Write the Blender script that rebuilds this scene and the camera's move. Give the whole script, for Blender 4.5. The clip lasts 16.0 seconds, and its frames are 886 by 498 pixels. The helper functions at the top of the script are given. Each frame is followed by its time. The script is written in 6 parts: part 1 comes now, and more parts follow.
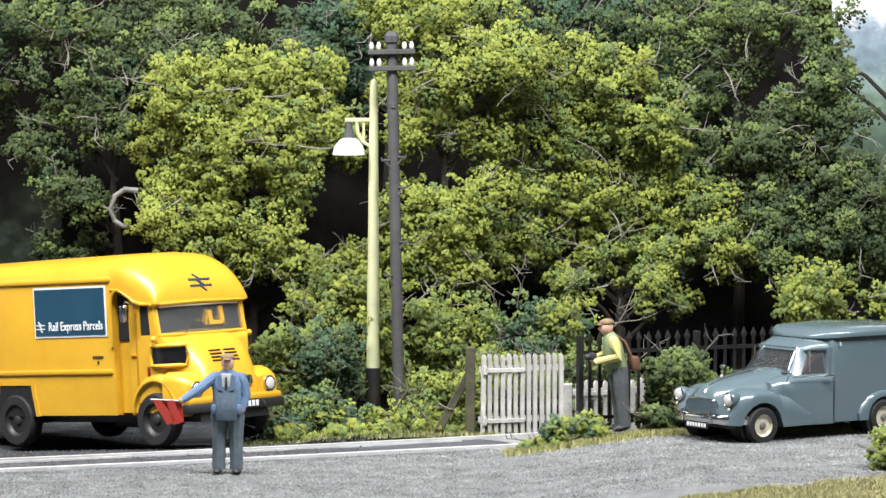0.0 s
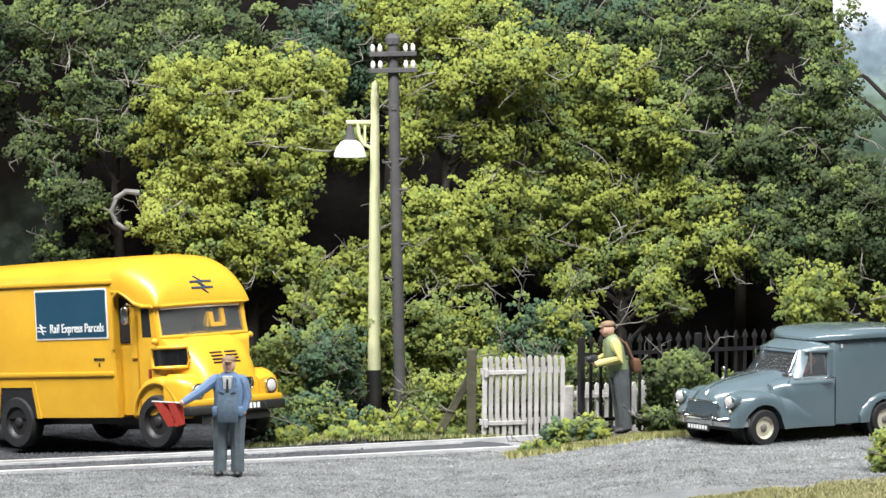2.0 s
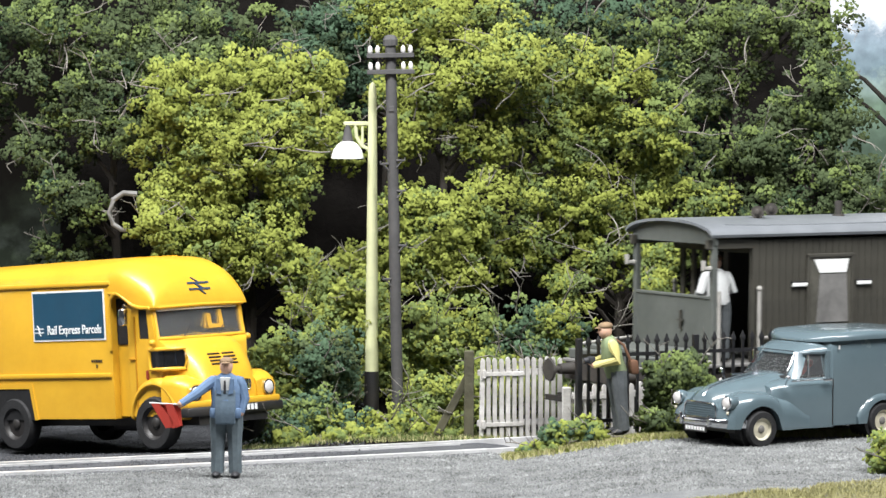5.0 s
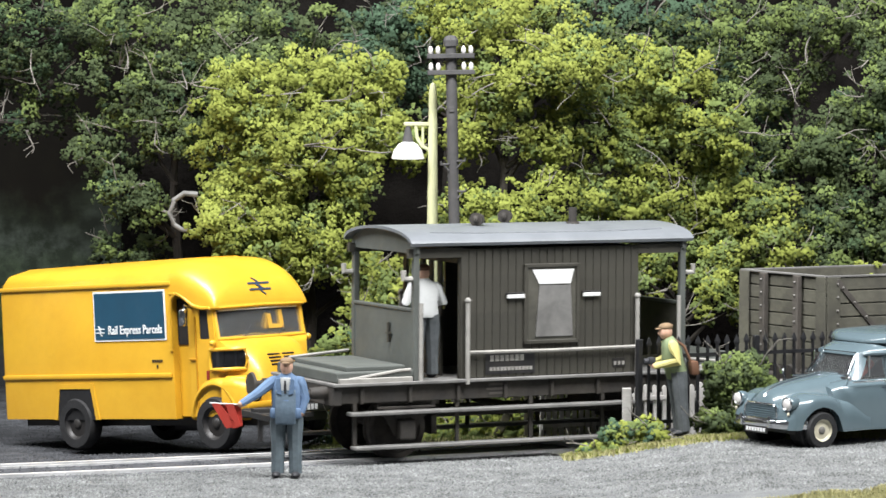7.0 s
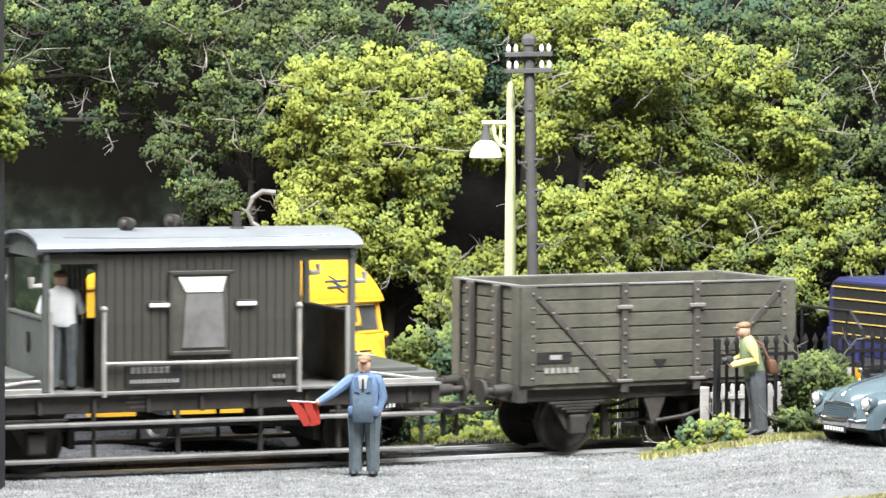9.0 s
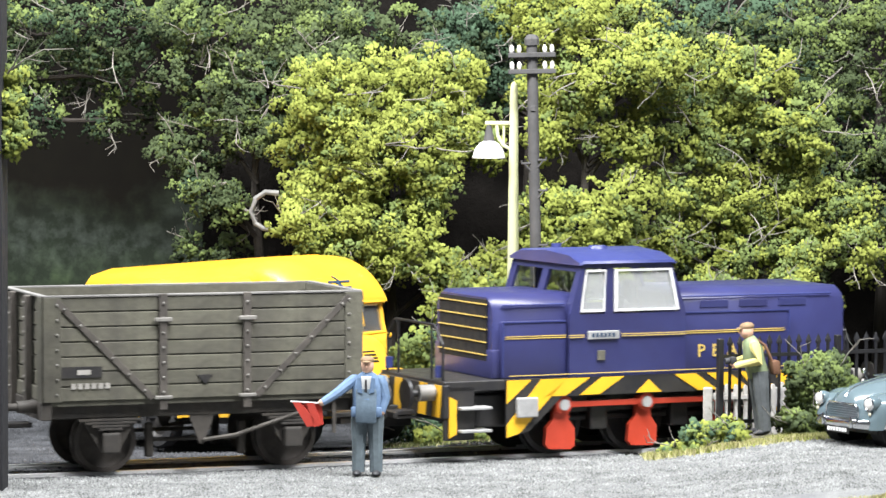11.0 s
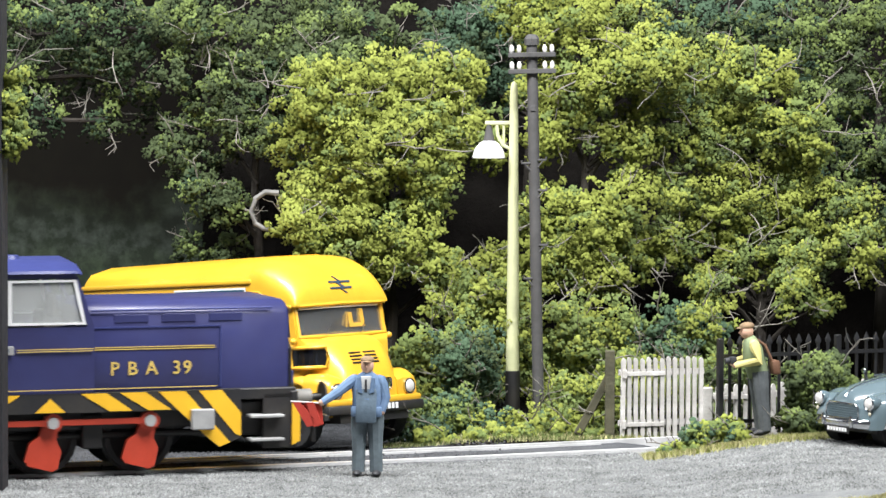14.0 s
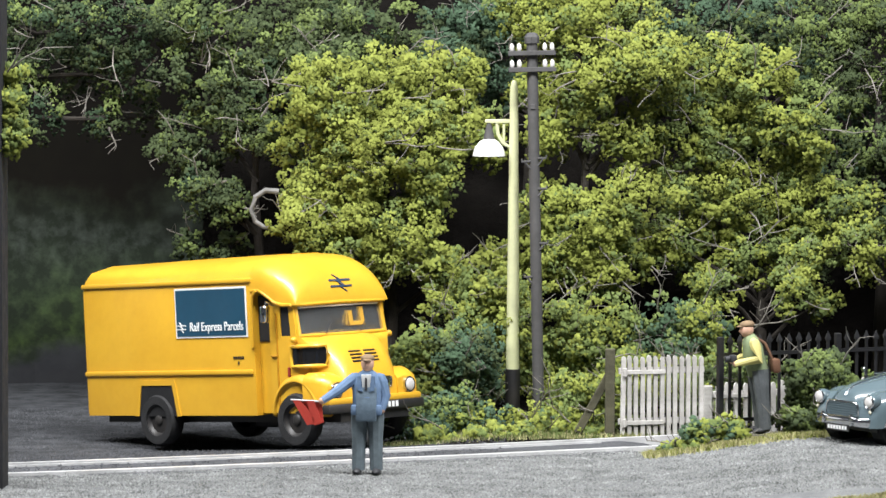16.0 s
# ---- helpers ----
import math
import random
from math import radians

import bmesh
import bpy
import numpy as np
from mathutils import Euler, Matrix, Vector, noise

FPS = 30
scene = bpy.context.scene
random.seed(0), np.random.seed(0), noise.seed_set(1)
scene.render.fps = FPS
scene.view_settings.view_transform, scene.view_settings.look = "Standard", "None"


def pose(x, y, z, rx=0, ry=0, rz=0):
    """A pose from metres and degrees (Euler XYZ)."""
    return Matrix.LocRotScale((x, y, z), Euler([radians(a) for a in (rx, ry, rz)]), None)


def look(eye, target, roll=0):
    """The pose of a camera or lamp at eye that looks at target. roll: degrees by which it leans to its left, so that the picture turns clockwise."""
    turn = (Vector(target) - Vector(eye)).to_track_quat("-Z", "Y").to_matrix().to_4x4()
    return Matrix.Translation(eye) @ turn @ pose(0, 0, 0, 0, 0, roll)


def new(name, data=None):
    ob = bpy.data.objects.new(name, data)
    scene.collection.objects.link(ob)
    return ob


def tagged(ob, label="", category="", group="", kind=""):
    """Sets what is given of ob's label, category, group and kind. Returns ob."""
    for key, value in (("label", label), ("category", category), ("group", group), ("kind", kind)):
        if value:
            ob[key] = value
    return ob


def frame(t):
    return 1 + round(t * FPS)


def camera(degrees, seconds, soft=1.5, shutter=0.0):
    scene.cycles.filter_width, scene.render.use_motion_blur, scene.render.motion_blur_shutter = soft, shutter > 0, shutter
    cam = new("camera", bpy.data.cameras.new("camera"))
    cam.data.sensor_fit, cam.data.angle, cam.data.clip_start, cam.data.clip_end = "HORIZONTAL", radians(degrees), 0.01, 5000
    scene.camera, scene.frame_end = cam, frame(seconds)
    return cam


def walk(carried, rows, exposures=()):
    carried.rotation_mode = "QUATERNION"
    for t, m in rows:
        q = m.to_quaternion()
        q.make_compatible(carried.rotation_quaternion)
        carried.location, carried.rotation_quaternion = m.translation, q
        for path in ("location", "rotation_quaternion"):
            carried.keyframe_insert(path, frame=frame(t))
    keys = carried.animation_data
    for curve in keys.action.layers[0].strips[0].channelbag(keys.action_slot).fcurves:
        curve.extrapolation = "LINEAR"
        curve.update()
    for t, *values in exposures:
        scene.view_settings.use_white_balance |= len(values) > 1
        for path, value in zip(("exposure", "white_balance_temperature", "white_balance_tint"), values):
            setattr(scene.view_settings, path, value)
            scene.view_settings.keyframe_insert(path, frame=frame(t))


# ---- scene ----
# A 4 mm to the foot model railway: lengths below are full-size metres, brought to the model's true size by S.
S = 1 / 76.2
UP = Vector((0, 0, 1))


def place(x, y, z, rx=0, ry=0, rz=0):
    return pose(x * S, y * S, z * S, rx, ry, rz)


# ---- camera on its tripod, panning to the left ----
cam = camera(14.98, 16.0, 1.5, 0.4)
EYE, PITCH, LEAN = 5.76, -3.016, -0.23
PAN = [  # seconds, yaw, change of pitch
    (0.0, 0.0, 0.0), (0.5, 0.013, 0.0), (1.0, 0.023, 0.0), (1.5, 0.022, 0.006), (2.0, 0.02, 0.036), (2.5, 0.015, 0.042),
    (3.0, -0.018, 0.042), (3.5, -0.045, 0.05), (4.3, -0.05, 0.055), (5.2, 0.0, 0.062), (5.8, 0.11, 0.068), (6.0, 0.171, 0.07), (6.5, 0.521, 0.067),
    (7.0, 1.004, 0.065), (7.5, 1.412, 0.063), (8.0, 1.782, 0.055), (8.5, 2.029, 0.036), (9.0, 2.328, 0.033),
    (9.3, 2.41, 0.034), (10.2, 2.385, 0.038), (11.5, 2.38, 0.044), (12.0, 2.38, 0.04), (12.5, 2.379, 0.042), (13.0, 2.38, 0.042),
    (13.5, 2.38, 0.042), (14.0, 2.38, 0.04), (14.5, 2.382, 0.04), (15.0, 2.382, 0.022), (15.5, 2.382, 0.014), (16.0, 2.382, 0.012)]
walk(cam, [(t, place(0, 0, EYE, 90 + PITCH + dp, LEAN, yaw)) for t, yaw, dp in PAN],
     [(0.0, -0.05), (5.8, -0.05), (7.0, 0.0), (8.0, 0.12), (9.0, 0.52), (11.5, 0.52), (12.5, 0.46), (13.5, 0.28), (14.0, 0.14), (14.5, 0.04), (16.0, -0.1)])

# ---- light: the strip lamps over the layout and a dim hall ----
world = bpy.data.worlds.new("exhibition_hall")
scene.world = world
world.use_nodes = True
world.node_tree.nodes["Background"].inputs[0].default_value = (0.86, 0.92, 1.0, 1)
world.node_tree.nodes["Background"].inputs[1].default_value = 0.085


def strip_lamp(name, eye, target, sx, sy, watts, colour):
    d = bpy.data.lights.new(name, "AREA")
    d.shape, d.size, d.size_y, d.energy, d.color = "RECTANGLE", sx * S, sy * S, watts, colour
    ob = new(name, d)
    ob.matrix_world = look(Vector(eye) * S, Vector(target) * S)
    return tagged(ob, "strip lamp hung above the front of the layout", "lamp")


strip_lamp("strip_lamp", (-3, 40.5, 27), (-0.5, 55, 2.5), 60, 5, 8.6, (0.98, 0.985, 1.0))

# ---- materials ----
MATS = {}


def mat(name, col, rough=0.6, metal=0.0, var=0.18, scale=2.0, bump=0.0, bscale=25.0, spec=0.5, col2=None, island=0.0, alpha=1.0, trans=0.0, emit=0.0, piece=0.0, coat=0.0, through_light=0.0):
    """A painted or natural surface: base colour varied at two scales, with fine relief. Scales are per full-size metre."""
    m = bpy.data.materials.new(name)
    m.use_nodes = True
    nt = m.node_tree
    b = nt.nodes["Principled BSDF"]
    b.inputs["Roughness"].default_value = rough
    b.inputs["Metallic"].default_value = metal
    b.inputs["Specular IOR Level"].default_value = spec
    b.inputs["Transmission Weight"].default_value = trans
    b.inputs["Coat Weight"].default_value = coat
    tc = nt.nodes.new("ShaderNodeTexCoord")

    def noise_tex(sc, detail=4.0):
        n = nt.nodes.new("ShaderNodeTexNoise")
        n.inputs["Scale"].default_value = sc / S
        n.inputs["Detail"].default_value = detail
        n.inputs["Roughness"].default_value = 0.62
        nt.links.new(tc.outputs["Object"], n.inputs["Vector"])
        return n.outputs["Fac"]

    def mix(a, fac, c, blend="MIX"):
        n = nt.nodes.new("ShaderNodeMix")
        n.data_type, n.blend_type = "RGBA", blend
        for sock, v in ((n.inputs[0], fac), (n.inputs[6], a), (n.inputs[7], c)):
            if isinstance(v, bpy.types.NodeSocket):
                nt.links.new(v, sock)
            elif isinstance(v, (int, float)):
                sock.default_value = v
            else:
                sock.default_value = (*v, 1)
        return n.outputs[2]

    def ramp(f, lo, hi, a=0.0, z=1.0):
        n = nt.nodes.new("ShaderNodeMapRange")
        for k, v in ((1, lo), (2, hi), (3, a), (4, z)):
            n.inputs[k].default_value = v
        nt.links.new(f, n.inputs[0])
        return n.outputs[0]

    col2 = col2 or tuple(c * (1 - 1.6 * var) for c in col)
    c = mix(col, ramp(noise_tex(scale), 0.36, 0.64), col2)
    c = mix(c, ramp(noise_tex(scale * 9), 0.4, 0.75, 0, var), tuple(min(1, v * 0.45) for v in col))
    if island or piece:
        if island:
            g = nt.nodes.new("ShaderNodeNewGeometry").outputs["Random Per Island"]
        else:
            g = nt.nodes.new("ShaderNodeObjectInfo").outputs["Random"]
        hs = nt.nodes.new("ShaderNodeHueSaturation")
        nt.links.new(ramp(g, 0, 1, 1 - (island or piece), 1 + (island or piece)), hs.inputs["Value"])
        nt.links.new(c, hs.inputs["Color"])
        c = hs.outputs[0]
    nt.links.new(c, b.inputs["Base Color"])
    nt.links.new(ramp(noise_tex(scale * 3), 0.3, 0.7, max(0.02, rough * 0.82), min(1, rough * 1.15)), b.inputs["Roughness"])
    if bump:
        bp = nt.nodes.new("ShaderNodeBump")
        bp.inputs["Strength"].default_value = 0.8
        bp.inputs["Distance"].default_value = bump * S
        nt.links.new(noise_tex(bscale, 6.0), bp.inputs["Height"])
        nt.links.new(bp.outputs[0], b.inputs["Normal"])
    if emit:
        nt.links.new(c, b.inputs["Emission Color"])
        b.inputs["Emission Strength"].default_value = emit
    if through_light:
        tl, ms = nt.nodes.new("ShaderNodeBsdfTranslucent"), nt.nodes.new("ShaderNodeMixShader")
        nt.links.new(c, tl.inputs[0])
        ms.inputs[0].default_value = through_light
        nt.links.new(b.outputs[0], ms.inputs[1])
        nt.links.new(tl.outputs[0], ms.inputs[2])
        nt.links.new(ms.outputs[0], nt.nodes["Material Output"].inputs[0])
    MATS[name] = m
    return m


mat("asphalt", (0.23, 0.236, 0.232), 0.95, var=0.5, scale=3.2, bump=0.09, bscale=22, spec=0.2, col2=(0.16, 0.165, 0.17))
mat("rail_road", (0.085, 0.088, 0.095), 0.9, var=0.25, scale=1.2, bump=0.03, bscale=20, spec=0.25)
# near-black soil: the deep shade of the wood is put into its colour
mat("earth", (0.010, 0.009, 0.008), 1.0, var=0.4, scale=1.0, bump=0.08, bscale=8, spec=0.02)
mat("dark_asphalt", (0.08, 0.084, 0.092), 0.95, var=0.4, scale=2.2, bump=0.06, bscale=22, spec=0.2)
mat("grit", (0.27, 0.278, 0.272), 0.95, var=0.3, scale=2.0, spec=0.2, island=0.4)
mat("grit_dark", (0.085, 0.088, 0.095), 0.95, var=0.3, scale=2.0, spec=0.2, island=0.4)
mat("ballast", (0.10, 0.09, 0.075), 1.0, var=0.4, scale=5.0, bump=0.08, bscale=14, spec=0.2, island=0.35)
mat("leaf_yellow", (0.3, 0.338, 0.078), 0.9, var=0.2, scale=0.7, spec=0.1, col2=(0.235, 0.272, 0.06), island=0.15, through_light=0.28)
mat("leaf_mid", (0.183, 0.237, 0.08), 0.9, var=0.2, scale=0.7, spec=0.1, col2=(0.142, 0.188, 0.06), island=0.15, through_light=0.28)
mat("leaf_olive", (0.09, 0.117, 0.053), 0.9, var=0.2, scale=0.7, spec=0.1, col2=(0.068, 0.094, 0.045), island=0.2, through_light=0.28)
mat("leaf_blue", (0.095, 0.155, 0.088), 0.9, var=0.2, scale=0.7, spec=0.1, col2=(0.07, 0.115, 0.075), island=0.17, through_light=0.28)
mat("leaf_dark", (0.055, 0.085, 0.04), 0.9, var=0.3, scale=0.6, spec=0.1, col2=(0.03, 0.05, 0.028), island=0.35)
mat("straw", (0.42, 0.39, 0.2), 0.95, var=0.2, scale=1.0, spec=0.1, col2=(0.35, 0.34, 0.16), island=0.2)
mat("bark", (0.04, 0.035, 0.03), 0.95, var=0.3, scale=3.0, bump=0.03, bscale=14, spec=0.15, col2=(0.04, 0.035, 0.03))
mat("twig", (0.27, 0.25, 0.22), 0.95, var=0.25, scale=4.0, spec=0.15)
mat("yellow_paint", (0.66, 0.372, 0.028), 0.36, var=0.08, scale=0.9, spec=0.5, col2=(0.60, 0.325, 0.022), coat=0.25, bump=0.006, bscale=5)
mat("yellow_shade", (0.50, 0.23, 0.006), 0.6, var=0.15, scale=2.0)
mat("black_paint", (0.014, 0.014, 0.016), 0.5, var=0.3, scale=2.0, col2=(0.03, 0.027, 0.024))
mat("tyre", (0.018, 0.018, 0.019), 0.75, var=0.3, scale=4.0, bump=0.008, bscale=20)
mat("blue_panel", (0.012, 0.06, 0.105), 0.5, var=0.1, scale=1.0)
mat("white_paint", (0.80, 0.80, 0.78), 0.5, var=0.06, scale=2.0)
mat("lettering", (0.78, 0.79, 0.78), 0.6, var=0.05, scale=2.0)
mat("logo_blue", (0.02, 0.045, 0.09), 0.5, var=0.1)
mat("chrome", (0.72, 0.73, 0.75), 0.16, metal=1.0, var=0.1, scale=3.0)
mat("dark_void", (0.006, 0.006, 0.007), 0.8, var=0.2)
mat("dark_glass", (0.4, 0.42, 0.44), 0.2, var=0.15, scale=2.0, spec=0.8)
mat("overall_grey", (0.125, 0.16, 0.18), 0.85, var=0.22, scale=4.0, bump=0.01, bscale=12)
mat("interior", (0.2, 0.18, 0.15), 0.8, var=0.2)
mat("seat_grey", (0.3, 0.31, 0.32), 0.7, var=0.25, scale=2.0)
mat("lamp_glass", (0.008, 0.008, 0.009), 0.12, var=0.2, spec=0.9, coat=0.6)
mat("grey_van_paint", (0.098, 0.136, 0.152), 0.24, var=0.07, scale=0.8, spec=0.5, col2=(0.087, 0.122, 0.138), coat=0.6)
mat("hub_cream", (0.62, 0.58, 0.44), 0.45, var=0.1, scale=4.0)
mat("red_trim", (0.28, 0.03, 0.02), 0.5, var=0.1)
mat("lamp_post", (0.52, 0.53, 0.30), 0.6, var=0.1, scale=1.5, bump=0.006, bscale=10, col2=(0.44, 0.45, 0.27))
mat("enamel", (0.86, 0.86, 0.85), 0.25, var=0.03)
mat("pole_wood", (0.07, 0.068, 0.067), 0.8, var=0.2, scale=2.0, bump=0.01, bscale=12)
mat("insulator", (0.62, 0.60, 0.58), 0.3, var=0.12, scale=6.0)
mat("old_wood", (0.58, 0.565, 0.535), 0.9, var=0.35, scale=3.0, bump=0.015, bscale=14, col2=(0.38, 0.36, 0.335), piece=0.12)
mat("mossy_wood", (0.085, 0.08, 0.045), 0.95, var=0.3, scale=3.0, bump=0.015, bscale=14)
mat("iron_black", (0.012, 0.012, 0.014), 0.55, var=0.3, scale=3.0)
mat("steel_rail", (0.78, 0.78, 0.78), 0.35, metal=0.25, var=0.2, scale=1.5)
mat("rail_rust", (0.09, 0.06, 0.045), 0.85, var=0.3, scale=3.0)
mat("van_grey", (0.054, 0.050, 0.038), 0.66, var=0.3, scale=1.2, bump=0.004, bscale=12, col2=(0.038, 0.036, 0.028), piece=0.05)
mat("van_grey_light", (0.098, 0.106, 0.096), 0.66, var=0.2, scale=1.0, col2=(0.075, 0.082, 0.074))
mat("lookout_glass", (0.105, 0.10, 0.082), 0.22, var=0.3, scale=1.6, col2=(0.06, 0.058, 0.048), spec=0.6)
mat("roof_grey", (0.175, 0.187, 0.20), 0.38, var=0.12, scale=0.9, col2=(0.145, 0.156, 0.168))
mat("handrail_grey", (0.36, 0.345, 0.315), 0.6, var=0.15, scale=4.0)
mat("board_grey", (0.20, 0.195, 0.185), 0.7, var=0.25, scale=2.0)
mat("underframe", (0.030, 0.027, 0.024), 0.8, var=0.35, scale=2.0, col2=(0.05, 0.043, 0.035))
mat("wheel_rust", (0.06, 0.05, 0.042), 0.7, var=0.3, scale=3.0)
mat("wagon_wood", (0.112, 0.108, 0.08), 0.85, var=0.4, scale=1.8, bump=0.012, bscale=10, col2=(0.07, 0.066, 0.052), piece=0.22)
mat("wagon_iron", (0.085, 0.075, 0.064), 0.75, var=0.25, scale=3.0)
mat("bolt_grey", (0.22, 0.21, 0.19), 0.6, var=0.2)
mat("loco_blue", (0.030, 0.034, 0.112), 0.36, var=0.1, scale=0.9, col2=(0.027, 0.028, 0.09), spec=0.45)
mat("loco_roof", (0.033, 0.042, 0.15), 0.4, var=0.1, scale=0.9, spec=0.45)
mat("gold_line", (0.60, 0.43, 0.11), 0.5, var=0.1)
mat("wasp_yellow", (0.82, 0.46, 0.02), 0.5, var=0.08, scale=1.0)
mat("loco_red", (0.50, 0.05, 0.022), 0.5, var=0.1, scale=2.0)
mat("steel_step", (0.36, 0.36, 0.355), 0.55, var=0.15, scale=3.0)
mat("frame_grey", (0.66, 0.66, 0.66), 0.45, var=0.05)
mat("flag_red", (0.42, 0.035, 0.02), 0.75, var=0.15, scale=4.0)
mat("flesh", (0.62, 0.38, 0.27), 0.8, var=0.15, scale=6.0)
mat("jacket_blue", (0.125, 0.195, 0.315), 0.85, var=0.22, scale=4.0, bump=0.01, bscale=12, col2=(0.095, 0.155, 0.25))
mat("overall_blue", (0.13, 0.185, 0.24), 0.85, var=0.22, scale=4.0, bump=0.01, bscale=12)
mat("trouser_grey", (0.085, 0.095, 0.10), 0.85, var=0.2, scale=4.0, bump=0.01, bscale=12)
mat("cap_brown", (0.24, 0.16, 0.09), 0.85, var=0.2, scale=6.0)
mat("boot_black", (0.025, 0.026, 0.03), 0.6, var=0.2)
mat("shirt_white", (0.56, 0.57, 0.56), 0.8, var=0.08)
mat("vest_green", (0.20, 0.25, 0.13), 0.85, var=0.2, scale=5.0)
mat("shirt_yellow", (0.58, 0.52, 0.19), 0.85, var=0.12, scale=5.0)
mat("bag_brown", (0.13, 0.06, 0.03), 0.8, var=0.2)
mat("board_black", (0.012, 0.012, 0.015), 0.8, var=0.2)

# clear glazing, thin styrene
gl = bpy.data.materials.new("glazing")
gl.use_nodes = True
gn = gl.node_tree
gn.nodes.remove(gn.nodes["Principled BSDF"])
_tr, _gs, _mx, _fr = (gn.nodes.new(k) for k in ("ShaderNodeBsdfTransparent", "ShaderNodeBsdfGlossy", "ShaderNodeMixShader", "ShaderNodeFresnel"))
_tr.inputs[0].default_value = (0.80, 0.83, 0.84, 1)
_gs.inputs["Roughness"].default_value = 0.06
_fr.inputs[0].default_value = 1.7
gn.links.new(_fr.outputs[0], _mx.inputs[0])
gn.links.new(_tr.outputs[0], _mx.inputs[1])
gn.links.new(_gs.outputs[0], _mx.inputs[2])
gn.links.new(_mx.outputs[0], gn.nodes["Material Output"].inputs[0])
MATS["glazing"] = gl
# diffuse white mixed into the glazing stands for light reflected in the panes
hz = gl.copy()
hz.name = "hazy_glazing"
hn = hz.node_tree
_df, _m2 = hn.nodes.new("ShaderNodeBsdfDiffuse"), hn.nodes.new("ShaderNodeMixShader")
_df.inputs[0].default_value, _m2.inputs[0].default_value = (0.66, 0.67, 0.66, 1), 0.24
_out = hn.nodes["Material Output"]
hn.links.new(_out.inputs[0].links[0].from_socket, _m2.inputs[1])
hn.links.new(_df.outputs[0], _m2.inputs[2])
hn.links.new(_m2.outputs[0], _out.inputs[0])
MATS["hazy_glazing"] = hz
# thinner films of the same painted sheen, for the vans
for _nm, _film in (("dusty_glazing", 0.032), ("dim_glazing", 0.016)):
    _c = hz.copy()
    _c.name = _nm
    [q for q in _c.node_tree.nodes if q.type == "MIX_SHADER" and not q.inputs[0].is_linked][0].inputs[0].default_value = _film
    MATS[_nm] = _c

# ---- mesh helpers ----


def part(name, bm, material, parent=None, label="", smooth=False, m=None):
    """Links a bmesh, drawn in full-size metres, as one mesh object, a part of parent if that is given."""
    bmesh.ops.scale(bm, vec=(S, S, S), verts=bm.verts)
    me = bpy.data.meshes.new(name)
    bm.to_mesh(me)
    bm.free()
    for k in (material if isinstance(material, (list, tuple)) else [material]):
        me.materials.append(MATS[k])
    if smooth:
        me.shade_smooth()
        me.set_sharp_from_angle(angle=radians(38))
    ob = new(name, me)
    if parent:
        ob.parent = parent
    if m:
        ob.matrix_basis = m
    return tagged(ob, label)


def shared(name, mesh, parent, m, label=""):
    ob = new(name, mesh)
    ob.parent = parent
    ob.matrix_basis = m
    return tagged(ob, label)


def rounded(ob, levels=2):
    """Rounds a moulded part."""
    md = ob.modifiers.new("rounding", "SUBSURF")
    md.levels = md.render_levels = levels
    for p in ob.data.polygons:
        p.use_smooth = True
    return ob


def thing(name, m, label, category, group="", kind=""):
    ob = new(name)
    ob.empty_display_size = 0.01
    ob.matrix_basis = m
    return tagged(ob, label, category, group, kind)


def B():
    return bmesh.new()


def box(bm, c, s, bevel=0.0, rot=None, mi=0, segs=2):
    g = bmesh.ops.create_cube(bm, size=1)
    vs = g["verts"]
    bmesh.ops.scale(bm, vec=s, verts=vs)
    fs = list({f for v in vs for f in v.link_faces})
    for f in fs:
        f.material_index = mi
    if bevel:
        r = bmesh.ops.bevel(bm, geom=list({e for v in vs for e in v.link_edges}), offset=bevel, segments=segs, affect="EDGES", profile=0.5)
        vs = list({v for f in r["faces"] for v in f.verts} | {v for v in vs if v.is_valid})
        for f in r["faces"]:
            f.material_index = mi
    m = Matrix.Translation(c) @ (rot.to_4x4() if rot else Matrix())
    bmesh.ops.transform(bm, matrix=m, verts=vs)
    return bm


def rod(bm, p, q, r, r2=None, n=10, mi=0, caps=True):
    p, q = Vector(p), Vector(q)
    d = q - p
    g = bmesh.ops.create_cone(bm, cap_ends=caps, segments=n, radius1=r, radius2=r if r2 is None else r2, depth=d.length)
    m = Matrix.Translation((p + q) / 2) @ UP.rotation_difference(d).to_matrix().to_4x4()
    for f in {f for v in g["verts"] for f in v.link_faces}:
        f.material_index = mi
    bmesh.ops.transform(bm, matrix=m, verts=g["verts"])
    return bm


def ball(bm, c, r, n=10, mi=0):
    r = (r, r, r) if isinstance(r, (int, float)) else r
    g = bmesh.ops.create_uvsphere(bm, u_segments=n, v_segments=max(6, n * 2 // 3), radius=1)
    for f in {f for v in g["verts"] for f in v.link_faces}:
        f.material_index = mi
    bmesh.ops.transform(bm, matrix=Matrix.Translation(c) @ Matrix.Diagonal((*r, 1)), verts=g["verts"])
    return bm


def loft(bm, rings, mi=0, caps=True):
    rs = [[bm.verts.new(p) for p in ring] for ring in rings]
    n = len(rs[0])
    for a, b in zip(rs, rs[1:]):
        for i in range(n):
            bm.faces.new((a[i], a[(i + 1) % n], b[(i + 1) % n], b[i])).material_index = mi
    if caps:
        bm.faces.new(rs[0][::-1]).material_index = mi
        bm.faces.new(rs[-1]).material_index = mi
    bmesh.ops.recalc_face_normals(bm, faces=bm.faces)
    return bm


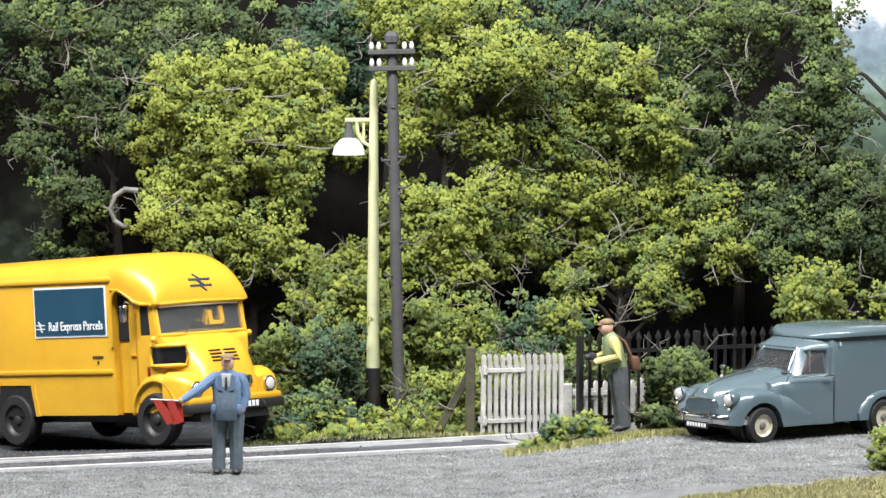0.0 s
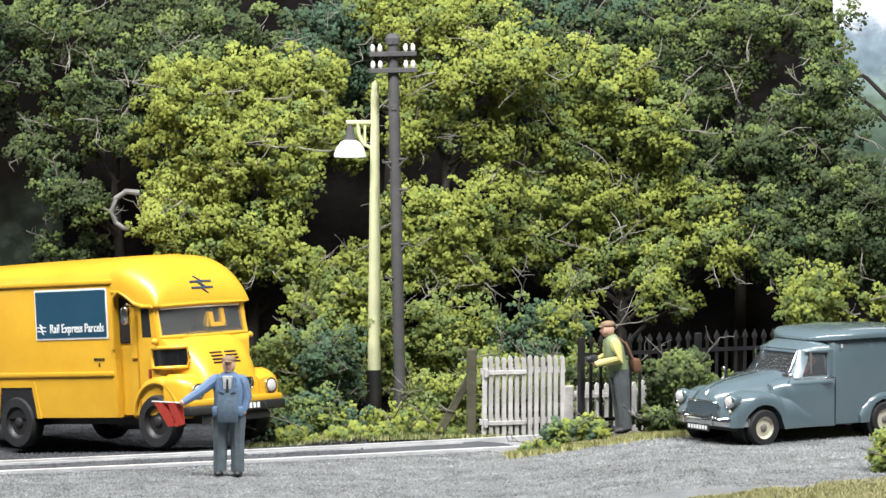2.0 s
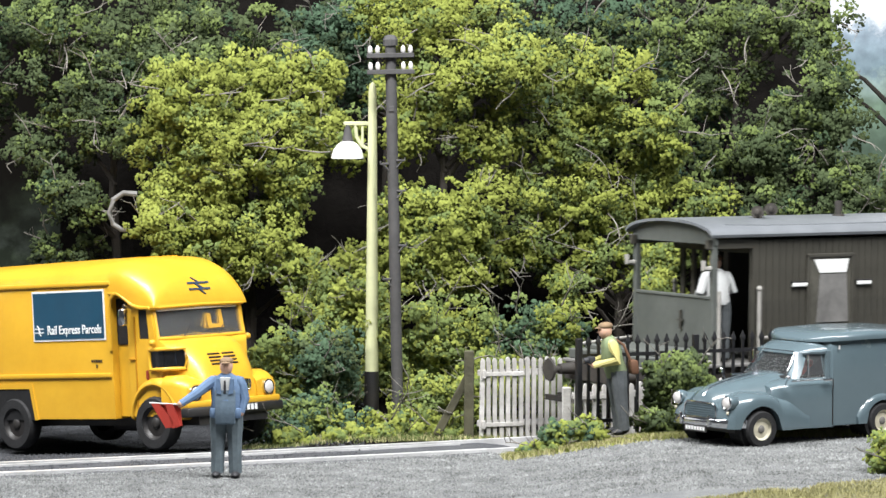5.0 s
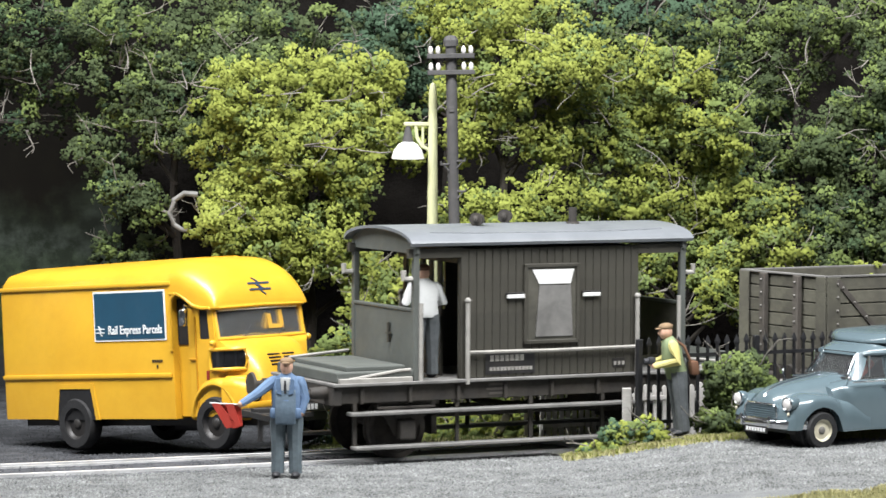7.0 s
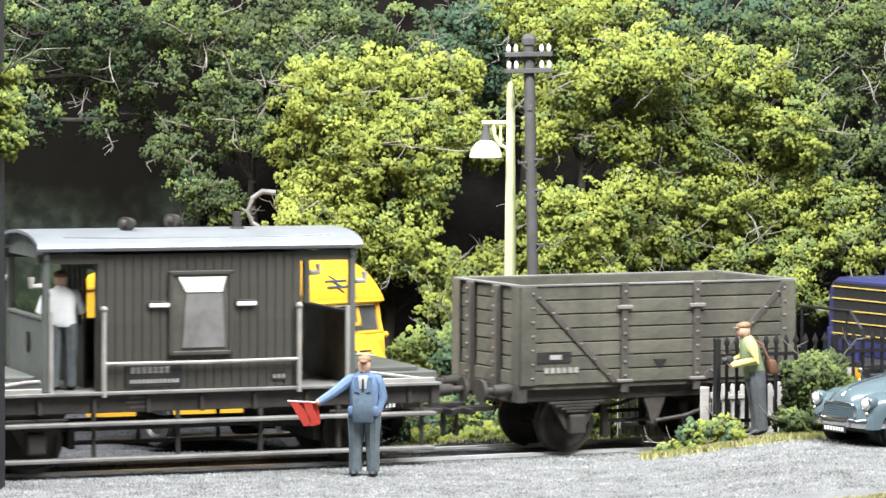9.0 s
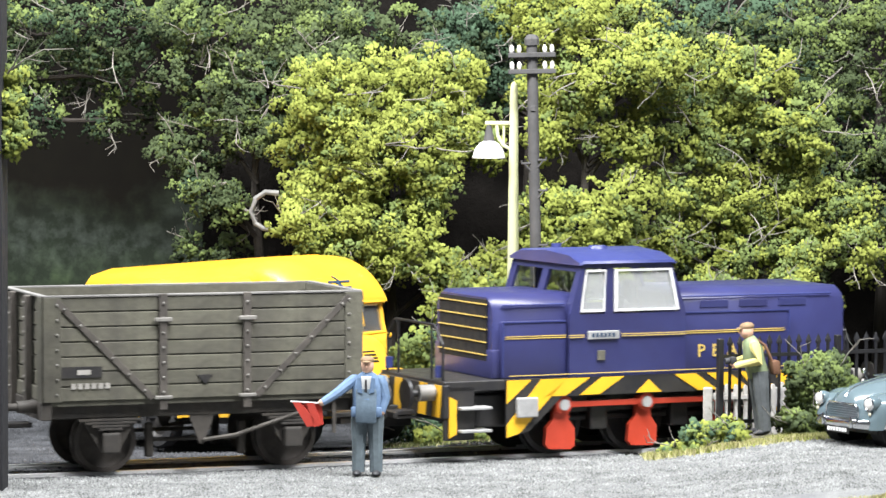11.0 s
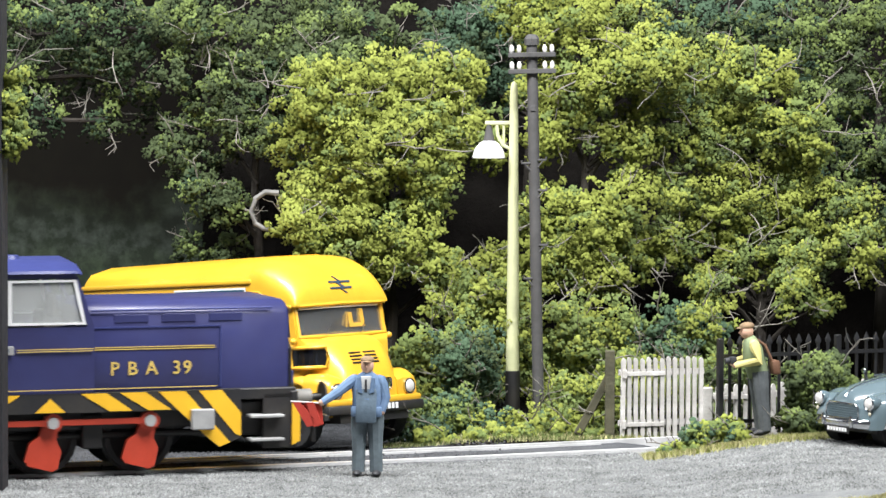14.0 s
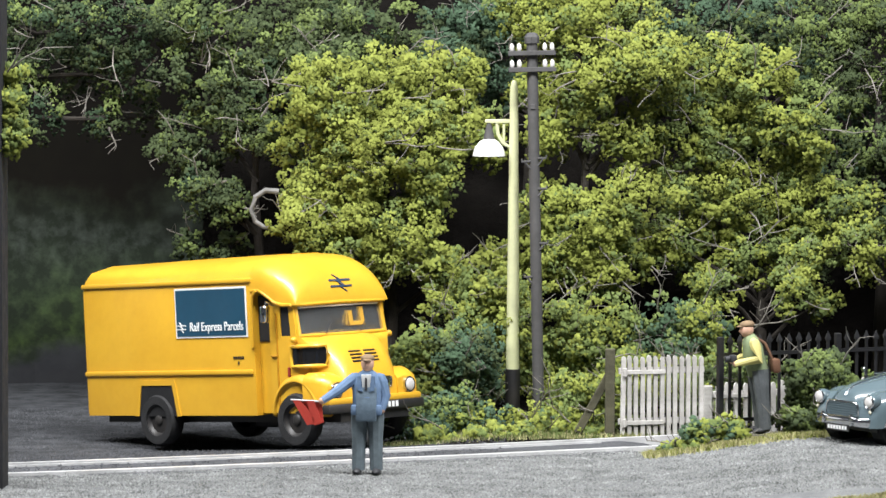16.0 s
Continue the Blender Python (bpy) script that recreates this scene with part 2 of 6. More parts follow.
def slab(bm, pts, axis, a, b, mi=0):
    """A plate with the outline pts, from a to b along the axis."""
    def put(u, v, w):
        return {"x": (w, u, v), "y": (u, w, v), "z": (u, v, w)}[axis]
    return loft(bm, [[put(u, v, a) for u, v in pts], [put(u, v, b) for u, v in pts]], mi)


def arch(x, w, z0, z1, n=20, pw=0.45, pz=0.6):
    """A cross-section with upright sides and a rounded top."""
    pts = [(x, w, z0)]
    for i in range(n + 1):
        a = math.pi * i / n
        c, s = math.cos(a), math.sin(a)
        pts.append((x, w * math.copysign(abs(c) ** pw, c), z0 + (z1 - z0) * (0.02 + 0.98 * max(0, s) ** pz)))
    return pts + [(x, -w, z0)]


def oval(c, rx, ry, n=10):
    return [(c[0] + rx * math.cos(6.2832 * i / n), c[1] + ry * math.sin(6.2832 * i / n), c[2]) for i in range(n)]


def tube(bm, pts, r0, r1=None, n=7, mi=0):
    r1 = r0 if r1 is None else r1
    k = len(pts) - 1
    rings = []
    for i, p in enumerate(pts):
        p = Vector(p)
        d = (Vector(pts[min(i + 1, k)]) - Vector(pts[max(i - 1, 0)])).normalized()
        q = UP.rotation_difference(d)
        r = r0 + (r1 - r0) * i / k
        rings.append([p + q @ Vector((r * math.cos(6.2832 * j / n), r * math.sin(6.2832 * j / n), 0)) for j in range(n)])
    return loft(bm, rings, mi)


def words(name, text, size, material, parent, m, label="", spacing=1.0):
    """Flat raised lettering in the built-in font, read along +x, facing -y of m; size is the height of a capital."""
    c = bpy.data.curves.new(name, "FONT")
    c.offset, c.space_character = 0.012 * size * S, spacing
    c.body, c.size, c.align_x, c.align_y, c.extrude, c.resolution_u = text, size * S * 1.37, "CENTER", "CENTER", 0.004 * S, 2
    ob = new(name, c)
    bpy.context.view_layer.update()
    me = bpy.data.meshes.new_from_object(ob)
    bpy.data.objects.remove(ob)
    me.materials.clear()
    me.materials.append(MATS[material])
    o = new(name, me)
    o.parent = parent
    o.matrix_basis = m @ pose(0, 0, 0, 90, 0, 0)
    return tagged(o, label)


def arrow_mark(name, w, h, material, parent, m, deep=0.006):
    """Two bars crossed by slanting strokes, as a plain raised mark."""
    bm = B()
    t = h * 0.1
    for z, s in ((h * 0.18, 1), (-h * 0.18, -1)):
        box(bm, (0, 0, z), (w, 2 * deep, t))
        slab(bm, [(s * w * 0.05 - t * 0.6, z), (s * w * 0.05 + t * 0.6, z), (-s * w * 0.22 + t * 0.6, z + s * h * 0.32), (-s * w * 0.22 - t * 0.6, z + s * h * 0.32)], "y", -deep, deep)
    slab(bm, [(-w * 0.22, h * 0.18), (-w * 0.08, h * 0.18), (w * 0.22, -h * 0.18), (w * 0.08, -h * 0.18)], "y", -deep, deep)
    return part(name, bm, material, parent, "plain crossed bars painted on the body", m=m)


def wheel(name, parent, m, r, width, tyre_mat, rim_mat, hub_mat, spokes=0, label=""):
    """A road wheel: rounded tyre and dished rim, turning about y, its face at -y."""
    bm = B()
    prof = [(r * 0.62, -width / 2), (r * 0.93, -width / 2), (r, -width * 0.3), (r, width * 0.3), (r * 0.93, width / 2), (r * 0.62, width / 2)]
    n = 28
    rings = [[(p * math.cos(6.2832 * i / n), w, p * math.sin(6.2832 * i / n)) for p, w in prof] for i in range(n)]
    loft(bm, rings + [rings[0]], caps=False)
    bmesh.ops.remove_doubles(bm, verts=bm.verts, dist=1e-5)
    bmesh.ops.recalc_face_normals(bm, faces=bm.faces)
    t = part("tyre", bm, tyre_mat, parent, label, smooth=True, m=m)
    bm = B()
    prof = [(r * 0.64, -width * 0.42), (r * 0.58, -width * 0.38), (r * 0.5, -width * 0.2), (r * 0.3, -width * 0.24), (0.001, -width * 0.26)]
    rings = [[(p * math.cos(6.2832 * i / n), w, p * math.sin(6.2832 * i / n)) for i in range(n)] for p, w in prof]
    loft(bm, rings, caps=False)
    part("rim", bm, rim_mat, t, smooth=True)
    bm = B()
    ball(bm, (0, -width * 0.28, 0), (r * 0.22, width * 0.14, r * 0.22), 12)
    part("hub", bm, hub_mat, t, smooth=True)
    return t


# ---- the railway's line: an easy curve ----
A0, K0 = radians(26.84), 0.011
HALF = 1.2


def line(s, off=0.0):
    """The track's middle at s metres along it, moved off metres away from the viewer, and its heading."""
    h = K0 * s / 2
    q = s * (math.sin(h) / h if abs(h) > 1e-6 else 1)
    x, y, th = q * math.cos(A0 + h), 50.73 + q * math.sin(A0 + h), A0 + K0 * s
    o = HALF + off
    return x - o * math.sin(th), y + o * math.cos(th), th


def across(x, y):
    """How far behind the track's middle a place lies (negative: in front)."""
    s = x / math.cos(A0)
    for _ in range(4):
        px, py, th = line(s)
        s += (x - px) * math.cos(th) + (y - py) * math.sin(th)
    px, py, th = line(s)
    return -(x - px) * math.sin(th) + (y - py) * math.cos(th), s


def step(a, b, v):
    v = min(1, max(0, (v - a) / (b - a)))
    return v * v * (3 - 2 * v)


def ground_z(x, y):
    d, s = across(x, y)
    if d < 0:
        z = 0.33 * step(0.4, 3.8, x) * step(-1.25, -2.3, d) if x > 0.4 else 0.0
        z = max(z, 0.33 * step(0.4, 3.8, x) * (1 - step(-2.3, -1.25, d)))
        bed = step(0.7, 1.5, x) * step(-1.5, -1.2, d)
        return z * (1 - bed) - 0.18 * bed - 0.012 - 0.03 * step(-1.6, -0.9, d)
    ramp_z = -0.095 * min(max(d - 0.75, 0), 5.0)
    bank = -0.07 * min(max(d - 0.75, 0), 1.2) + 0.42 * step(2.0, 5.0, d) + 1.6 * step(6.5, 14, d)
    w = step(-2.6, -1.2, x + 0.05 * (y - 54))
    z = ramp_z * (1 - w) + bank * w
    bed = step(0.7, 1.5, x) * (1 - step(1.2, 1.6, d))
    return z * (1 - bed) - 0.18 * bed - 0.042

# ---- ground, track bed, rails ----


def make_ground():
    bm = B()
    xs = [-42, -30, -20] + [-15 + 0.4 * i for i in range(76)] + [16.5, 20, 30, 40, 50]
    ys = [34, 40] + [43 + 0.35 * i for i in range(72)] + [70, 75, 80, 90, 100]
    grid = [[bm.verts.new((x, y, ground_z(x, y) + 0.012 * noise.noise((x * 1.7, y * 1.7, 0)))) for x in xs] for y in ys]
    for a, b in zip(grid, grid[1:]):
        for i in range(len(xs) - 1):
            f = bm.faces.new((a[i], a[i + 1], b[i + 1], b[i]))
            c = f.calc_center_median()
            d, s = across(c.x, c.y)
            f.material_index = 0
            # bank under the trees, its shade painted in by the near-black colour
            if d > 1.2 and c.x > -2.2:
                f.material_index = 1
            elif abs(d) < 1.1:
                f.material_index = 2
            elif d > 0:
                f.material_index = 3
    return tagged(part("ground", bm, ["asphalt", "earth", "rail_road", "dark_asphalt"], smooth=True), "grey stippled road surface and shade-darkened bank of the layout", "ground", kind="structure")


make_ground()


def rail(name, off, a, b, w, h, parent=None, top="steel_rail"):
    bm = B()
    n = int((b - a) / 0.8)
    rings = []
    for i in range(n + 1):
        s = a + (b - a) * i / n
        rings.append([(*line(s, off + o)[:2], z) for o, z in ((-w / 2, -0.16), (w / 2, -0.16), (w / 2, h), (-w / 2, h))])
    loft(bm, rings)
    for f in bm.faces:
        f.material_index = 0 if f.calc_center_median().z > -0.12 else 1
    return part(name, bm, [top, "rail_rust"], parent)


track = thing("railway_track", place(0, 0, 0), "curved railway track with bright rails set into the road crossing", "track", kind="structure")
for nm, off in (("rail", -0.6286), ("rail", 0.6286)):
    rail(nm, off, -34, 46, 0.1, 0.004, track)
for off in (-0.44, 0.44):
    rail("check_rail", off, -9.6, 1.2, 0.05, -0.012, track)
# flangeway infill between the rails of the crossing, sleepers beyond it
for i in range(60):
    s = 1.9 + i * 0.72
    x, y, th = line(s)
    bm = B()
    box(bm, (0, 0, 0), (0.25, 2.5, 0.12), 0.01, segs=1)
    part("sleeper", bm, "rail_rust", track, m=place(x, y, -0.2, 0, 0, math.degrees(th)))

# ---- printed backscene: pale sky, far woods and a meadow ----


def backscene():
    m = bpy.data.materials.new("backscene_print")
    m.use_nodes = True
    nt = m.node_tree
    b = nt.nodes["Principled BSDF"]
    b.inputs["Roughness"].default_value = 0.8
    tc = nt.nodes.new("ShaderNodeTexCoord")
    sp = nt.nodes.new("ShaderNodeSeparateXYZ")
    nt.links.new(tc.outputs["Object"], sp.inputs[0])
    no = nt.nodes.new("ShaderNodeTexNoise")
    no.inputs["Scale"].default_value, no.inputs["Detail"].default_value, no.inputs["Roughness"].default_value = 1.1 / S, 7, 0.7
    nt.links.new(tc.outputs["Object"], no.inputs["Vector"])
    ma = nt.nodes.new("ShaderNodeMath")
    ma.operation = "MULTIPLY_ADD"
    ma.inputs[1].default_value = 1.6 * S
    nt.links.new(no.outputs["Fac"], ma.inputs[0])
    nt.links.new(sp.outputs["Z"], ma.inputs[2])
    mr = nt.nodes.new("ShaderNodeMapRange")
    mr.inputs[1].default_value, mr.inputs[2].default_value = 0.0, 10 * S
    nt.links.new(ma.outputs[0], mr.inputs[0])
    cr = nt.nodes.new("ShaderNodeValToRGB")
    stops = [(0.0, (0.09, 0.10, 0.10)), (0.16, (0.09, 0.13, 0.08)), (0.34, (0.15, 0.23, 0.10)), (0.50, (0.13, 0.2, 0.14)), (0.585, (0.23, 0.34, 0.24)), (0.655, (0.34, 0.45, 0.42)), (0.675, (0.20, 0.28, 0.32)),
             (0.76, (0.30, 0.38, 0.45)), (0.785, (0.70, 0.74, 0.78)), (1.0, (0.84, 0.86, 0.88))]
    while len(cr.color_ramp.elements) < len(stops):
        cr.color_ramp.elements.new(0.5)
    for e, (p, c) in zip(cr.color_ramp.elements, stops):
        e.position, e.color = p, (*c, 1)
    nt.links.new(mr.outputs[0], cr.inputs[0])
    mx = nt.nodes.new("ShaderNodeMix")
    mx.data_type, mx.blend_type = "RGBA", "OVERLAY"
    mx.inputs[0].default_value = 0.6
    n2 = nt.nodes.new("ShaderNodeTexNoise")
    n2.inputs["Scale"].default_value, n2.inputs["Detail"].default_value = 3.2 / S, 6
    nt.links.new(tc.outputs["Object"], n2.inputs["Vector"])
    nt.links.new(cr.outputs[0], mx.inputs[6])
    nt.links.new(n2.outputs["Fac"], mx.inputs[7])
    nt.links.new(mx.outputs[2], b.inputs["Base Color"])
    MATS["backscene_print"] = m
    bm = B()
    pts = [(-40, 62), (-24, 72), (-12, 76), (0, 77), (12, 76.5), (30, 88), (50, 98)]
    slab(bm, pts + [(x, y + 0.4) for x, y in pts[::-1]], "z", -1.0, 16)
    tagged(part("backdrop", bm, "backscene_print"), "printed backscene of pale sky, misty woods and meadow", "backdrop", kind="structure")


backscene()


def lane_backscene():
    """The printed end board of the lane: dim misty trees, fading to dark brown above for the canopy's shade."""
    m = bpy.data.materials.new("lane_print")
    m.use_nodes = True
    nt = m.node_tree
    b = nt.nodes["Principled BSDF"]
    b.inputs["Roughness"].default_value = 0.9
    b.inputs["Specular IOR Level"].default_value = 0.05
    tc = nt.nodes.new("ShaderNodeTexCoord")
    sp = nt.nodes.new("ShaderNodeSeparateXYZ")
    nt.links.new(tc.outputs["Object"], sp.inputs[0])
    fac = []
    for sc, detail in ((0.55, 5), (2.6, 8)):
        n = nt.nodes.new("ShaderNodeTexNoise")
        n.inputs["Scale"].default_value, n.inputs["Detail"].default_value, n.inputs["Roughness"].default_value = sc / S, detail, 0.66
        nt.links.new(tc.outputs["Object"], n.inputs["Vector"])
        fac.append(n.outputs["Fac"])
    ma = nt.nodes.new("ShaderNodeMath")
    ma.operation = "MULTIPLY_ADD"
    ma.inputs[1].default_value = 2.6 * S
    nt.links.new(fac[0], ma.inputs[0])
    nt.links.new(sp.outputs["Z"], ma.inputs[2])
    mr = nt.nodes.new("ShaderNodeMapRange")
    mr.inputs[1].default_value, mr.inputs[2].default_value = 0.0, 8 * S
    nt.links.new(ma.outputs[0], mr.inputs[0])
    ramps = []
    # both ramps sink to near-black with height: canopy shade put into the print
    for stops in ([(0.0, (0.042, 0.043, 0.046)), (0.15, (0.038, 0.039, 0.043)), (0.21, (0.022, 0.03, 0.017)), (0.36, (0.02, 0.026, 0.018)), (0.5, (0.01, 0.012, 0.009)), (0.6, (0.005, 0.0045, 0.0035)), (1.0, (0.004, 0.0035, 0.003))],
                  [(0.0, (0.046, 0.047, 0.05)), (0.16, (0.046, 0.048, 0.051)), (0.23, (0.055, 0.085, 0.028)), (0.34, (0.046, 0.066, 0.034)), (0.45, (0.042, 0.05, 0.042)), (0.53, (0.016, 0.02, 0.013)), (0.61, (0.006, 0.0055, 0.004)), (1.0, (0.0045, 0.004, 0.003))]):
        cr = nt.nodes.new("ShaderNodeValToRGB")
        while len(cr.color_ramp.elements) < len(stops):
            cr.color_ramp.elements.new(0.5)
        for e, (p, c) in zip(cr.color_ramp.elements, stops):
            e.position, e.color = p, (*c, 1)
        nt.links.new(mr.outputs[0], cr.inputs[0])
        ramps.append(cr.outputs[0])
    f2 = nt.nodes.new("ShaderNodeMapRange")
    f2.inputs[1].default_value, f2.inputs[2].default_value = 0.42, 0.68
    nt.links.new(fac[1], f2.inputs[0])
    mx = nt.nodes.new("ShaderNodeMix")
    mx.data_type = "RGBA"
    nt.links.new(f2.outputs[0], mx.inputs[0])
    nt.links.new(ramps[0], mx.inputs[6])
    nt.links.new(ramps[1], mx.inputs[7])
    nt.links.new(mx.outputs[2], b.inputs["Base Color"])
    MATS["lane_print"] = m
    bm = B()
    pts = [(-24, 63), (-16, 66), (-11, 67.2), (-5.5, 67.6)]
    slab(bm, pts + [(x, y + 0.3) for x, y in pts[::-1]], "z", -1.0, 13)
    tagged(part("backdrop", bm, "lane_print"), "printed lane backscene of dim misty trees, darkened upward as canopy shade", "backdrop", kind="structure")


lane_backscene()


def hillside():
    """An added slope that closes the scene behind the trees, near-black for their deep shade."""
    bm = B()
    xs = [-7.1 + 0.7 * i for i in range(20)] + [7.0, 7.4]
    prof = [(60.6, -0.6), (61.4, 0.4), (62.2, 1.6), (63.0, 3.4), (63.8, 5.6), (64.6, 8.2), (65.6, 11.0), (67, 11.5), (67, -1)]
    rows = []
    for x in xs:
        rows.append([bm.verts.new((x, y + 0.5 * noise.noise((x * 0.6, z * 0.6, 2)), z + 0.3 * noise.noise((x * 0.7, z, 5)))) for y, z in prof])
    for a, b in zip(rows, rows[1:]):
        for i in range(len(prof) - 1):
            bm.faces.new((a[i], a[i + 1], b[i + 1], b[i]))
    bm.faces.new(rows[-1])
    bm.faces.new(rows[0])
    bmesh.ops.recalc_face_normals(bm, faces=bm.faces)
    tagged(part("hillside", bm, "earth"), "added slope behind the trees, near-black for the shade between them", "slope", kind="structure")


hillside()

# ---- rolling stock ----


def rail_wheelset(parent, x, r, mt="wheel_rust"):
    """A pair of spoked wheels on an axle, at the parent's x; returns it, ready to turn about y."""
    ax = new("wheelset")
    ax.parent = parent
    ax.empty_display_size = 0.005
    ax.matrix_basis = place(x, 0, r)
    bm = B()
    rod(bm, (0, -0.95, 0), (0, 0.95, 0), 0.07)
    part("axle", bm, "underframe", ax)
    for sy in (-1, 1):
        bm = B()
        n = 28
        prof = [(r * 0.84, -0.065), (r, -0.065), (r, 0.04), (r * 1.07, 0.045), (r * 1.07, 0.07), (r * 0.84, 0.07)]
        rings = [[(p * math.cos(6.2832 * i / n), sy * -w, p * math.sin(6.2832 * i / n)) for p, w in prof] for i in range(n)]
        loft(bm, rings + [rings[0]], caps=False)
        loft(bm, [[(p * math.cos(6.2832 * i / n), sy * w, p * math.sin(6.2832 * i / n)) for i in range(n)] for p, w in ((r * 0.86, 0.03), (r * 0.7, -0.01), (r * 0.3, 0.0), (r * 0.22, 0.08), (0.01, 0.08))], caps=False)
        bmesh.ops.recalc_face_normals(bm, faces=bm.faces)
        part("wheel", bm, mt, ax, smooth=True, m=place(0, sy * 0.66, 0))
    return ax


def buffer(parent, x, y, z, sx, r=0.19, mt="underframe"):
    bm = B()
    rod(bm, (0, 0, 0), (sx * 0.28, 0, 0), 0.1, 0.085, 14)
    rod(bm, (sx * 0.28, 0, 0), (sx * 0.45, 0, 0), 0.055, n=12)
    rod(bm, (sx * 0.45, 0, 0), (sx * 0.49, 0, 0), r, r * 0.92, 20)
    part("buffer", bm, mt, parent, smooth=True, m=place(x, y, z))


def coupling(parent, x, sx):
    """The broad model hook coupling with its hanging tail."""
    bm = B()
    box(bm, (sx * 0.3, 0, 0), (0.9, 0.32, 0.07), 0.01)
    box(bm, (sx * 0.72, 0, 0), (0.08, 1.0, 0.09), 0.01)
    box(bm, (sx * 0.5, 0.1, 0.06), (0.5, 0.12, 0.08), 0.01)
    box(bm, (sx * 0.66, 0, -0.2), (0.07, 0.07, 0.4), 0.01)
    part("coupling", bm, "black_paint", parent, m=place(x, 0, 0.66))


def axle_gear(parent, x, r, y=-0.98):
    """Axlebox, spring and W-iron on both sides."""
    for sy in (-1, 1):
        bm = B()
        slab(bm, [(-0.5, 0.95), (-0.16, 0.38), (-0.1, 0.38), (-0.1, 0.95)], "y", -0.015, 0.015)
        slab(bm, [(0.5, 0.95), (0.16, 0.38), (0.1, 0.38), (0.1, 0.95)], "y", -0.015, 0.015)
        box(bm, (0, -0.06, r), (0.27, 0.16, 0.3), 0.03)
        for k in range(4):
            box(bm, (0, -0.04, r + 0.2 + 0.045 * k), (0.95 - 0.2 * (3 - k), 0.09, 0.036), 0.005, segs=1)
        part("axlebox", bm, "underframe", parent, m=place(x, sy * 0.98, 0, 0, 0, 0 if sy < 0 else 180))


def brake_van():
    v = thing("brake_van", place(0, 0, 0), "weathered grey goods brake van with open verandas, on the track", "brake van")
    # underframe
    bm = B()
    for sy in (-1, 1):
        box(bm, (0, sy * 1.02, 1.02), (7.3, 0.12, 0.26), 0.012, segs=1)
    for x in (-3.6, 3.6):
        box(bm, (x, 0, 1.02), (0.14, 2.25, 0.3), 0.012, segs=1)
    box(bm, (0, 0, 0.98), (6.9, 1.9, 0.12))
    part("underframe", bm, "underframe", v)
    for i in range(9):
        for sy in (-1, 1):
            bm = B()
            box(bm, (0, 0, 0), (0.06, 0.05, 0.24), 0.01, segs=1)
            part("bracket", bm, "underframe", v, m=place(-3.2 + 0.8 * i, sy * 1.1, 1.0))
    bm = B()
    box(bm, (0, 0, 1.175), (7.36, 2.36, 0.05), 0.01, segs=1)
    part("floor", bm, "board_grey", v)
    for sx in (-1, 1):
        bm = B()
        box(bm, (sx * 2.98, 0, 1.28), (1.26, 2.2, 0.16), 0.02)
        box(bm, (sx * 2.9, 0, 1.39), (0.98, 1.9, 0.08), 0.02)
        part("platform_weight", bm, "van_grey_light", v, "flat grey end platform")
        bm = B()
        box(bm, (sx * 2.98, -1.12, 1.22), (1.2, 0.06, 0.1), 0.01, segs=1)
        tube(bm, [(sx * 2.4, -1.1, 1.37), (sx * 2.6, -1.1, 1.36), (sx * 3.4, -1.1, 1.25)], 0.025)
        part("platform_rail", bm, "handrail_grey", v)
        bm = B()
        tube(bm, [(sx * 3.45, 1.1, 1.3), (sx * 3.4, 1.1, 1.42), (sx * 2.4, 1.1, 1.5)], 0.025)
        part("platform_rail", bm, "handrail_grey", v)
        for y in (-0.86, 0.86):
            buffer(v, sx * 3.67, y, 1.05, sx)
        coupling(v, sx * 3.7, sx)
    # cabin of upright planks
    z0, z1 = 1.2, 3.16
    for c, size in (
            ((-0.06, -1.04, (z0 + z1) / 2), (3.02, 0.05, z1 - z0)),
            ((-0.06, 1.04, 1.65), (3.02, 0.05, 0.9)),
            ((0.34, 1.04, 2.52), (2.22, 0.05, 0.84)),
            ((-0.06, 1.04, 3.05), (3.02, 0.05, 0.22)),
            ((1.44, 0.3, (z0 + z1) / 2), (0.05, 1.48, z1 - z0)),
            ((1.44, -0.72, 3.0), (0.05, 0.62, 0.32)),
            ((-1.56, 0.3, 1.65), (0.05, 1.48, 0.9)),
            ((-1.56, 0, 3.05), (0.05, 2.06, 0.22))):
        bm = B()
        box(bm, c, size)
        part("cabin_panel", bm, "van_grey", v)
    for k in range(5):
        bm = B()
        box(bm, (-1.56, -0.4 + 0.3 * k, 2.52), (0.05, 0.11, 0.84), 0.008, segs=1)
        part("window_bar", bm, "wagon_iron", v, "brown glazing bar of the cabin end")
    plank = B()
    box(plank, (0, 0, 0), (0.128, 0.03, z1 - z0), 0.008, segs=1)
    pl = part("plank", plank, "van_grey", v, m=place(-1.49, -1.075, (z0 + z1) / 2))
    for i in range(1, 23):
        x = -1.49 + 0.1335 * i
        for sy in (-1, 1):
            if sy < 0 or x > -0.75:
                shared("plank", pl.data, v, place(x, sy * 1.075, (z0 + z1) / 2))
    # window with its rain hood, lamp irons
    for sy in (-1, 1):
        bm = B()
        for x in (-0.47, 0.43):
            box(bm, (x, 0, 0), (0.06, 0.09, 1.2), 0.01, segs=1)
        for z in (-0.58, 0.58):
            box(bm, (-0.02, 0, z), (0.96, 0.09, 0.06), 0.01, segs=1)
        w = part("window", bm, "van_grey", v, m=place(0, sy * 1.1, 2.30))
        bm = B()
        box(bm, (-0.02, 0, 0), (0.86, 0.03, 1.1))
        part("pane", bm, "lookout_glass", w, "dull brownish lookout glass")
        bm = B()
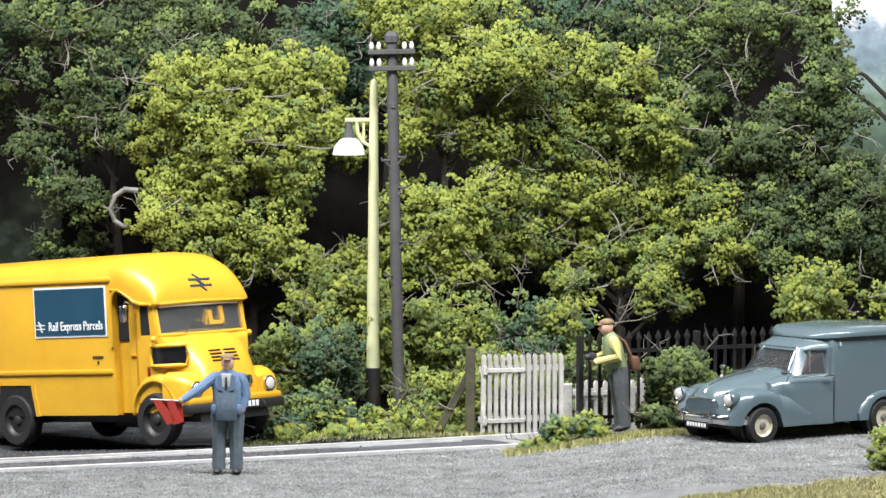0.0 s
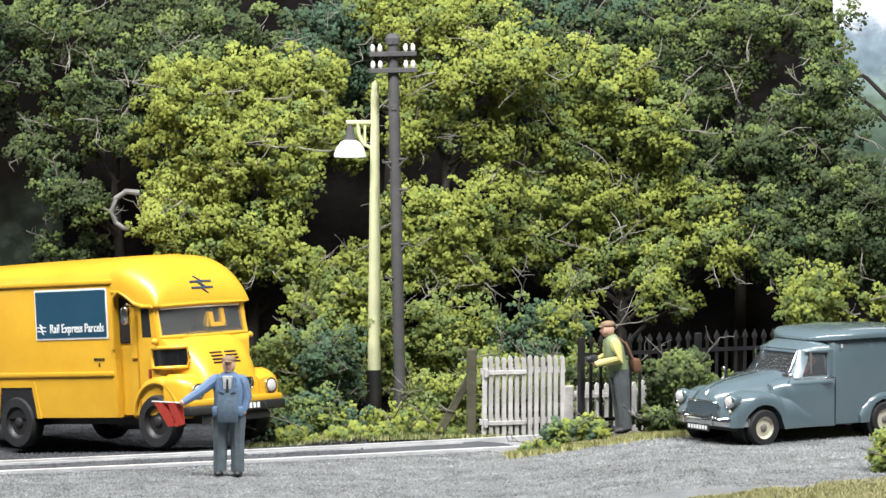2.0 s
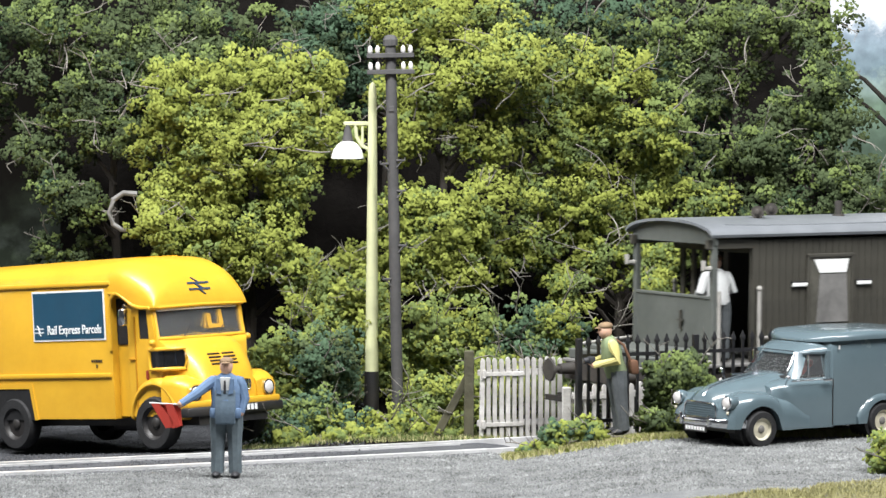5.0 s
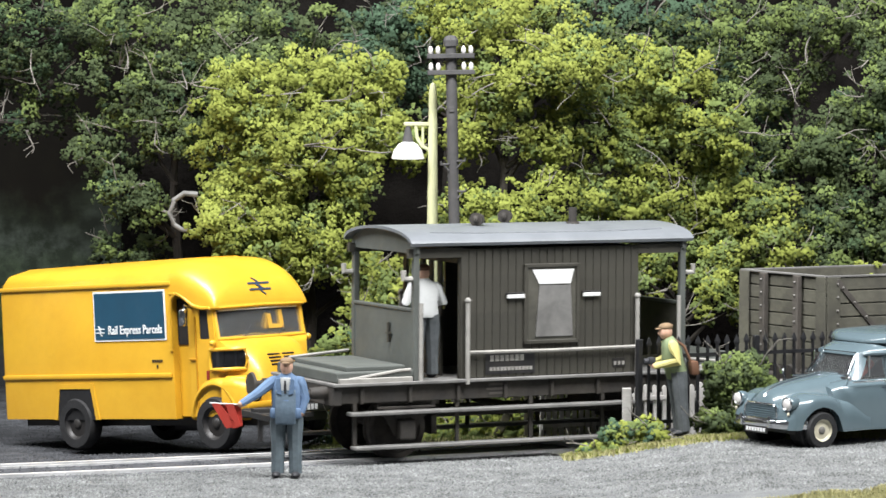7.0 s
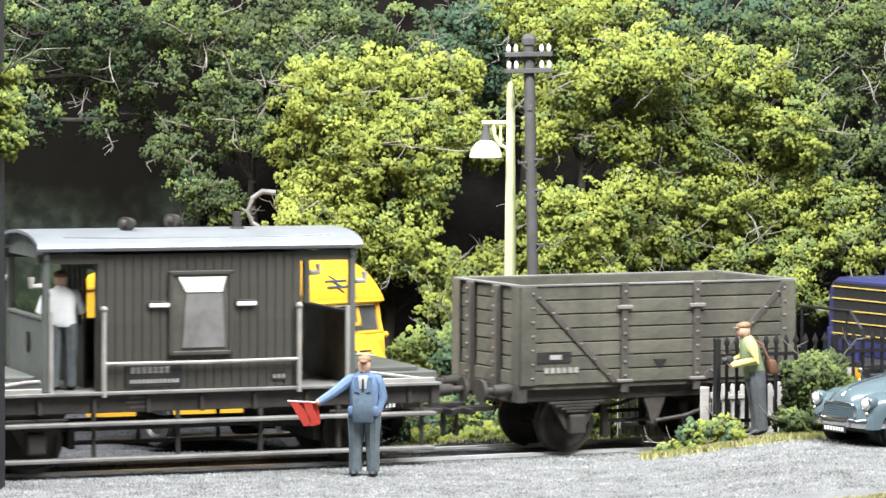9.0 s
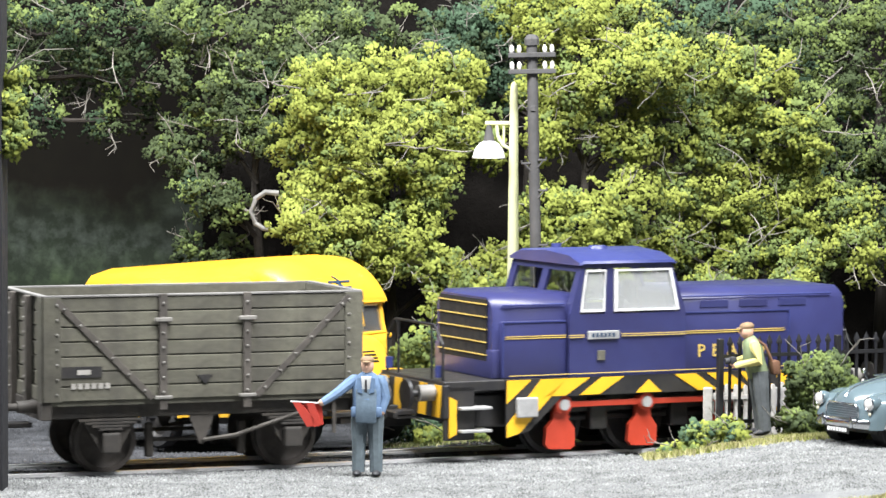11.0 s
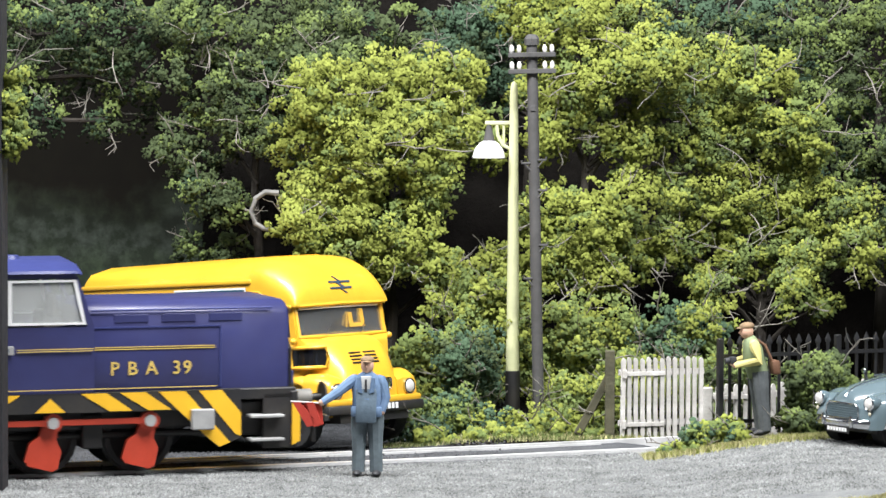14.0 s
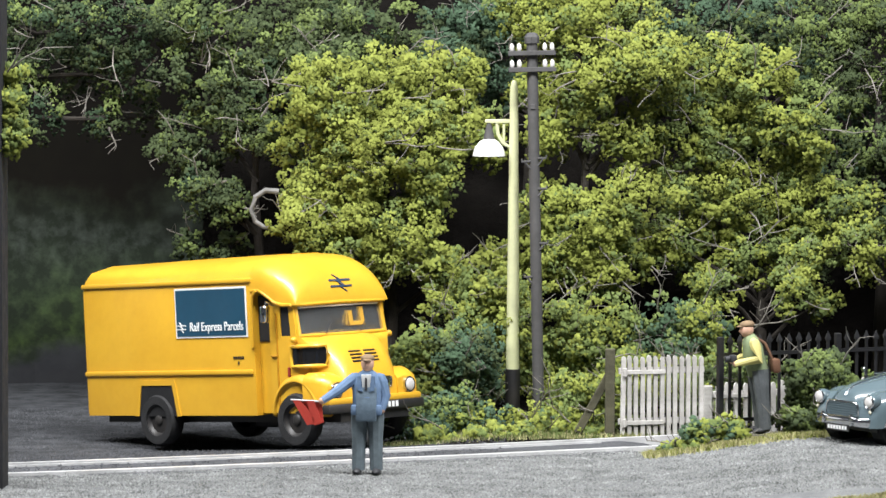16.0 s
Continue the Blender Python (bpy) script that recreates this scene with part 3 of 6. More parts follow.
        slab(bm, [(-0.36, 0.52), (0.36, 0.52), (0.3, 0.3), (-0.24, 0.3)], "y", sy * 0.02 - 0.01, sy * 0.02 + 0.01)
        part("reflector", bm, "white_paint", w, "bright white sloping top of the lookout")
        bm = B()
        slab(bm, [(-0.24, 0.28), (0.3, 0.28), (0.34, -0.5), (-0.3, -0.5)], "y", sy * 0.026 - 0.008, sy * 0.026 + 0.008)
        part("lookout", bm, "board_grey", w, "dusty grey lookout housing behind the glass")
        for x in (-0.64, 0.67):
            bm = B()
            box(bm, (0, 0, 0), (0.3, 0.05, 0.06), 0.012)
            part("side_lamp_bracket", bm, "white_paint", v, "small white bracket", m=place(x, sy * 1.12, 2.42))
            bm = B()
            box(bm, (0, 0, 0), (0.34, 0.03, 0.03), 0.005, segs=1)
            part("bracket_shade", bm, "black_paint", v, m=place(x, sy * 1.12, 2.465))
        bm = B()
        tube(bm, [(-1.5, sy * 1.16, 1.6), (0, sy * 1.17, 1.59), (1.45, sy * 1.16, 1.6)], 0.028)
        part("handrail", bm, "handrail_grey", v, smooth=True)
        for x in (-1.47, 1.46):
            bm = B()
            rod(bm, (x, sy * 1.16, 1.12), (x, sy * 1.16, 2.36), 0.035)
            ball(bm, (x, sy * 1.16, 2.38), 0.05, 8)
            part("handrail", bm, "handrail_grey", v, smooth=True)
            bm = B()
            rod(bm, (x * 1.52, sy * 1.12, 1.2), (x * 1.52, sy * 1.12, 2.36), 0.033)
            part("handrail", bm, "handrail_grey", v, smooth=True)
    # painted number patch, unreadable
    bm = B()
    box(bm, (-0.72, -1.097, 1.42), (0.84, 0.012, 0.34))
    pt = part("number_patch", bm, "black_paint", v)
    bm = B()
    for k in range(7):
        box(bm, (-1.03 + 0.085 * k, -1.106, 1.49), (0.06, 0.008, 0.09))
    for k in range(12):
        box(bm, (-1.05 + 0.062 * k, -1.106, 1.33), (0.045, 0.008, 0.055))
    part("number_bars", bm, "handrail_grey", pt, "pale unreadable lettering")
    bm = B()
    box(bm, (1.17, -1.097, 1.36), (0.22, 0.012, 0.14))
    pt = part("number_patch", bm, "black_paint", v)
    bm = B()
    for k in range(3):
        box(bm, (1.1 + 0.07 * k, -1.106, 1.35), (0.04, 0.008, 0.06))
    part("number_bars", bm, "handrail_grey", pt)
    bm = B()
    for k, w in enumerate((0.24, 0.34, 0.24)):
        box(bm, (-0.95, -1.085, 1.1 - 0.07 * k), (w, 0.01, 0.035))
    part("number_bars", bm, "wagon_iron", v)
    # veranda ends
    for sx in (-1, 1):
        for sy in (-1, 1):
            bm = B()
            box(bm, (sx * 2.3, sy * 1.06, 2.2), (0.1, 0.1, 2.0), 0.012, segs=1)
            part("corner_post", bm, "van_grey_light", v)
            bm = B()
            tube(bm, [(sx * 2.36, sy * 1.06, 2.72), (sx * 2.5, sy * 1.06, 2.72), (sx * 2.5, sy * 1.06, 2.85)], 0.045)
            part("lamp_bracket", bm, "handrail_grey", v, smooth=True)
        bm = B()
        box(bm, (sx * 2.3, 0, 1.72), (0.06, 2.08, 1.04), 0.01, segs=1)
        part("end_panel", bm, "van_grey_light" if sx < 0 else "van_grey", v)
        bm = B()
        box(bm, (sx * 2.3, 0, 2.25), (0.1, 2.1, 0.05), 0.01, segs=1)
        part("end_rail", bm, "van_grey_light", v)
        bm = B()
        tube(bm, [(sx * 2.36, -0.25, 1.72), (sx * 2.36, -0.25, 2.02)], 0.025)
        box(bm, (sx * 2.36, -0.25, 1.86), (0.03, 0.16, 0.03))
        part("lamp_iron", bm, "van_grey", v)
        pts = [(-1.14, 3.1), (1.14, 3.1), (1.14, 3.2)] + [(1.14 * math.cos(math.pi * k / 12), 3.2 + 0.23 * math.sin(math.pi * k / 12)) for k in range(1, 12)] + [(-1.14, 3.2)]
        bm = B()
        slab(bm, pts, "x", sx * 2.3 - 0.03, sx * 2.3 + 0.03)
        part("end_arch", bm, "van_grey_light", v)
    for x, y in ((-1.98, -1.05), (1.92, -1.05), (-1.98, 1.05), (1.92, 1.05)):
        bm = B()
        box(bm, (x, y, 3.1), (0.9, 0.08, 0.14))
        part("cant_rail", bm, "van_grey", v)
    # roof
    n = 18
    prof = [(1.2 * math.cos(math.pi * k / n), 3.255 + 0.225 * math.sin(math.pi * k / n)) for k in range(n + 1)]
    bm = B()
    slab(bm, prof + [(y * 0.985, z - 0.045) for y, z in prof[::-1]], "x", -2.44, 2.43)
    part("roof", bm, "roof_grey", v, "pale grey curved roof", smooth=True)
    for sy in (-1, 1):
        bm = B()
        tube(bm, [(-2.0, sy * 0.93, 3.40), (-1.2, sy * 0.99, 3.385), (0, sy * 1.0, 3.38), (1.2, sy * 0.99, 3.385), (2.0, sy * 0.93, 3.40)], 0.014, n=5)
        part("rain_strip", bm, "roof_grey", v)
    for x, y in ((-0.9, -0.35), (0.05, 0.55)):
        bm = B()
        rod(bm, (x, y, 3.42), (x, y, 3.54), 0.06)
        rod(bm, (x - 0.06, y - 0.06, 3.56), (x + 0.07, y + 0.07, 3.56), 0.11, 0.085, 14)
        ball(bm, (x - 0.07, y - 0.07, 3.56), (0.05, 0.05, 0.07), 8)
        part("roof_vent", bm, "underframe", v, smooth=True)
    bm = B()
    rod(bm, (0.78, -0.3, 3.44), (0.78, -0.3, 3.5), 0.12, 0.1)
    rod(bm, (0.78, -0.3, 3.48), (0.78, -0.3, 3.72), 0.065)
    part("stove_pipe", bm, "underframe", v, smooth=True)
    # footboards on hangers
    for sy in (-1, 1):
        for z, a, b in ((0.74, -3.42, 3.58), (0.23, -3.35, 3.55)):
            bm = B()
            box(bm, ((a + b) / 2, sy * 1.13, z), (b - a, 0.22, 0.055), 0.012, segs=1)
            part("footboard", bm, "board_grey", v)
        for x in (-3.3, -1.6, -0.35, 0.9, 2.1, 3.4):
            bm = B()
            box(bm, (x, sy * 1.06, 0.57), (0.06, 0.04, 0.7))
            part("footboard_hanger", bm, "underframe", v)
    bm = B()
    rod(bm, (-2.4, -0.6, 0.62), (2.4, -0.6, 0.62), 0.035)
    rod(bm, (-2.4, 0.6, 0.62), (2.4, 0.6, 0.62), 0.035)
    rod(bm, (-0.4, -0.8, 0.7), (-0.4, 0.8, 0.7), 0.05)
    box(bm, (1.5, 0, 0.72), (0.8, 0.9, 0.36), 0.03)
    for x in (-1.85, 1.85):
        box(bm, (x, 0, 0.5), (0.1, 1.6, 0.3), 0.02)
    part("brake_gear", bm, "underframe", v)
    for x in (-2.44, 2.44):
        axle_gear(v, x, 0.47)
    v_wheels = [rail_wheelset(v, x, 0.47) for x in (-2.44, 2.44)]
    return v, v_wheels


def open_wagon():
    v = thing("open_wagon", place(0, 0, 0), "weathered seven-plank wooden open wagon, on the track", "wagon")
    L, z0, z1, hw = 2.36, 1.08, 2.57, 1.13
    bm = B()
    for sy in (-1, 1):
        box(bm, (0, sy * 0.95, 0.95), (4.75, 0.13, 0.26), 0.012, segs=1)
    for x in (-2.34, 2.34):
        box(bm, (x, 0, 0.95), (0.16, 2.3, 0.26), 0.012, segs=1)
    part("underframe", bm, "underframe", v)
    bm = B()
    box(bm, (0, 0, 1.05), (4.7, 2.26, 0.07))
    part("floor", bm, "wagon_wood", v)
    h = (z1 - z0) / 7
    sp = B()
    box(sp, (0, 0, 0), (2 * L, 0.07, h - 0.018), 0.008, segs=1)
    ep = B()
    box(ep, (0, 0, 0), (0.07, 2 * hw - 0.08, h - 0.018), 0.008, segs=1)
    so = eo = None
    for i in range(7):
        z = z0 + h * (i + 0.5)
        for s in (-1, 1):
            if so is None:
                so = part("plank", sp, "wagon_wood", v, m=place(0, s * hw, z))
                eo = part("plank", ep, "wagon_wood", v, m=place(s * L, 0, z))
            else:
                shared("plank", so.data, v, place(0, s * hw, z))
                shared("plank", eo.data, v, place(s * (L - 0.036), 0, z))
    bm = B()
    box(bm, (0, -hw + 0.045, (z0 + z1) / 2), (2 * L - 0.1, 0.02, z1 - z0))
    box(bm, (0, hw - 0.045, (z0 + z1) / 2), (2 * L - 0.1, 0.02, z1 - z0))
    box(bm, (-L + 0.08, 0, (z0 + z1) / 2), (0.02, 2 * hw - 0.1, z1 - z0))
    box(bm, (L - 0.08, 0, (z0 + z1) / 2), (0.02, 2 * hw - 0.1, z1 - z0))
    part("lining", bm, "wagon_wood", v)
    bm = B()
    for s in (-1, 1):
        box(bm, (0, s * hw, z1 + 0.012), (2 * L + 0.05, 0.1, 0.03), 0.005, segs=1)
        box(bm, (s * L, 0, z1 + 0.012), (0.1, 2 * hw, 0.03), 0.005, segs=1)
    part("capping", bm, "board_grey", v)
    for s in (-1, 1):
        for x in (-0.63, 0.63):
            bm = B()
            box(bm, (x, s * (hw + 0.055), (z0 + z1) / 2 - 0.06), (0.12, 0.05, z1 - z0 + 0.18), 0.008, segs=1)
            for i in range(7):
                ball(bm, (x, s * (hw + 0.085), z0 + h * (i + 0.5)), 0.022, 6, 1)
            part("stanchion", bm, ["wagon_iron", "bolt_grey"], v)
            bm = B()
            box(bm, (x - s * 0.0, s * (hw + 0.08), z1 - 0.34), (0.26, 0.05, 0.06), 0.01, segs=1)
            box(bm, (x, s * (hw + 0.08), z0 + 0.03), (0.26, 0.05, 0.05), 0.01, segs=1)
            part("hinge", bm, "bolt_grey", v)
        for sx in (-1, 1):
            bm = B()
            a, b = Vector((sx * 2.2, s * (hw + 0.045), z1 - 0.05)), Vector((sx * 0.78, s * (hw + 0.045), z0 + 0.02))
            d = b - a
            box(bm, (a + b) / 2, (d.length, 0.025, 0.09), 0.004, Matrix.Rotation(math.atan2(-d.z, d.x), 3, "Y"), segs=1)
            for k in range(6):
                p = a + d * (k + 0.5) / 6
                ball(bm, (p.x, s * (hw + 0.062), p.z), 0.02, 6, 1)
            part("diagonal_strap", bm, ["wagon_iron", "bolt_grey"], v)
            bm = B()
            box(bm, (sx * (L - 0.1), s * (hw + 0.045), (z0 + z1) / 2), (0.26, 0.02, z1 - z0), 0.004, segs=1)
            box(bm, (sx * (L + 0.045), s * (hw - 0.1), (z0 + z1) / 2), (0.02, 0.26, z1 - z0), 0.004, segs=1)
            for i in range(7):
                ball(bm, (sx * (L - 0.17), s * (hw + 0.06), z0 + h * (i + 0.5)), 0.02, 6, 1)
            part("corner_plate", bm, ["wagon_wood", "bolt_grey"], v)
    for sx in (-1, 1):
        for y in (-0.45, 0.45):
            bm = B()
            box(bm, (sx * (L + 0.08), y, (z0 + z1) / 2 - 0.1), (0.1, 0.14, z1 - z0 + 0.2), 0.012, segs=1)
            for i in range(7):
                ball(bm, (sx * (L + 0.135), y, z0 + h * (i + 0.5)), 0.022, 6, 1)
            part("end_stanchion", bm, ["wagon_iron", "bolt_grey"], v)
        for y in (-0.86, 0.86):
            buffer(v, sx * 2.42, y, 1.0, sx)
        coupling(v, sx * 2.45, sx)
    bm = B()
    box(bm, (-1.83, -hw - 0.045, 1.5), (0.6, 0.012, 0.16))
    p = part("number_patch", bm, "black_paint", v)
    bm = B()
    box(bm, (-1.8, -hw - 0.055, 1.5), (0.2, 0.006, 0.07))
    part("number_bars", bm, "handrail_grey", p, "pale unreadable lettering")
    bm = B()
    for k in range(6):
        box(bm, (-1.95 + 0.1 * k, -hw - 0.045, 1.3), (0.07, 0.012, 0.08))
    part("number_bars", bm, "handrail_grey", v)
    bm = B()
    slab(bm, [(-0.12, 1.42), (0.12, 1.42), (0, 1.28)], "y", -hw - 0.05, -hw - 0.036)
    part("painted_triangle", bm, "black_paint", v)
    # brake lever, V hanger and shoes
    for s in (-1, 1):
        bm = B()
        slab(bm, [(-0.2, 0.84), (0.2, 0.84), (0.03, 0.4), (-0.03, 0.4)], "y", s * 0.98 - 0.02, s * 0.98 + 0.02)
        tube(bm, [(0.0, s * 1.03, 0.46), (0.5, s * 1.05, 0.52), (2.0, s * 1.06, 0.98)], 0.03)
        box(bm, (2.0, s * 1.06, 0.75), (0.05, 0.04, 0.5))
        part("brake_lever", bm, "wagon_iron", v)
        bm = B()
        box(bm, (-0.7, s * 0.66, 0.45), (0.12, 0.12, 0.5), 0.03)
        box(bm, (0.7, s * 0.66, 0.45), (0.12, 0.12, 0.5), 0.03)
        rod(bm, (-0.7, s * 0.66, 0.45), (0.7, s * 0.66, 0.45), 0.03)
        part("brake_gear", bm, "underframe", v)
    for x in (-1.37, 1.37):
        axle_gear(v, x, 0.46)
    w = [rail_wheelset(v, x, 0.46) for x in (-1.37, 1.37)]
    return v, w


def shunter():
    v = thing("diesel_shunter", place(0, 0, 0), "dark blue six-wheeled diesel shunter with black and yellow striped skirts", "locomotive")
    bm = B()
    box(bm, (0.09, 0, 1.12), (7.08, 2.3, 0.16), 0.015, segs=1)
    box(bm, (0, 0, 0.85), (6.2, 1.7, 0.42), 0.015, segs=1)
    part("frame", bm, "black_paint", v)
    for sx in (-1, 1):
        bm = B()
        box(bm, ((sx * 3.42 + 0.09 + sx * 0.09), 0, 0.9), (0.1, 2.36, 0.5), 0.015, segs=1)
        part("buffer_beam", bm, "black_paint", v)
        for y in (-0.95, -0.45, 0.45, 0.95):
            bm = B()
            slab(bm, [(y - 0.16, 1.14), (y + 0.1, 1.14), (y + 0.16, 0.66), (y - 0.1, 0.66)], "x", (sx * 3.475 + 0.09 + sx * 0.09) - 0.006, (sx * 3.475 + 0.09 + sx * 0.09) + 0.006)
            part("warning_stripe", bm, "wasp_yellow", v)
        for y in (-0.86, 0.86):
            buffer(v, (sx * 3.47 + 0.09 + sx * 0.09), y, 1.02, sx, 0.23, "black_paint")
            bm = B()
            rod(bm, ((sx * 3.5 + 0.09 + sx * 0.09), y, 1.02), ((sx * 3.75 + 0.09 + sx * 0.09), y, 1.02), 0.125, n=16)
            part("buffer_shank", bm, "bolt_grey", v, smooth=True)
        coupling(v, (sx * 3.4 + 0.09 + sx * 0.09), sx)
        for sy in (-1, 1):
            bm = B()
            box(bm, ((sx * 3.2 + 0.09 + sx * 0.09), sy * 1.12, 0.72), (0.5, 0.06, 0.8), 0.01, segs=1)
            part("step_plate", bm, "black_paint", v)
            for z in (0.46, 0.8):
                bm = B()
                box(bm, ((sx * 2.98 + 0.09 + sx * 0.09), sy * 1.16, z), (0.5, 0.3, 0.04), 0.008, segs=1)
                part("step", bm, "steel_step", v)
            bm = B()
            slab(bm, [(0, 0.98), (0.12, 0.92), (0.12, 0.42), (0, 0.36)], "y", sy * 1.17 - 0.02, sy * 1.17 + 0.02)
            part("step_edge", bm, "wasp_yellow", v, m=place((sx * 3.38 + 0.09 + sx * 0.09), 0, 0))
    # striped skirts
    for sy in (-1, 1):
        bm = B()
        y0, y1 = sy * 1.17 - 0.015, sy * 1.17 + 0.015
        slab(bm, [(-2.44, 1.2), (2.79, 1.2), (2.79, 0.5), (2.45, 0.36), (1.85, 0.92), (-1.5, 0.92), (-2.05, 0.42), (-2.44, 0.32)], "y", y0, y1)
        sk = part("skirt", bm, "black_paint", v)
        ys = sy * 1.189

        def stripe(pts):
            b2 = B()
            slab(b2, pts, "y", ys - 0.006, ys + 0.006)
            part("warning_stripe", b2, "wasp_yellow", sk)
        for x in (0.42, 0.99):
            stripe([(x, 1.19), (x + 0.38, 1.19), (x + 0.76, 0.93), (x + 0.42, 0.93)])
        for x in (-0.45, -1.03):
            stripe([(x, 1.19), (x - 0.38, 1.19), (x - 0.76, 0.93), (x - 0.42, 0.93)])
        stripe([(1.56, 1.19), (1.96, 1.19), (2.62, 0.43), (2.46, 0.37), (2.3, 0.5)])
        stripe([(2.16, 1.19), (2.5, 1.19), (2.785, 0.86), (2.785, 0.52), (2.7, 0.55)])
        stripe([(-1.43, 1.19), (-1.86, 1.19), (-2.435, 0.52), (-2.435, 0.33), (-2.22, 0.39)])
        stripe([(-2.02, 1.19), (-2.435, 1.19), (-2.435, 0.84)])
        stripe([(-0.02, 1.13), (0.2, 0.93), (-0.24, 0.93)])
        for x in (-2.12, 2.2):
            bm = B()
            box(bm, (x, sy * 1.24, 0.78), (0.34, 0.1, 0.3), 0.02)
            part("step_box", bm, "steel_step", sk)
    # bonnets
    def bonnet(name, a, b, w, top, grow=0.0):
        prof = [(-w, 1.2), (w, 1.2), (w, top - 0.2), (w - 0.07, top - 0.07), (w - 0.2, top), (-w + 0.2, top), (-w + 0.07, top - 0.07), (-w, top - 0.2)]
        e = [(y * 0.97, 1.2 if z == 1.2 else z - 0.05) for y, z in prof]
        b2 = B()
        loft(b2, [[(a, y, z) for y, z in e], [(a + 0.07, y, z) for y, z in prof], [(b - 0.07, y, z) for y, z in prof], [(b, y, z) for y, z in e]])
        return part(name, b2, "loco_blue", v, smooth=True)
    bonnet("rear_bonnet", 0.4, 3.56, 1.02, 2.47)
    bonnet("front_bonnet", -2.58, -1.1, 1.0, 2.46)
    bm = B()
    box(bm, (1.55, 0, 1.66), (1.95, 2.2, 0.92), 0.03)
    part("side_casing", bm, "loco_blue", v, smooth=True)
    bm = B()
    box(bm, (-1.92, 0, 1.63), (1.1, 2.2, 0.86), 0.03)
    part("side_casing", bm, "loco_blue", v, smooth=True)
    bm = B()
    box(bm, (-2.42, 0, 1.42), (0.36, 2.04, 0.44), 0.03)
    part("nose_casing", bm, "loco_blue", v, smooth=True)
    # beading
    for sy in (-1, 1):
        y = sy * 1.108
        for (a, za), (b, zb) in (((0.62, 2.12), (2.5, 2.12)), ((2.5, 2.12), (2.5, 1.25)), ((-2.46, 2.05), (-1.42, 2.05)), ((-2.46, 2.05), (-2.46, 1.25))):
            bm = B()
            box(bm, ((a + b) / 2, y, (za + zb) / 2), (abs(b - a) + 0.02, 0.016, abs(zb - za) + 0.02))
            part("beading", bm, "loco_roof", v)
        for a, b, yy in ((0.62, 2.42, 1.106), (-2.42, -1.4, 1.106), (-1.4, -1.15, 1.206), (-0.5, 0.6, 1.206)):
            for z in (1.805, 1.835):
                bm = B()
                box(bm, ((a + b) / 2, sy * yy, z), (b - a, 0.012, 0.012))
                part("lining", bm, "gold_line", v, "thin gold lining")
        for a, b, z in ((-2.4, 2.42, 1.255),):
            bm = B()
            box(bm, ((a + b) / 2, sy * 1.206, z), (b - a, 0.012, 0.012))
            part("lining", bm, "gold_line", v)
        for a, b, z in ((0.6, 3.3, 2.36), (-2.45, -1.4, 2.3)):
            bm = B()
            box(bm, ((a + b) / 2, sy * 1.03, z), (b - a, 0.03, 0.03), 0.008, segs=1)
            part("bonnet_rail", bm, "loco_roof", v)
        for x in (1.2, 1.9, 2.6):
            bm = B()
            box(bm, (x, sy * 1.025, 2.24), (0.5, 0.02, 0.12), 0.008, segs=1)
            part("bonnet_door", bm, "loco_blue", v)
        words("lettering", "P B A  39", 0.2, "gold_line", v, place(1.47, sy * 1.112, 1.52, 0, 0, 0 if sy < 0 else 180), "gold letters on the side", 1.14)
        bm = B()
        box(bm, (-0.82, sy * 1.215, 1.83), (0.54, 0.02, 0.13), 0.008, segs=1)
        n = part("nameplate", bm, "steel_step", v)
        bm = B()
        for k in range(6):
            box(bm, (-1.0 + 0.07 * k, sy * 1.228, 1.83), (0.045, 0.006, 0.06))
        part("nameplate_bars", bm, "logo_blue", n)
        bm = B()
        box(bm, (-0.85, sy * 1.204, 1.52), (0.13, 0.016, 0.15), 0.008, segs=1)
        part("crest", bm, "wagon_wood", v)
    # nose grille and grab rails
    bm = B()
    box(bm, (-2.595, 0, 1.92), (0.02, 1.66, 0.92))
    gr = part("radiator", bm, "dark_void", v)
    for k in range(5):
        bm = B()
        box(bm, (-2.615, 0, 1.55 + 0.19 * k), (0.02, 1.7, 0.016))
        part("grille_bar", bm, "gold_line", gr, "thin pale yellow bar")
    for sx in (-1, 1):
        bm = B()
        tube(bm, [((sx * 3.4 + 0.09 + sx * 0.09), -1.0, 1.2), ((sx * 3.4 + 0.09 + sx * 0.09), -1.0, 1.75), ((sx * 3.4 + 0.09 + sx * 0.09), -0.7, 2.02), ((sx * 3.4 + 0.09 + sx * 0.09), 0.7, 2.02), ((sx * 3.4 + 0.09 + sx * 0.09), 1.0, 1.75), ((sx * 3.4 + 0.09 + sx * 0.09), 1.0, 1.2)], 0.022)
        part("grab_rail", bm, "iron_black", v, smooth=True)
        for y in (-0.6, 0.6):
            bm = B()
            tube(bm, [((sx * 3.4 + 0.09 + sx * 0.09), y, 1.2), ((sx * 3.4 + 0.09 + sx * 0.09), y, 2.02)], 0.02)
            part("grab_rail", bm, "iron_black", v)
        for y in (-0.9, 0.9):
            bm = B()
            rod(bm, ((sx * 3.42 + 0.09 + sx * 0.09), y, 1.25), ((sx * 3.42 + 0.09 + sx * 0.09), y, 1.42), 0.06)
            part("marker_lamp", bm, "loco_roof", v)
    # cab: raked ends, framed windows
    xa, xb, ra, rb, hw, zr = -1.38, 0.62, -1.14, 0.34, 1.18, 2.92
    bm = B()
    for sy in (-1, 1):
        yo, yi = sy * hw, sy * (hw - 0.06)
        def pan(pts):
            b3 = B()
            slab(b3, pts, "y", yo, yi)
            part("cab_panel", b3, "loco_blue", v)
        pan([(xa, 1.2), (xb, 1.2), (xb, 2.15), (xa, 2.15)])
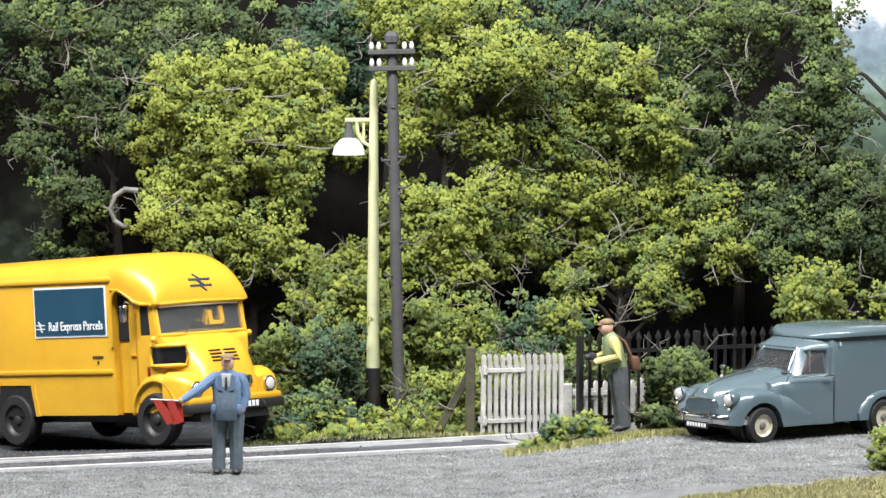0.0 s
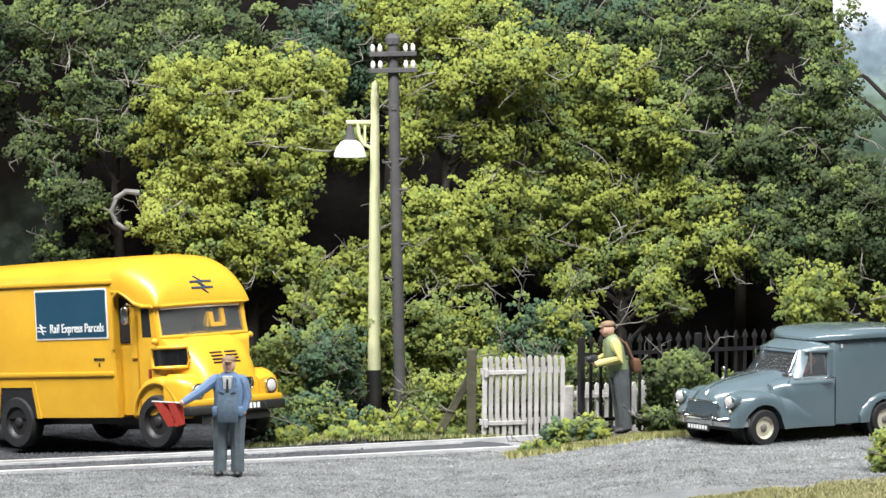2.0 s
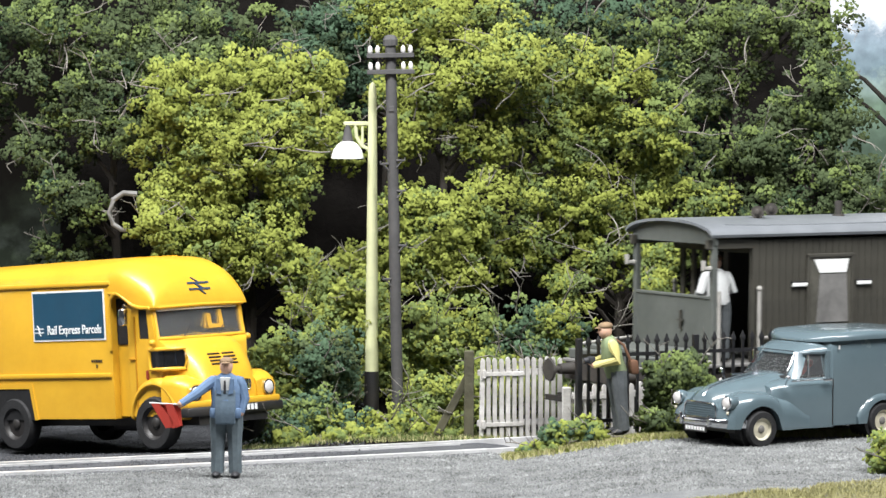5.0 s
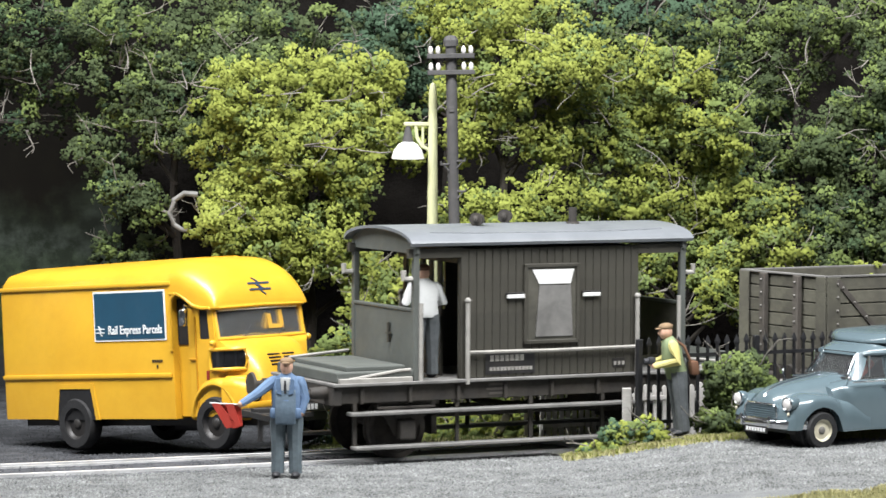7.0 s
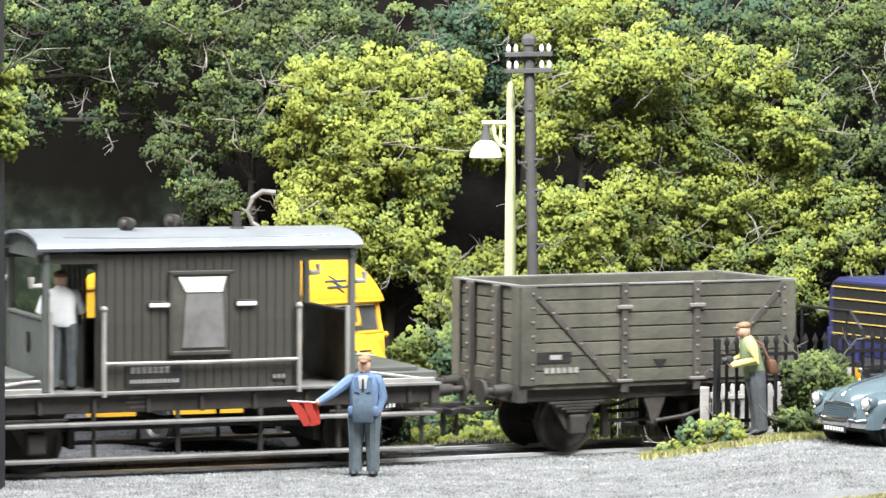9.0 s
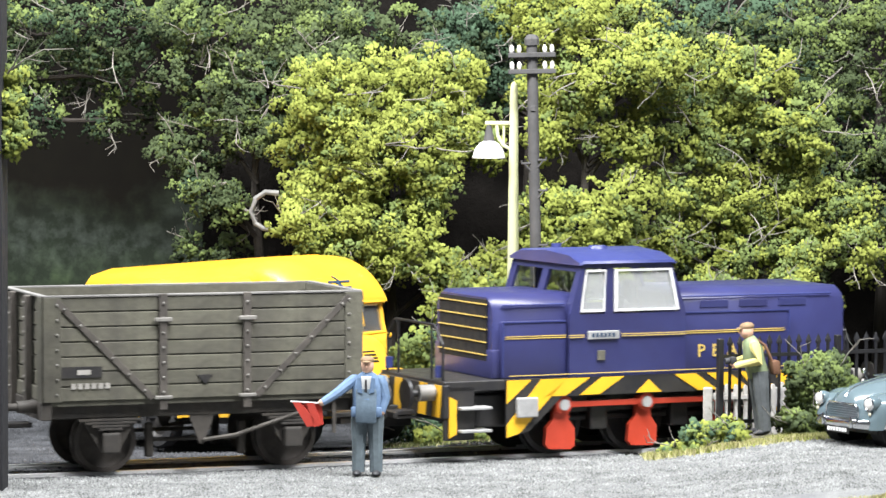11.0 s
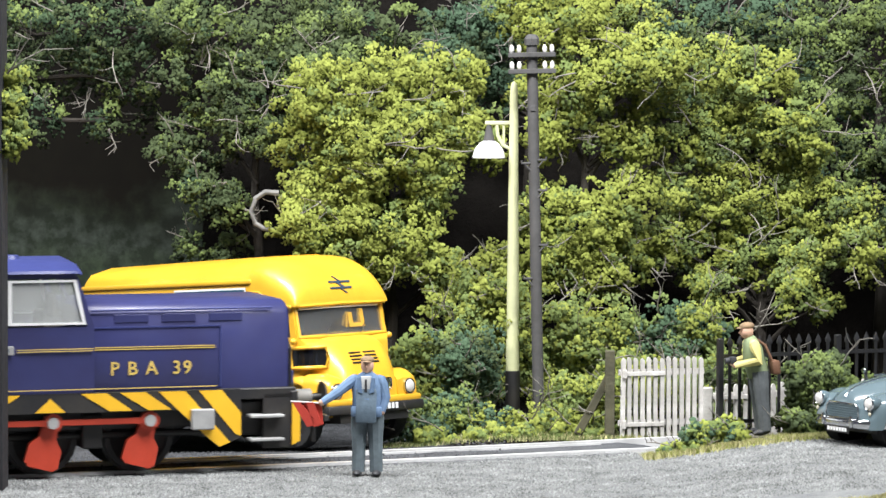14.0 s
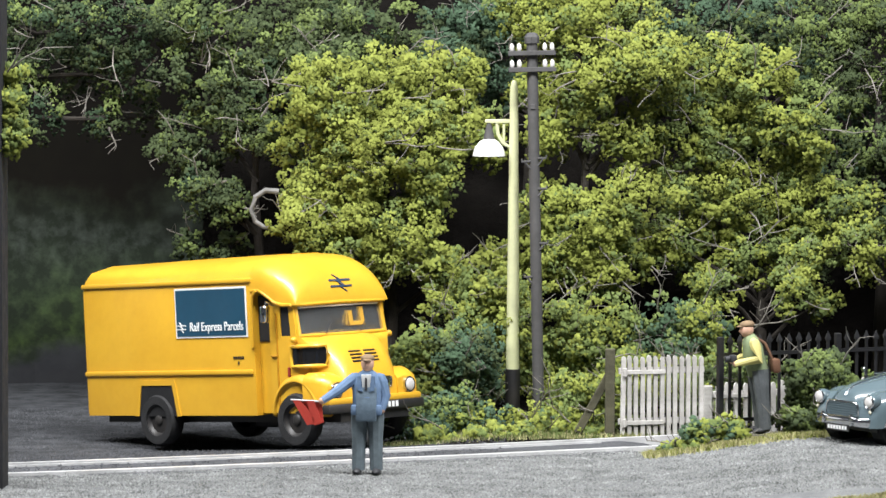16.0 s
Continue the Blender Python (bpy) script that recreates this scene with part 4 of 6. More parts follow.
        pan([(ra - 0.04, 2.84), (rb + 0.05, 2.84), (rb, zr), (ra, zr)])
        pan([(xa, 2.15), (-1.22, 2.15), (-1.12, 2.84), (ra - 0.04, 2.84)])
        pan([(-0.78, 2.15), (-0.64, 2.15), (-0.64, 2.84), (-0.76, 2.84)])
        pan([(0.52, 2.15), (xb, 2.15), (rb + 0.05, 2.84), (0.36, 2.84)])
    bm = B()
    for x0, x1, x2, sx in ((xa, -1.36, ra, -1), (xb, 0.56, rb, 1)):
        def lx(z):
            return x0 + (x2 - x0) * max(0, (z - 2.15)) / (zr - 2.15)
        for z_a, z_b, ya, yb in ((1.2, 2.3, -1.12, 1.12), (2.78, 2.92, -1.12, 1.12), (2.3, 2.78, -1.12, -1.0), (2.3, 2.78, 1.0, 1.12), (2.3, 2.78, -0.1, 0.1)):
            loft(bm, [[(lx(z_a), ya, z_a), (lx(z_a), yb, z_a), (lx(z_b), yb, z_b), (lx(z_b), ya, z_b)],
                      [(lx(z_a) - sx * 0.05, ya, z_a), (lx(z_a) - sx * 0.05, yb, z_a), (lx(z_b) - sx * 0.05, yb, z_b), (lx(z_b) - sx * 0.05, ya, z_b)]])
    part("cab_end", bm, "loco_blue", v)
    bm = B()
    prof = [(-1.24, 2.91), (1.24, 2.91), (1.22, 2.95), (0.85, 3.05), (0, 3.1), (-0.85, 3.05), (-1.22, 2.95)]
    loft(bm, [[(-1.22, y * 0.97, z - 0.03) for y, z in prof], [(-1.16, y, z) for y, z in prof], [(0.38, y, z) for y, z in prof], [(0.44, y * 0.97, z - 0.03) for y, z in prof]])
    part("cab_roof", bm, "loco_roof", v, smooth=True)
    bm = B()
    rod(bm, (-0.4, -0.2, 3.07), (-0.4, -0.2, 3.13), 0.16, 0.13, 18)
    rod(bm, (-0.7, 0.6, 3.03), (-0.7, 0.6, 3.13), 0.09, 0.08, 14)
    part("roof_ventilator", bm, "loco_roof", v, smooth=True)
    for sy in (-1, 1):
        for pts in ([(-1.2, 2.18), (-0.79, 2.18), (-0.77, 2.82), (-1.11, 2.82)], [(-0.63, 2.18), (0.5, 2.18), (0.36, 2.82), (-0.63, 2.82)]):
            c = Vector((sum(p[0] for p in pts) / 4, sum(p[1] for p in pts) / 4))
            inn = [tuple(c + (Vector(p) - c) * k) for p, k in zip(pts, (0.89, 0.91, 0.9, 0.89))]
            bm = B()
            for i in range(4):
                slab(bm, [pts[i], pts[(i + 1) % 4], inn[(i + 1) % 4], inn[i]], "y", sy * (hw + 0.02), sy * (hw - 0.02))
            w = part("window_frame", bm, "frame_grey", v, "pale window surround")
            bm = B()
            slab(bm, inn, "y", sy * (hw - 0.012), sy * (hw - 0.004))
            g = part("pane", bm, "hazy_glazing", w)
            g.visible_shadow = False
    bm = B()
    box(bm, (-0.4, 0, 1.6), (1.8, 2.1, 0.9))
    box(bm, (0.25, 0.2, 2.1), (0.3, 0.7, 0.4), 0.05)
    box(bm, (0.22, -0.1, 2.4), (0.14, 0.3, 0.36), 0.06)
    part("cab_interior", bm, "interior", v)
    # six wheels, cranks, balance weights and rods
    sets = []
    for x in (-1.45, -0.04, 1.38):
        ax = rail_wheelset(v, x, 0.505, "black_paint")
        for sy in (-1, 1):
            bm = B()
            slab(bm, [(-0.1, -0.36), (0.1, -0.36), (0.13, -0.05), (0.24, 0.08), (0.25, 0.34), (0.18, 0.4), (-0.18, 0.4), (-0.25, 0.34), (-0.24, 0.08), (-0.13, -0.05)], "y", sy * 1.0 - 0.05, sy * 1.0 + 0.05)
            part("balance_weight", bm, "loco_red", ax, "red crank with balance weight")
            bm = B()
            rod(bm, (0, sy * 0.98, -0.28), (0, sy * 1.16, -0.28), 0.085, n=14)
            part("crank_pin", bm, "steel_step", ax)
        sets.append(ax)
    rods = []
    for sy in (-1, 1):
        bm = B()
        box(bm, (0, 0, 0), (2.83, 0.06, 0.09), 0.01, segs=1)
        for x in (-1.415, 0, 1.415):
            rod(bm, (x, -0.04, 0), (x, 0.04, 0), 0.135, n=16)
        r = part("coupling_rod", bm, "loco_red", v, "red side rod", m=place(-0.035, sy * 1.09, 0.225))
        rods.append(r)
    bm = B()
    for x in (-0.75, 0.65):
        box(bm, (x, 0, 0.62), (0.3, 1.9, 0.5), 0.03)
    rod(bm, (-2.3, -0.75, 0.55), (2.4, -0.75, 0.55), 0.05)
    box(bm, (-2.6, 0, 0.72), (0.7, 1.9, 0.5), 0.03)
    box(bm, (2.85, 0, 0.75), (0.8, 1.9, 0.5), 0.03)
    part("brake_gear", bm, "black_paint", v)
    return v, sets, rods

VAN, VAN_WHEELS = brake_van()
WAGON, WAGON_WHEELS = open_wagon()
LOCO, LOCO_WHEELS, RODS = shunter()

# ---- painted model figures, each one plain shape ----


def limb(bm, pts, radii, mi, n=9):
    rings = []
    k = len(pts) - 1
    for i, (p, r) in enumerate(zip(pts, radii)):
        d = (Vector(pts[min(i + 1, k)]) - Vector(pts[max(i - 1, 0)])).normalized()
        rx, ry = r if isinstance(r, tuple) else (r, r)
        u = d.cross(Vector((0.02, 1, 0.05))).normalized()
        w = d.cross(u)
        rings.append([Vector(p) + u * rx * math.cos(6.2832 * j / n) + w * ry * math.sin(6.2832 * j / n) for j in range(n)])
    loft(bm, rings, mi)


def figure(name, m, label, mats, arm_l, arm_r, stoop=0.0, cap=True, extra=None, hem=0.78):
    """A standing figure facing -y: mats are legs, body, arms, skin, cap, boots, shirt, then those of the extras."""
    bm = B()
    for s in (-1, 1):
        limb(bm, [(s * 0.13, 0.0, 0.06), (s * 0.125, 0, 0.3), (s * 0.12, 0, 0.5), (s * 0.115, 0, 0.8), (s * 0.09, 0, 0.95)], [0.095, 0.097, 0.105, 0.13, 0.14], 0)
        ball(bm, (s * 0.14, -0.07, 0.045), (0.065, 0.14, 0.05), 10, 5)
    k = stoop
    limb(bm, [(0, 0, hem), (0, 0, 0.95), (0, -0.02 - 0.1 * k, 1.12), (0, -0.2 * k, 1.3), (0, 0.0 - 0.32 * k, 1.42), (0, -0.36 * k, 1.5)],
         [(0.205, 0.15), (0.22, 0.165), (0.215, 0.165), (0.225, 0.15), (0.185, 0.12), (0.07, 0.07)], 1, 14)
    hd = Vector((0, -0.02 - 0.42 * k, 1.59 - 0.05 * k))
    limb(bm, [hd + Vector((0, 0.02, -0.12)), hd + Vector((0, 0.01, -0.02))], [0.06, 0.06], 3)
    ball(bm, hd, (0.095, 0.108, 0.125), 12, 3)
    ball(bm, hd + Vector((0, -0.1, -0.01)), (0.018, 0.025, 0.025), 6, 3)
    if cap:
        ball(bm, hd + Vector((0, 0.01, 0.075)), (0.103, 0.118, 0.062), 12, 4)
        ball(bm, hd + Vector((0, -0.095, 0.058)), (0.07, 0.06, 0.014), 10, 4)
    for s, arm in ((-1, arm_l), (1, arm_r)):
        sh = Vector((s * 0.195, -0.3 * k, 1.38))
        pts = [sh] + [Vector(p) for p in arm]
        limb(bm, [sh + Vector((-s * 0.06, 0, 0.035)), sh + Vector((-s * 0.01, 0, 0.01)), sh + (pts[1] - sh) * 0.25] + pts[1:], [0.05, 0.078, 0.082, 0.07, 0.052][:len(pts) + 2], 2)
        ball(bm, pts[-1], (0.05, 0.05, 0.05), 8, 3)
    if extra:
        extra(bm, hd)
    ob = part(name, bm, mats, None, smooth=True, m=m)
    return tagged(ob, label, "figurine")


def flagman_bits(bm, hd):
    box(bm, (0, -0.15, 1.02), (0.3, 0.06, 0.5), 0.03, mi=7)
    slab(bm, [(-0.07, 1.44), (0.07, 1.44), (0.05, 1.2), (-0.05, 1.2)], "y", -0.17, -0.11, 6)
    slab(bm, [(-0.012, 1.4), (0.012, 1.4), (0.02, 1.22), (-0.02, 1.22)], "y", -0.185, -0.16, 8)
    for s in (-1, 1):
        slab(bm, [(s * 0.13, 1.42), (s * 0.08, 1.43), (s * 0.05, 1.2), (s * 0.12, 1.22)], "y", -0.19, -0.14, 1)
        box(bm, (s * 0.17, -0.12, 0.93), (0.11, 0.08, 0.15), 0.03, mi=1)
    rod(bm, (-0.62, -0.28, 1.06), (-1.07, -0.28, 1.08), 0.014, n=6, mi=6)
    # furled cloth in stiff folds
    for k in range(4):
        a = k / 3
        slab(bm, [(-1.04 + 0.1 * k, 1.07), (-0.93 + 0.1 * k, 1.07), (-0.66 + 0.02 * k, 0.76), (-0.83 + 0.05 * k, 0.72)], "y", -0.3 + 0.035 * (k % 2), -0.265 + 0.035 * (k % 2), 9)


figure("flagman_figure", place(-3.06, 48.02, 0.0, 0, 0, -4), "painted model railwayman in blue overalls holding a red flag",
       ["overall_grey", "jacket_blue", "jacket_blue", "flesh", "cap_brown", "boot_black", "shirt_white", "overall_blue", "boot_black", "flag_red"],
       [(-0.42, -0.16, 1.2), (-0.62, -0.28, 1.07)], [(0.265, 0.0, 1.13), (0.215, -0.07, 0.93)], extra=flagman_bits)


def photographer_bits(bm, hd):
    box(bm, (0.05, -0.38, 1.17), (0.16, 0.1, 0.11), 0.02, mi=7)
    rod(bm, (0.05, -0.42, 1.17), (0.05, -0.5, 1.17), 0.05, mi=7)
    box(bm, (0.12, 0.24, 1.0), (0.24, 0.13, 0.22), 0.04, mi=8)
    tube(bm, [(0.16, 0.2, 1.1), (0.13, 0.12, 1.35), (0.05, -0.02, 1.47)], 0.022, mi=8)


figure("photographer_figure", place(2.76, 50.95, 0.34, 6, 0, -78), "painted model photographer in green waistcoat and yellow shirt",
       ["trouser_grey", "vest_green", "shirt_yellow", "flesh", "cap_brown", "boot_black", "shirt_white", "boot_black", "bag_brown"],
       [(-0.26, -0.08, 1.16), (-0.06, -0.36, 1.12)], [(0.255, -0.02, 1.13), (0.1, -0.36, 1.10)], stoop=0.22, extra=photographer_bits, hem=0.86)
GUARD = figure("guard_figure", place(0, 0, 0), "painted model guard in shirt sleeves and braces, standing on the veranda",
               ["trouser_grey", "shirt_white", "shirt_white", "flesh", "bag_brown", "boot_black", "shirt_white"],
               [(-0.3, 0.0, 1.15), (-0.2, -0.26, 1.08)], [(0.3, 0.0, 1.15), (0.2, -0.26, 1.08)], stoop=0.1, hem=0.92)

# ---- yellow parcels van ----


def yellow_van(m):
    v = thing("parcels_van", m, "yellow model parcels van with a blue side panel", "van")
    hw = 1.06

    def sect(x, w, z0, z1, crown, r=0.16):
        return [(x, -w, z0), (x, w, z0), (x, w, z1 - r), (x, w - 0.05, z1), (x, w - r * 1.1, z1 + crown * 0.55), (x, w * 0.4, z1 + crown), (x, -w * 0.4, z1 + crown), (x, -w + r * 1.1, z1 + crown * 0.55), (x, -w + 0.05, z1), (x, -w, z1 - r)]
    bm = B()
    loft(bm, [sect(-4.88, hw - 0.03, 0.5, 2.58, 0.18), sect(-4.82, hw, 0.47, 2.61, 0.22), sect(-2.5, hw, 0.47, 2.63, 0.24), sect(-0.82, hw, 0.47, 2.64, 0.25)])
    body = part("body", bm, "yellow_paint", v, smooth=True)
    for sy in (-1, 1):
        for z, t, x1 in ((2.52, 0.07, -0.8), (1.13, 0.075, -0.86)):
            bm = B()
            box(bm, ((-4.86 + x1) / 2, sy * (hw + 0.012), z), (x1 + 4.86, 0.05, t), 0.02)
            part("moulding", bm, "yellow_paint", body, smooth=True)
        # wheel opening of the rear axle, its shade drawn as a near-black plate
        bm = B()
        slab(bm, [(-3.62, 0.46), (-2.62, 0.46), (-2.74, 0.98), (-3.52, 0.98)], "y", sy * (hw + 0.006), sy * (hw - 0.2))
        part("wheel_arch", bm, "dark_void", body)
        bm = B()
        slab(bm, [(-3.66, 0.46), (-3.58, 0.46), (-3.5, 0.94), (-2.76, 0.94), (-2.66, 0.46), (-2.58, 0.46), (-2.7, 1.02), (-3.55, 1.02)], "y", sy * (hw - 0.02), sy * (hw + 0.02))
        part("arch_lip", bm, "yellow_paint", body)
    # domed roof over the cab
    def dome_top(x):
        f = min(1.0, max(0.0, (x + 0.95) / 1.05))
        return 2.15 + 0.73 * max(0.0, 1 - f ** 2.7) ** 0.52

    def dome_half(x):
        return hw + 0.02 - 0.06 * max(0.0, (x + 0.95) / 1.05) ** 4
    bm = B()
    rings = []
    for k in range(19):
        x = -0.84 + 0.94 * math.sin(math.pi / 2 * k / 18)
        zb = 2.34 - 0.22 * step(-0.72, -0.2, x)
        rings.append(arch(x, dome_half(x), zb, max(dome_top(x), zb + 0.07), 26, 0.4, 0.66))
    loft(bm, rings)
    dome = part("roof_dome", bm, "yellow_paint", v, smooth=True)
    bm = B()
    tube(bm, [(-0.84, -hw - 0.01, 1.5), (-0.84, -hw - 0.01, 2.1), (-0.8, -hw - 0.01, 2.28), (-0.7, -hw - 0.01, 2.36)], 0.03)
    for sy in (-1, 1):
        tube(bm, [(-0.84, sy * hw, 2.36), (-0.66, sy * hw, 2.36), (-0.5, sy * hw, 2.28), (-0.32, sy * hw, 2.17), (-0.16, sy * hw, 2.13), (0.0, sy * (hw - 0.03), 2.12), (0.08, sy * (hw - 0.14), 2.12), (0.1, 0, 2.13)], 0.03)
    part("drip_moulding", bm, "yellow_paint", dome, smooth=True)

    def dome_front(y, z):
        a_, b_ = -0.8, 0.1
        for _ in range(30):
            x = (a_ + b_) / 2
            c = min(1.0, abs(y) / dome_half(x)) ** 2.5
            top = 2.12 + (dome_top(x) - 2.12) * (0.02 + 0.98 * math.sqrt(1 - c * c) ** 0.66)
            a_, b_ = (x, b_) if top > z else (a_, x)
        return (a_ + b_) / 2
    mark = arrow_mark("painted_mark", 0.46, 0.26, "logo_blue", dome, place(0, 0, 0))
    bm = B()
    bm.from_mesh(mark.data)
    bmesh.ops.triangulate(bm, faces=bm.faces)
    bmesh.ops.subdivide_edges(bm, edges=bm.edges, cuts=2, use_grid_fill=True)
    for p in bm.verts:
        y, z, dep = p.co.x / S + 0.03, p.co.z / S + 2.41, p.co.y / S
        p.co = Vector((dome_front(y, z) + (0.012 if dep < 0 else -0.02), y, z + (0.006 if dep < 0 else -0.02))) * S
    bm.to_mesh(mark.data)
    bm.free()
    # cab: doors, and a nearly upright screen with the space behind it open
    bm = B()

    def cs(x, w, z0, z1):
        return [(x, -w, z0), (x, w, z0), (x, w, z1), (x, -w, z1)]
    loft(bm, [cs(-0.84, 0.93, 0.5, 2.2), cs(-0.55, 0.93, 0.5, 2.2), cs(-0.52, 1.0, 0.5, 2.16), cs(-0.34, 1.0, 0.5, 2.16)])
    loft(bm, [cs(-0.34, 1.0, 0.5, 1.66), cs(0.04, 0.99, 0.5, 1.66), cs(0.13, 0.95, 0.5, 1.62), cs(0.2, 0.86, 0.5, 1.52)])
    for sy in (-1, 1):
        slab(bm, [(-0.36, 1.6), (-0.27, 1.6), (-0.27, 2.16), (-0.36, 2.16)], "y", sy * 0.93, sy * 1.0)
        slab(bm, [(-0.06, 1.62), (0.06, 1.62), (0.0, 2.16), (-0.1, 2.16)], "y", sy * 0.9, sy * 0.995)
    cab = part("cab", bm, "yellow_paint", v, smooth=True)
    bm = B()
    box(bm, (-0.335, 0, 1.91), (0.02, 1.84, 0.46))
    part("cab_back", bm, "seat_grey", cab)
    for sy in (-1, 1):
        bm = B()
        box(bm, (-0.69, sy * 0.937, 1.93), (0.23, 0.02, 0.7), 0.02)
        part("door_window", bm, "dark_void", cab)
        bm = B()
        slab(bm, [(-0.27, 1.66), (-0.07, 1.66), (-0.1, 2.12), (-0.27, 2.12)], "y", sy * 0.985, sy * 0.975)
        part("quarter_window", bm, "dark_void", cab)
        bm = B()
        box(bm, (-0.36, sy * 1.005, 1.3), (0.025, 0.02, 1.4))
        box(bm, (-0.42, sy * 1.015, 1.36), (0.14, 0.03, 0.03), 0.008)
        part("door_edge", bm, "yellow_shade", cab)
        bm = B()
        box(bm, (-0.12, sy * 1.005, 1.12), (0.05, 0.03, 0.14), 0.012)
        part("marker", bm, "red_trim", cab, "small red side marker")
        bm = B()
        tube(bm, [(-0.4, sy * 1.0, 2.12), (-0.42, sy * 1.16, 2.18), (-0.42, sy * 1.18, 2.06)], 0.018)
        box(bm, (-0.42, sy * 1.18, 2.0), (0.12, 0.15, 0.27), 0.045)
        part("mirror", bm, "chrome", cab, smooth=True)
    # windscreen, with what shows inside
    bm = B()
    loft(bm, [[(0.0, -0.9, 2.12), (0.06, 0, 2.12), (0.0, 0.9, 2.12), (0.08, 0.92, 1.66), (0.15, 0, 1.66), (0.08, -0.92, 1.66)], [(-0.012, -0.9, 2.12), (0.048, 0, 2.12), (-0.012, 0.9, 2.12), (0.068, 0.92, 1.66), (0.138, 0, 1.66), (0.068, -0.92, 1.66)]])
    ws = part("windscreen", bm, "dusty_glazing", cab)
    ws.visible_shadow = False
    # white strip added in front of the glass for the strip lamp's reflection
    bm = B()
    tube(bm, [(0.018, -0.86, 2.075), (0.062, -0.4, 2.082), (0.082, 0, 2.082), (0.062, 0.4, 2.082), (0.018, 0.86, 2.075)], 0.016, n=6)
    part("screen_rim", bm, "enamel", ws, "white strip drawn as the lamp reflection along the glass top")
    bm = B()
    for y0, y1, za, zb in ((0.16, 0.25, 1.76, 2.04), (0.16, 0.5, 1.76, 1.82), (0.42, 0.5, 1.76, 2.04)):
        box(bm, (0.06 - 0.19 * ((za + zb) / 2 - 1.9), (y0 + y1) / 2, (za + zb) / 2), (0.02, y1 - y0, zb - za), 0.004, Matrix.Rotation(-0.19, 3, "Y"), segs=1)
    part("seat_back", bm, "yellow_paint", ws, "yellow moulded frame seen through the glass")
    bm = B()
    ball(bm, (-0.06, -0.58, 1.93), (0.07, 0.07, 0.09), 10)
    ball(bm, (-0.05, -0.58, 1.76), (0.08, 0.17, 0.12), 10)
    part("driver_figure", bm, "insulator", ws, "pale moulded driver figure behind the glass", smooth=True)
    bm = B()
    for y in (-0.94, 0.94):
        tube(bm, [(-0.02, y * 0.98, 2.14), (0.085, y, 1.64)], 0.035)
    tube(bm, [(0.085, -0.94, 1.65), (0.16, 0, 1.645), (0.085, 0.94, 1.65)], 0.03)
    part("screen_surround", bm, "yellow_paint", ws, smooth=True)
    for y in (-0.45, 0.3):
        bm = B()
        tube(bm, [(0.17, y, 1.67), (0.11, y + 0.2, 1.84)], 0.008, n=5)
        part("wiper", bm, "iron_black", ws)
    # bonnet, wings, bumper
    bm = B()
    rings = []
    for k in range(13):
        f = k / 12
        x = 0.06 + 0.59 * math.sin(math.pi / 2 * f)
        g = (x - 0.06) / 0.59
        rings.append(arch(x, 0.93 - 0.34 * g ** 1.3, 0.6, 0.99 + 0.67 * max(0.0, 1 - g ** 2.0) ** 0.8, 22, 0.46, 0.56))
    loft(bm, rings)
    bon = part("bonnet", bm, "yellow_paint", v, smooth=True)
    for sy in (-1, 1):
        bm = B()
        rings = []
        for k in range(17):
            a = math.pi * k / 16
            cx, cz = 0.50 * math.cos(a), 0.44 + 0.54 * math.sin(a)
            rings.append([(cx, sy * 1.06, cz), (cx * 1.14 + 0.02, sy * 1.0, cz + 0.12 * math.sin(a)), (cx * 1.12, sy * 0.8, cz + 0.16 * math.sin(a)), (cx * 1.05, sy * 0.5, cz + 0.1 * math.sin(a)), (cx * 0.9, sy * 0.5, cz - 0.04), (cx * 0.92, sy * 1.05, cz - 0.03)])
        loft(bm, rings)
        rounded(part("wing", bm, "yellow_paint", bon, smooth=True))
        bm = B()
        loft(bm, [[(x, sy * (0.56 + (w - 0.56) * u), z0 + (z1 - z0) * q) for u, q in ((1, 0), (1, 0.7), (0.93, 0.88), (0.75, 1.0), (0.3, 1.0), (0, 0.9), (0, 0))] for x, w, z0, z1 in ((0.2, 1.05, 0.6, 1.1), (0.42, 1.04, 0.6, 1.1), (0.56, 1.02, 0.6, 1.06), (0.64, 1.0, 0.62, 1.01), (0.68, 0.97, 0.66, 0.96))])
        part("headlamp_cowl", bm, "yellow_paint", bon, smooth=True)
        bm = B()
        rod(bm, (0.64, sy * 0.8, 0.83), (0.715, sy * 0.8, 0.83), 0.125, 0.12, 20)
        hl = part("headlight", bm, "chrome", v, smooth=True)
        bm = B()
        ball(bm, (0.712, sy * 0.8, 0.83), (0.03, 0.095, 0.095), 14)
        part("lens", bm, "insulator", hl, smooth=True)
        bm = B()
        ball(bm, (0.06, sy * 1.05, 1.6), (0.045, 0.06, 0.05), 10)
        part("indicator", bm, "yellow_paint", cab, smooth=True)
        for k in range(4):
            z = 1.385 - 0.05 * k
            bm = B()
            box(bm, (0.064 + 0.59 * math.sqrt(1 - ((z - 0.99) / 0.67) ** 1.25), sy * 0.16, z), (0.022, 0.25, 0.02), rot=Matrix.Rotation(0.5, 3, "Y"))
            part("louvre", bm, "black_paint", bon)
    # black glazed panel wrapped round the cab's corner
    bm = B()
    arc = [(-0.04, -1.012), (0.07, -1.006), (0.19, -0.96), (0.285, -0.885), (0.355, -0.795), (0.405, -0.70)]
    loft(bm, [[(x, y, 1.21), (x, y, 1.49), (x - 0.14, y + 0.14, 1.49), (x - 0.14, y + 0.14, 1.21)] for x, y in arc])
    lw = part("lower_light", bm, "lamp_glass", cab, "black glazed panel below the windscreen", smooth=True)
    bm = B()
